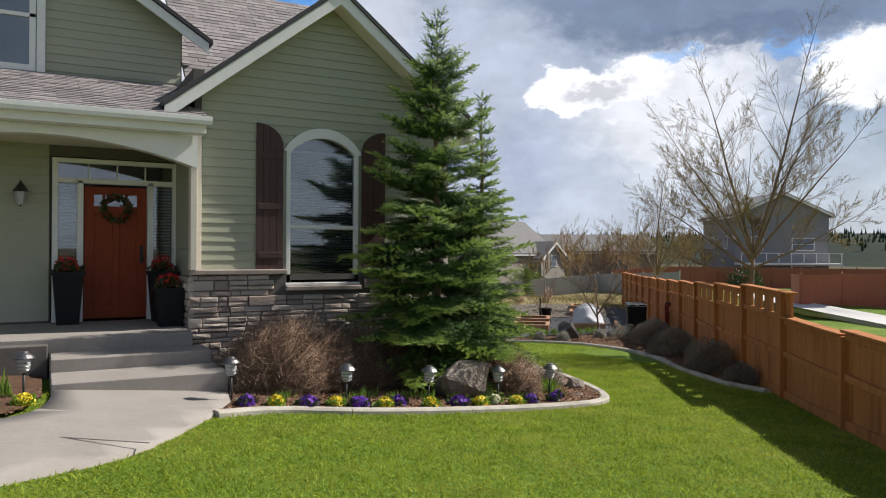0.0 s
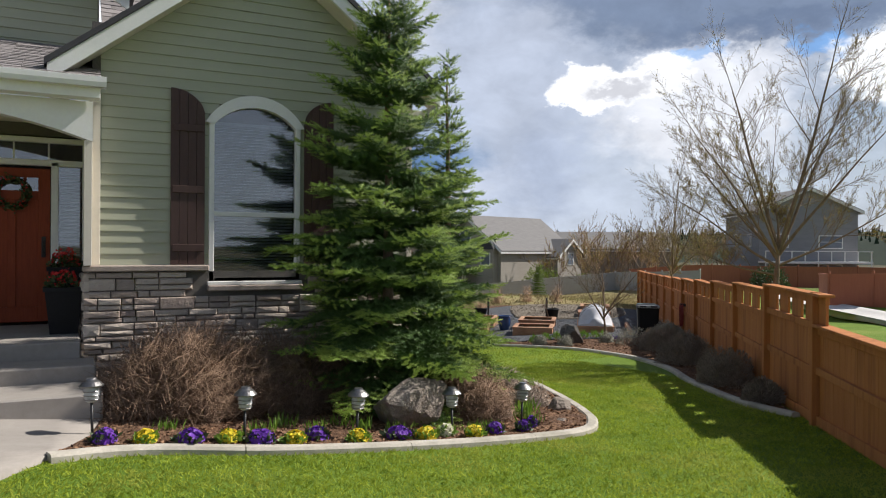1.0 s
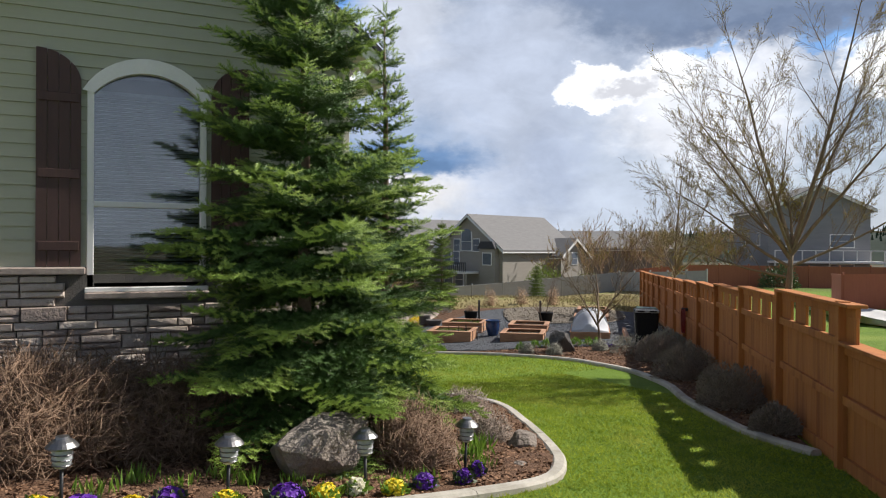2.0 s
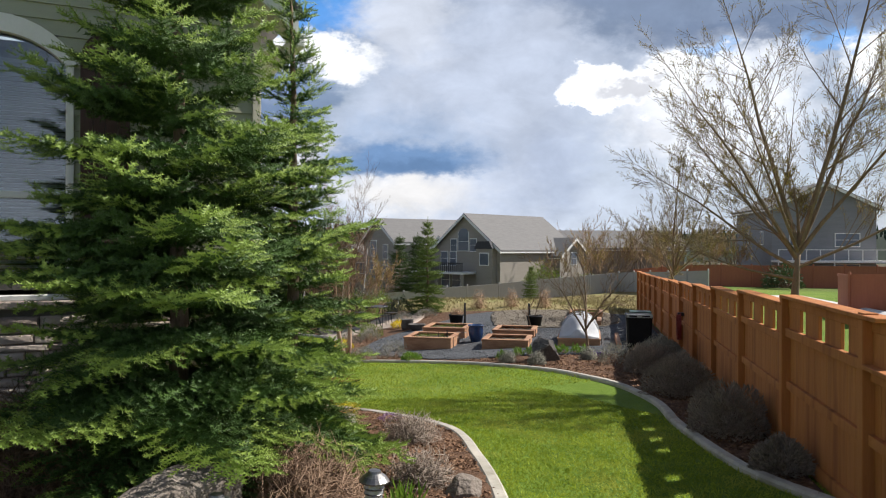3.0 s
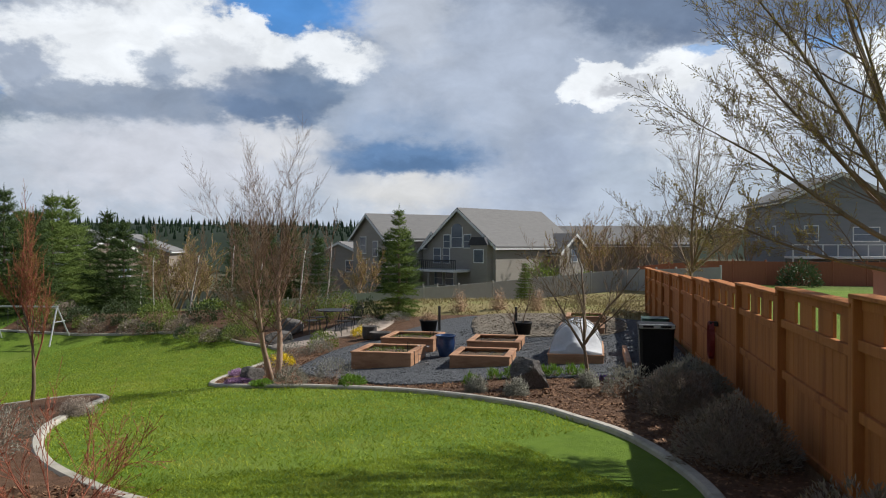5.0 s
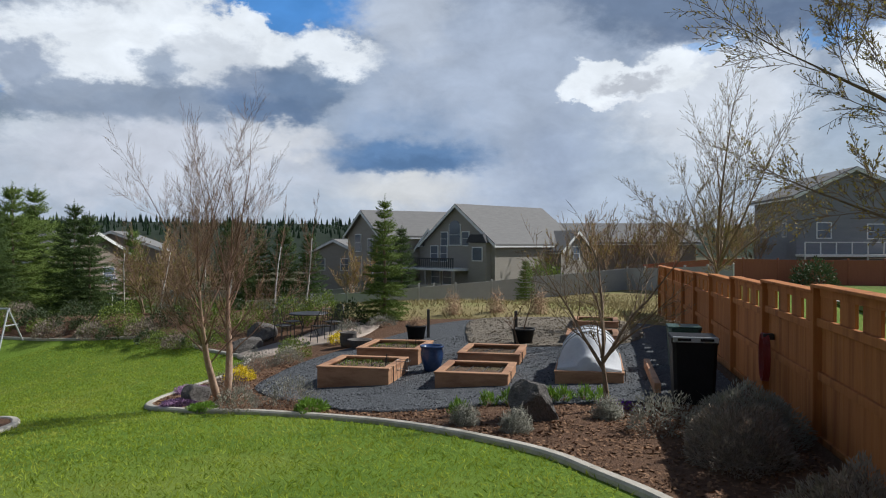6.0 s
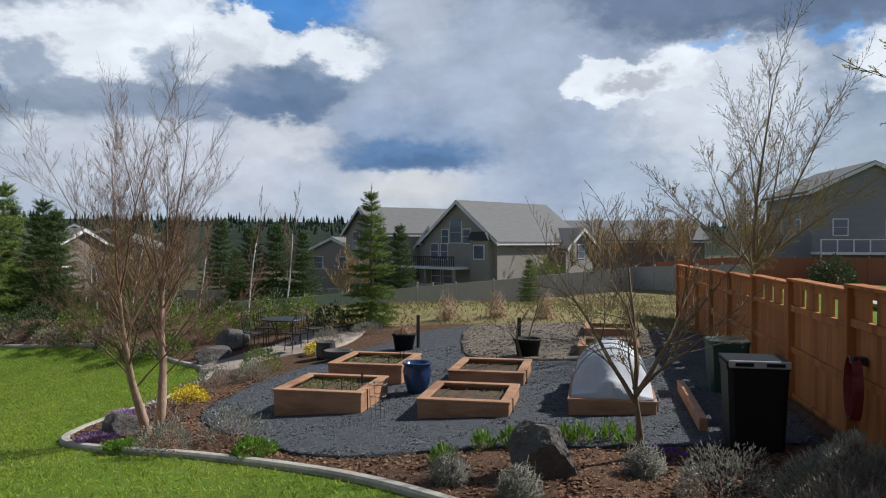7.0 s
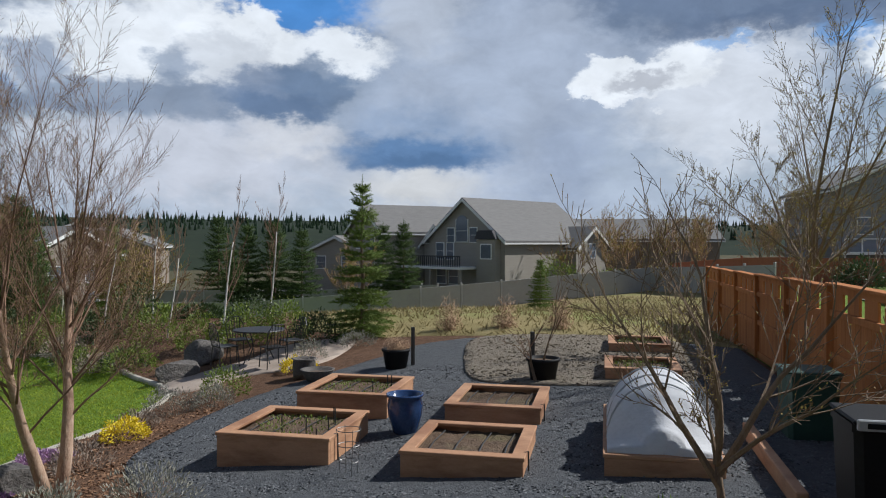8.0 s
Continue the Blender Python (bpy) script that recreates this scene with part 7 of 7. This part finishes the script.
part("pane", MB().box(2.8, -0.815, 2.0, 4.0, -0.805, 3.2), M_FARGLASS, big)
part("deck", MB().box(-6.2, -2.6, 0.95, 1.9, -0.005, 1.2, 0.02), M_WHITE, big)
for k in range(28):
    part("baluster", MB().box(-6.15 + k * 0.295, -2.58, 1.2, -6.07 + k * 0.295, -2.52, 2.1), M_IRON, big)
part("deck_rail", MB().box(-6.2, -2.6, 2.1, 1.9, -2.5, 2.2), M_IRON, big)
for x in (-6.0, -2.2, 1.7):
    part("deck_post", MB().box(x - 0.12, -2.5, -3, x + 0.12, -2.26, 0.95), M_HOUSEA, big)
gable_house("neighbour_house_wing", hm @ pose(-4.6, 0.6, 0), 3.6, 6.0, 3.3, 1.7, M_HOUSEA, "small taupe gabled wing of the neighbouring house", windows=((0.0, 3.0, 1.0, 1.6),))
gable_house("neighbour_house_wing", hm @ pose(3.0, 11.0, 0, 0, 0, 90) @ pose(0, -3.4, 0), 5.0, 5.0, 3.0, 1.8, M_HOUSEA, "taupe garage wing with a small gable", windows=((0.0, 2.6, 1.0, 1.3),))
gable_house("neighbour_house", house_at(-9.0, 80.0, -2.5, -60), 9.0, 12.0, 4.6, 2.6, M_HOUSEA, "taupe two-storey house with tall windows behind the spruce", windows=((-1.5, 3.8, 1.5, 1.8), (-1.5, 1.2, 1.8, 2.0), (1.8, 3.4, 1.2, 1.6), (1.8, 1.0, 1.2, 1.6)))
gable_house("neighbour_house", house_at(-14.0, 92.0, -4.6, -20), 9.0, 9.0, 4.2, 2.0, M_HOUSEA, "beige house among the trees", windows=((-2, 3.2, 1.2, 1.4), (1.5, 3.2, 1.2, 1.4)))
gable_house("neighbour_house", house_at(-33.0, 68.0, -5.2, 68), 10.0, 13.0, 5.0, 2.4, M_HOUSEC, "brown two-storey house with a broad dark roof", windows=((-2, 3.4, 1.4, 1.4), (1.8, 3.4, 1.4, 1.4), (1.8, 1.0, 1.4, 1.4)), side_windows=((-1, 4, 3.4, 1.4, 1.2), (-1, 8, 3.4, 1.4, 1.2)))
gable_house("neighbour_house", house_at(-44.0, 96.0, -4.0, 10), 12.0, 10.0, 4.5, 2.2, M_HOUSEC, "brown house far behind the lawn", windows=((-3, 3.2, 1.2, 1.2), (2, 3.2, 1.2, 1.2)))
gable_house("neighbour_house", house_at(-60.0, 120.0, -3.0, 30), 12.0, 10.0, 4.5, 2.4, M_HOUSEB, "grey house far behind the lawn", windows=((-3, 3.2, 1.2, 1.2), (2, 3.2, 1.2, 1.2)))
gable_house("neighbour_house", house_at(36.0, 64.0, -1.9, -6), 9.8, 12.0, 7.4, 2.3, M_HOUSEB, "blue-grey two-storey house across the street", windows=((-2.6, 4.3, 1.1, 1.3), (2.2, 4.2, 2.2, 1.2), (-3.0, 1.0, 1.0, 1.2), (2.2, 1.0, 2.2, 1.6)), side_windows=((-1, 3.0, 4.4, 0.9, 1.2), (-1, 8.0, 4.4, 0.9, 1.2)))
rb = thing("balcony_rail", house_at(36.0, 64.0, -1.9, -6) @ pose(0, -2.2, 2.2), "white metal balcony railing on the blue-grey house", "railing")
part("deck", MB().box(-5.0, 0, -0.2, 5.4, 2.18, 0.0), M_WHITE, rb)
part("top_rail", MB().box(-5.0, 0, 1.0, 5.4, 0.08, 1.08), M_WHITE, rb)
for k in range(9):
    part("post", MB().box(-5.0 + k * 1.28, 0.0, -3.4 if k % 4 == 0 else 0.0, -4.92 + k * 1.28, 0.08, 1.0), M_WHITE, rb)
gable_house("neighbour_house", house_at(30.0, 92.0, -2.0, 88), 10.0, 16.0, 3.4, 2.2, M_HOUSEC, "low brown house behind the far fence", windows=((-2, 2.0, 1.4, 1.2), (2, 2.0, 1.4, 1.2)))
gable_house("neighbour_house", house_at(19.0, 130.0, -3.5, 40), 10.0, 12.0, 3.6, 2.4, M_HOUSEB, "grey house far off below the forest", windows=((-2, 2.0, 1.4, 1.2), (2, 2.0, 1.4, 1.2)))

# ---- trees of the middle distance ----
protos = {}


def far_conifer(right, ahead, H, seed, material=None, fat=0.32, label="dark green conifer in the middle distance", z=None):
    key = (seed % 3, material.name if material else "d")
    x, y = from_view(right, ahead)
    zz = gp(x, y) if z is None else z
    if key not in protos:
        t = conifer("conifer_tree", x, y, 6.0, 6.0 * fat, 200 + seed % 3, material or M_NEEDF, label, whorls=19, per=9, tl=0.40, start=0.03, needles=9, thin=0.85, group="background conifers")
        protos[key] = t
        t.matrix_basis = pose(x, y, zz - 0.1, 0, 0, seed * 71) @ Matrix.Scale(H / 6.0, 4)
        return t
    t = copy_thing(protos[key], pose(x, y, zz - 0.1, 0, 0, seed * 71))
    t.scale = (H / 6.0,) * 3
    return t


for i, (r, a, H) in enumerate(((-13.0, 58, 7.2), (-10.8, 57, 6.4), (-15.0, 58, 7.0), (-3.8, 62, 6.5), (-5.6, 64, 6.6), (-15.5, 56, 5.2), (-30, 40, 5.0), (-24.5, 38, 6.0), (-22.5, 42, 5.5), (-27.5, 44, 6.8), (-33, 47, 7.0), (-20.5, 36, 3.6), (-36, 52, 8.0), (-31, 58, 7.5), (-38, 66, 9.0), (-43, 60, 9.0), (-26, 60, 7.0), (-21, 70, 8.0), (-48, 72, 10.0), (-19.0, 31, 5.6), (-17.3, 33, 5.2), (-15.4, 30.5, 4.4), (-20.8, 36, 6.4), (-22.5, 33, 6.2), (-18.4, 28.5, 4.6))):
    far_conifer(r, a, H, i, M_NEEDF if i < 6 else (M_NEEDY if i % 3 == 1 else M_NEEDF), label="dark green conifer in the middle distance" if i < 6 or i % 3 != 1 else "yellow-green conifer at the lawn's far side")
far_conifer(3.6, 33.0, 2.1, 31, M_NEEDY, label="small young conifer in the dry field")
for i, (r, a, H) in enumerate(((-5.6, 22.3, 2.3), (-5.0, 24.5, 2.4), (-7.6, 23.8, 2.4), (-9.5, 27.5, 2.8), (-11.8, 29.0, 2.5), (-15.0, 33.0, 2.6), (-16.5, 35.0, 2.4))):
    x, y = from_view(r, a)
    bare_tree("white_birch", x, y, "slender white-barked birch, leafless", 500 + i, 1, 4, M_BARKW, M_TWIG, None, up=0.45, spread=30, stem_r=0.036, stem_l=H * 1.1, ratio=0.40, kids=(4, 5), start=0.25, wob=0.05, lean=4, group="birches")
for i, (r, a, s) in enumerate(((12.5, 60, 2.6), (15.5, 64, 3.0), (18.0, 60, 2.8), (20.5, 66, 3.2), (24.5, 62, 2.6), (10.5, 70, 2.4), (28.0, 66, 2.8), (22.0, 80, 3.6), (16.5, 84, 3.6), (-18.0, 44, 2.6), (-15.0, 40, 2.4), (-20.0, 48, 2.4), (-25, 33, 2.0), (-29, 36, 2.2), (-7.0, 55, 2.4))):
    x, y = from_view(r, a)
    bare_tree("bare_tree", x, y, "rounded leafless tree with russet twigs in the distance", 600 + i, 3, 4, M_BARK, M_TWIG if i % 2 else M_TWIGB, M_BUD, 0.10, 2, up=0.25, spread=36, stem_r=0.10, stem_l=s, ratio=0.64, kids=(2, 4), stem_spread=22, twig_min=0.012, group="background trees")
for i, (r, a, s, h, mt) in enumerate(((8.6, 66, 2.2, 2.6, M_LEAF), (11.5, 58, 1.6, 1.6, M_LEAF), (27, 53, 1.6, 1.8, M_LEAFD), (-27, 31, 1.4, 1.4, M_LEAFD), (-23, 32, 1.6, 1.2, M_LEAF), (-31, 33, 1.6, 1.6, M_LEAF), (-18.5, 38, 1.5, 1.3, M_LEAFD), (-13, 37, 1.4, 0.9, M_LEAF), (-35, 37, 1.8, 1.8, M_LEAFD), (-11.0, 36, 1.2, 0.8, M_LEAFD))):
    x, y = from_view(r, a)
    shrub("background_shrub", x, y, s, h, "yellow-green leafy shrub by the far fence" if mt == M_LEAF else "dark green leafy shrub near the distant fence", "leaf", mt, 700 + i, 1500, 0.22, group="background shrubs")

# car parked beyond the field
cx, cy = from_view(19.0, 62.0)
car = thing("parked_car", pose(cx, cy, gp(cx, cy), 0, 0, 40), "dark parked car beyond the fence", "car")
part("body", MB().prism([(-2.1, 0.35), (2.1, 0.35), (2.15, 0.75), (1.2, 0.9), (0.6, 1.4), (-1.1, 1.42), (-1.7, 0.95), (-2.15, 0.85)], -0.85, 0.85), M_IRON, car)
for sx in (-1.3, 1.3):
    for sy in (-0.86, 0.86):
        part("wheel", MB().tube([(sx, sy - 0.1, 0.33), (sx, sy + 0.1, 0.33)], 0.33, 14), M_BLACK, car)

# ---- forested ridge on the horizon ----
rng = np.random.default_rng(77)
n = 2600
azd = rng.uniform(-62, 70, n)
dist = rng.uniform(210, 400, n)
hgt = np.interp(azd, [-62, -30, -10, 5, 10, 30, 70], [0.040, 0.038, 0.035, 0.026, 0.024, 0.030, 0.03])
a = np.radians(azd) - HEAD
px_, py_ = 6.67 + dist * np.sin(a), 8.0 + dist * np.cos(a)
th = rng.uniform(8, 14, n)
top = 1.1 + hgt * dist * np.interp(dist, [210, 400], [0.55, 1.0]) * rng.uniform(0.92, 1.12, n)
bv, bt = [], []
for k in range(5):
    z0, r0 = 0.02 + 0.19 * k, 0.17 * (1 - k / 5.6)
    for j in range(6):
        q = len(bv)
        a0, a1 = j * math.pi / 3 + k, (j + 1) * math.pi / 3 + k
        bv += [[z0, r0 * math.cos(a0) * (1.15 if j % 2 else 0.8), r0 * math.sin(a0)], [z0 - 0.03, r0 * math.cos(a1), r0 * math.sin(a1) * (1.1 if j % 2 else 0.85)], [z0 + 0.26, 0, 0]]
        bt.append([q, q + 1, q + 2])
me = stamp("forest", np.array(bv), np.array(bt), rots(np.tile([0, 0, 1.0], (n, 1)) + rng.normal(0, 0.02, (n, 3)), rng.normal(0, 1, (n, 3)) * [1, 1, 0.1]), np.c_[th, th * rng.uniform(0.8, 1.3, n), th], np.c_[px_, py_, top - th])
tagged(solo("forest", me, M_FOREST, "dark conifer forest on the distant ridge", "forest", kind="stuff"), kind="stuff")
# the ridge itself
V, T = [], []
m_ = 60
for i in range(m_):
    azi = -75 + 150 * i / (m_ - 1)
    h_ = float(np.interp(azi, [-62, -30, -10, 5, 10, 30, 70], [0.034, 0.032, 0.030, 0.021, 0.019, 0.026, 0.026]))
    a = math.radians(azi) - HEAD
    for dd, zz in ((150, -6.0), (230, 1.1 + h_ * 230 * 0.50), (400, 1.1 + h_ * 400 * 0.9), (420, -10)):
        V.append((6.67 + dd * math.sin(a), 8 + dd * math.cos(a), zz))
for i in range(m_ - 1):
    for k in range(3):
        q = i * 4 + k
        T += [(q, q + 4, q + 5), (q, q + 5, q + 1)]
solo("hill", tri_mesh("hill", V, T), M_HILL, "low wooded hill on the horizon", "hill", kind="structure")

# ---- grass, chips and gravel stones ----
def scatter(name, n, box, keep, drop, size, material, label, category, blade=True, seed=5, lift=0.0, lean=1.15):
    rng = np.random.default_rng(seed)
    x, y = rng.uniform(box[0], box[1], n), rng.uniform(box[2], box[3], n)
    ok = keep(x, y)
    for poly in drop:
        ok &= ~inside(x, y, poly)
    x, y = x[ok], y[ok]
    k = len(x)
    P = np.c_[x, y, gz(x, y) + lift]
    if blade:
        bv = np.array([[0, -0.09, 0], [0, 0.09, 0], [0.55, 0.07, 0.06], [0.55, -0.07, 0.06], [1.0, 0, 0.2]])
        bt = np.array([[0, 1, 2], [0, 2, 3], [3, 2, 4]])
        D = np.c_[rng.normal(0, lean, (k, 2)), np.ones(k)]
        S = np.repeat(rng.uniform(0.55, 1.2, (k, 1)) * size, 3, 1)
        S[:, 1] *= 1.1
    else:
        bv = np.array([[-1, -0.6, 0], [1, -0.5, 0], [0.8, 0.6, 0], [-0.9, 0.5, 0], [0.1, 0, 0.55]])
        bt = np.array([[0, 1, 4], [1, 2, 4], [2, 3, 4], [3, 0, 4]])
        D = rng.normal(0, 1, (k, 3)) * [1, 1, 0.25]
        S = rng.uniform(0.5, 1.3, (k, 3)) * size
    me = stamp(name, bv, bt, rots(D, rng.normal(0, 1, (k, 3)) * ([1, 1, 1] if blade else [0.25, 0.25, 1])), S, P)
    solo(name, me, material, label, category, kind="stuff")


HOUSE_BOX = [(-6.2, 6.1), (-0.8, 6.1), (WX1 + 0.1, 8.0), (WX1 + 0.1, 11.2), (-6.2, 13.1)]
LAWN_END = [at_uw(*p) for p in ((-14, 0.0), (30, 0.0), (30, -40), (-14, -40))]
no_grass = [FRONT_BED, YARD_BED, WALKWAY, LEFT_BED, HOUSE_BOX, LAWN_END, GRAVEL]
scatter("grass", 400000, (-5.0, 9.0, -1.0, 12.0), lambda x, y: (x + y > -1.0), no_grass, 0.042, M_BLADE, "short green lawn grass blades", "grass", seed=1)
scatter("grass", 150000, (-3.0, 11.0, 12.0, 36.0), lambda x, y: (to_uw(x, y)[0] < 25), no_grass, 0.06, M_BLADE, "short green lawn grass blades", "grass", seed=2)
scatter("mulch_chips", 60000, (-3.8, 6.0, 4.2, 12.0), lambda x, y: inside(x, y, FRONT_BED) | inside(x, y, LEFT_BED), [HOUSE_BOX], 0.022, M_CHIP, "loose bark chips on the flower bed", "bark chips", blade=False, seed=3, lift=0.05)
scatter("mulch_chips", 50000, (6.0, 15.0, 5.0, 24.0), lambda x, y: inside(x, y, YARD_BED), [GRAVEL], 0.025, M_CHIP, "loose bark chips beside the fence", "bark chips", blade=False, seed=4, lift=0.045)
scatter("gravel_stones", 80000, (8.5, 17.5, 13.0, 24.0), lambda x, y: inside(x, y, GRAVEL), [CHIPS], 0.018, M_PEBBLE, "loose dark grey gravel stones", "gravel", blade=False, seed=6, lift=0.065)
scatter("pale_chips", 22000, (11.0, 20.0, 18.0, 29.0), lambda x, y: inside(x, y, CHIPS), [], 0.03, M_CHIPS2, "loose pale wood chips", "wood chips", blade=False, seed=7, lift=0.095)
scatter("dry_grass", 80000, (10.0, 40.0, 20.0, 66.0), lambda x, y: inside(x, y, FIELD), [], 0.22, M_DRYBLADE, "tufts of dry straw-coloured grass", "dry grass", seed=8, lean=1.0)
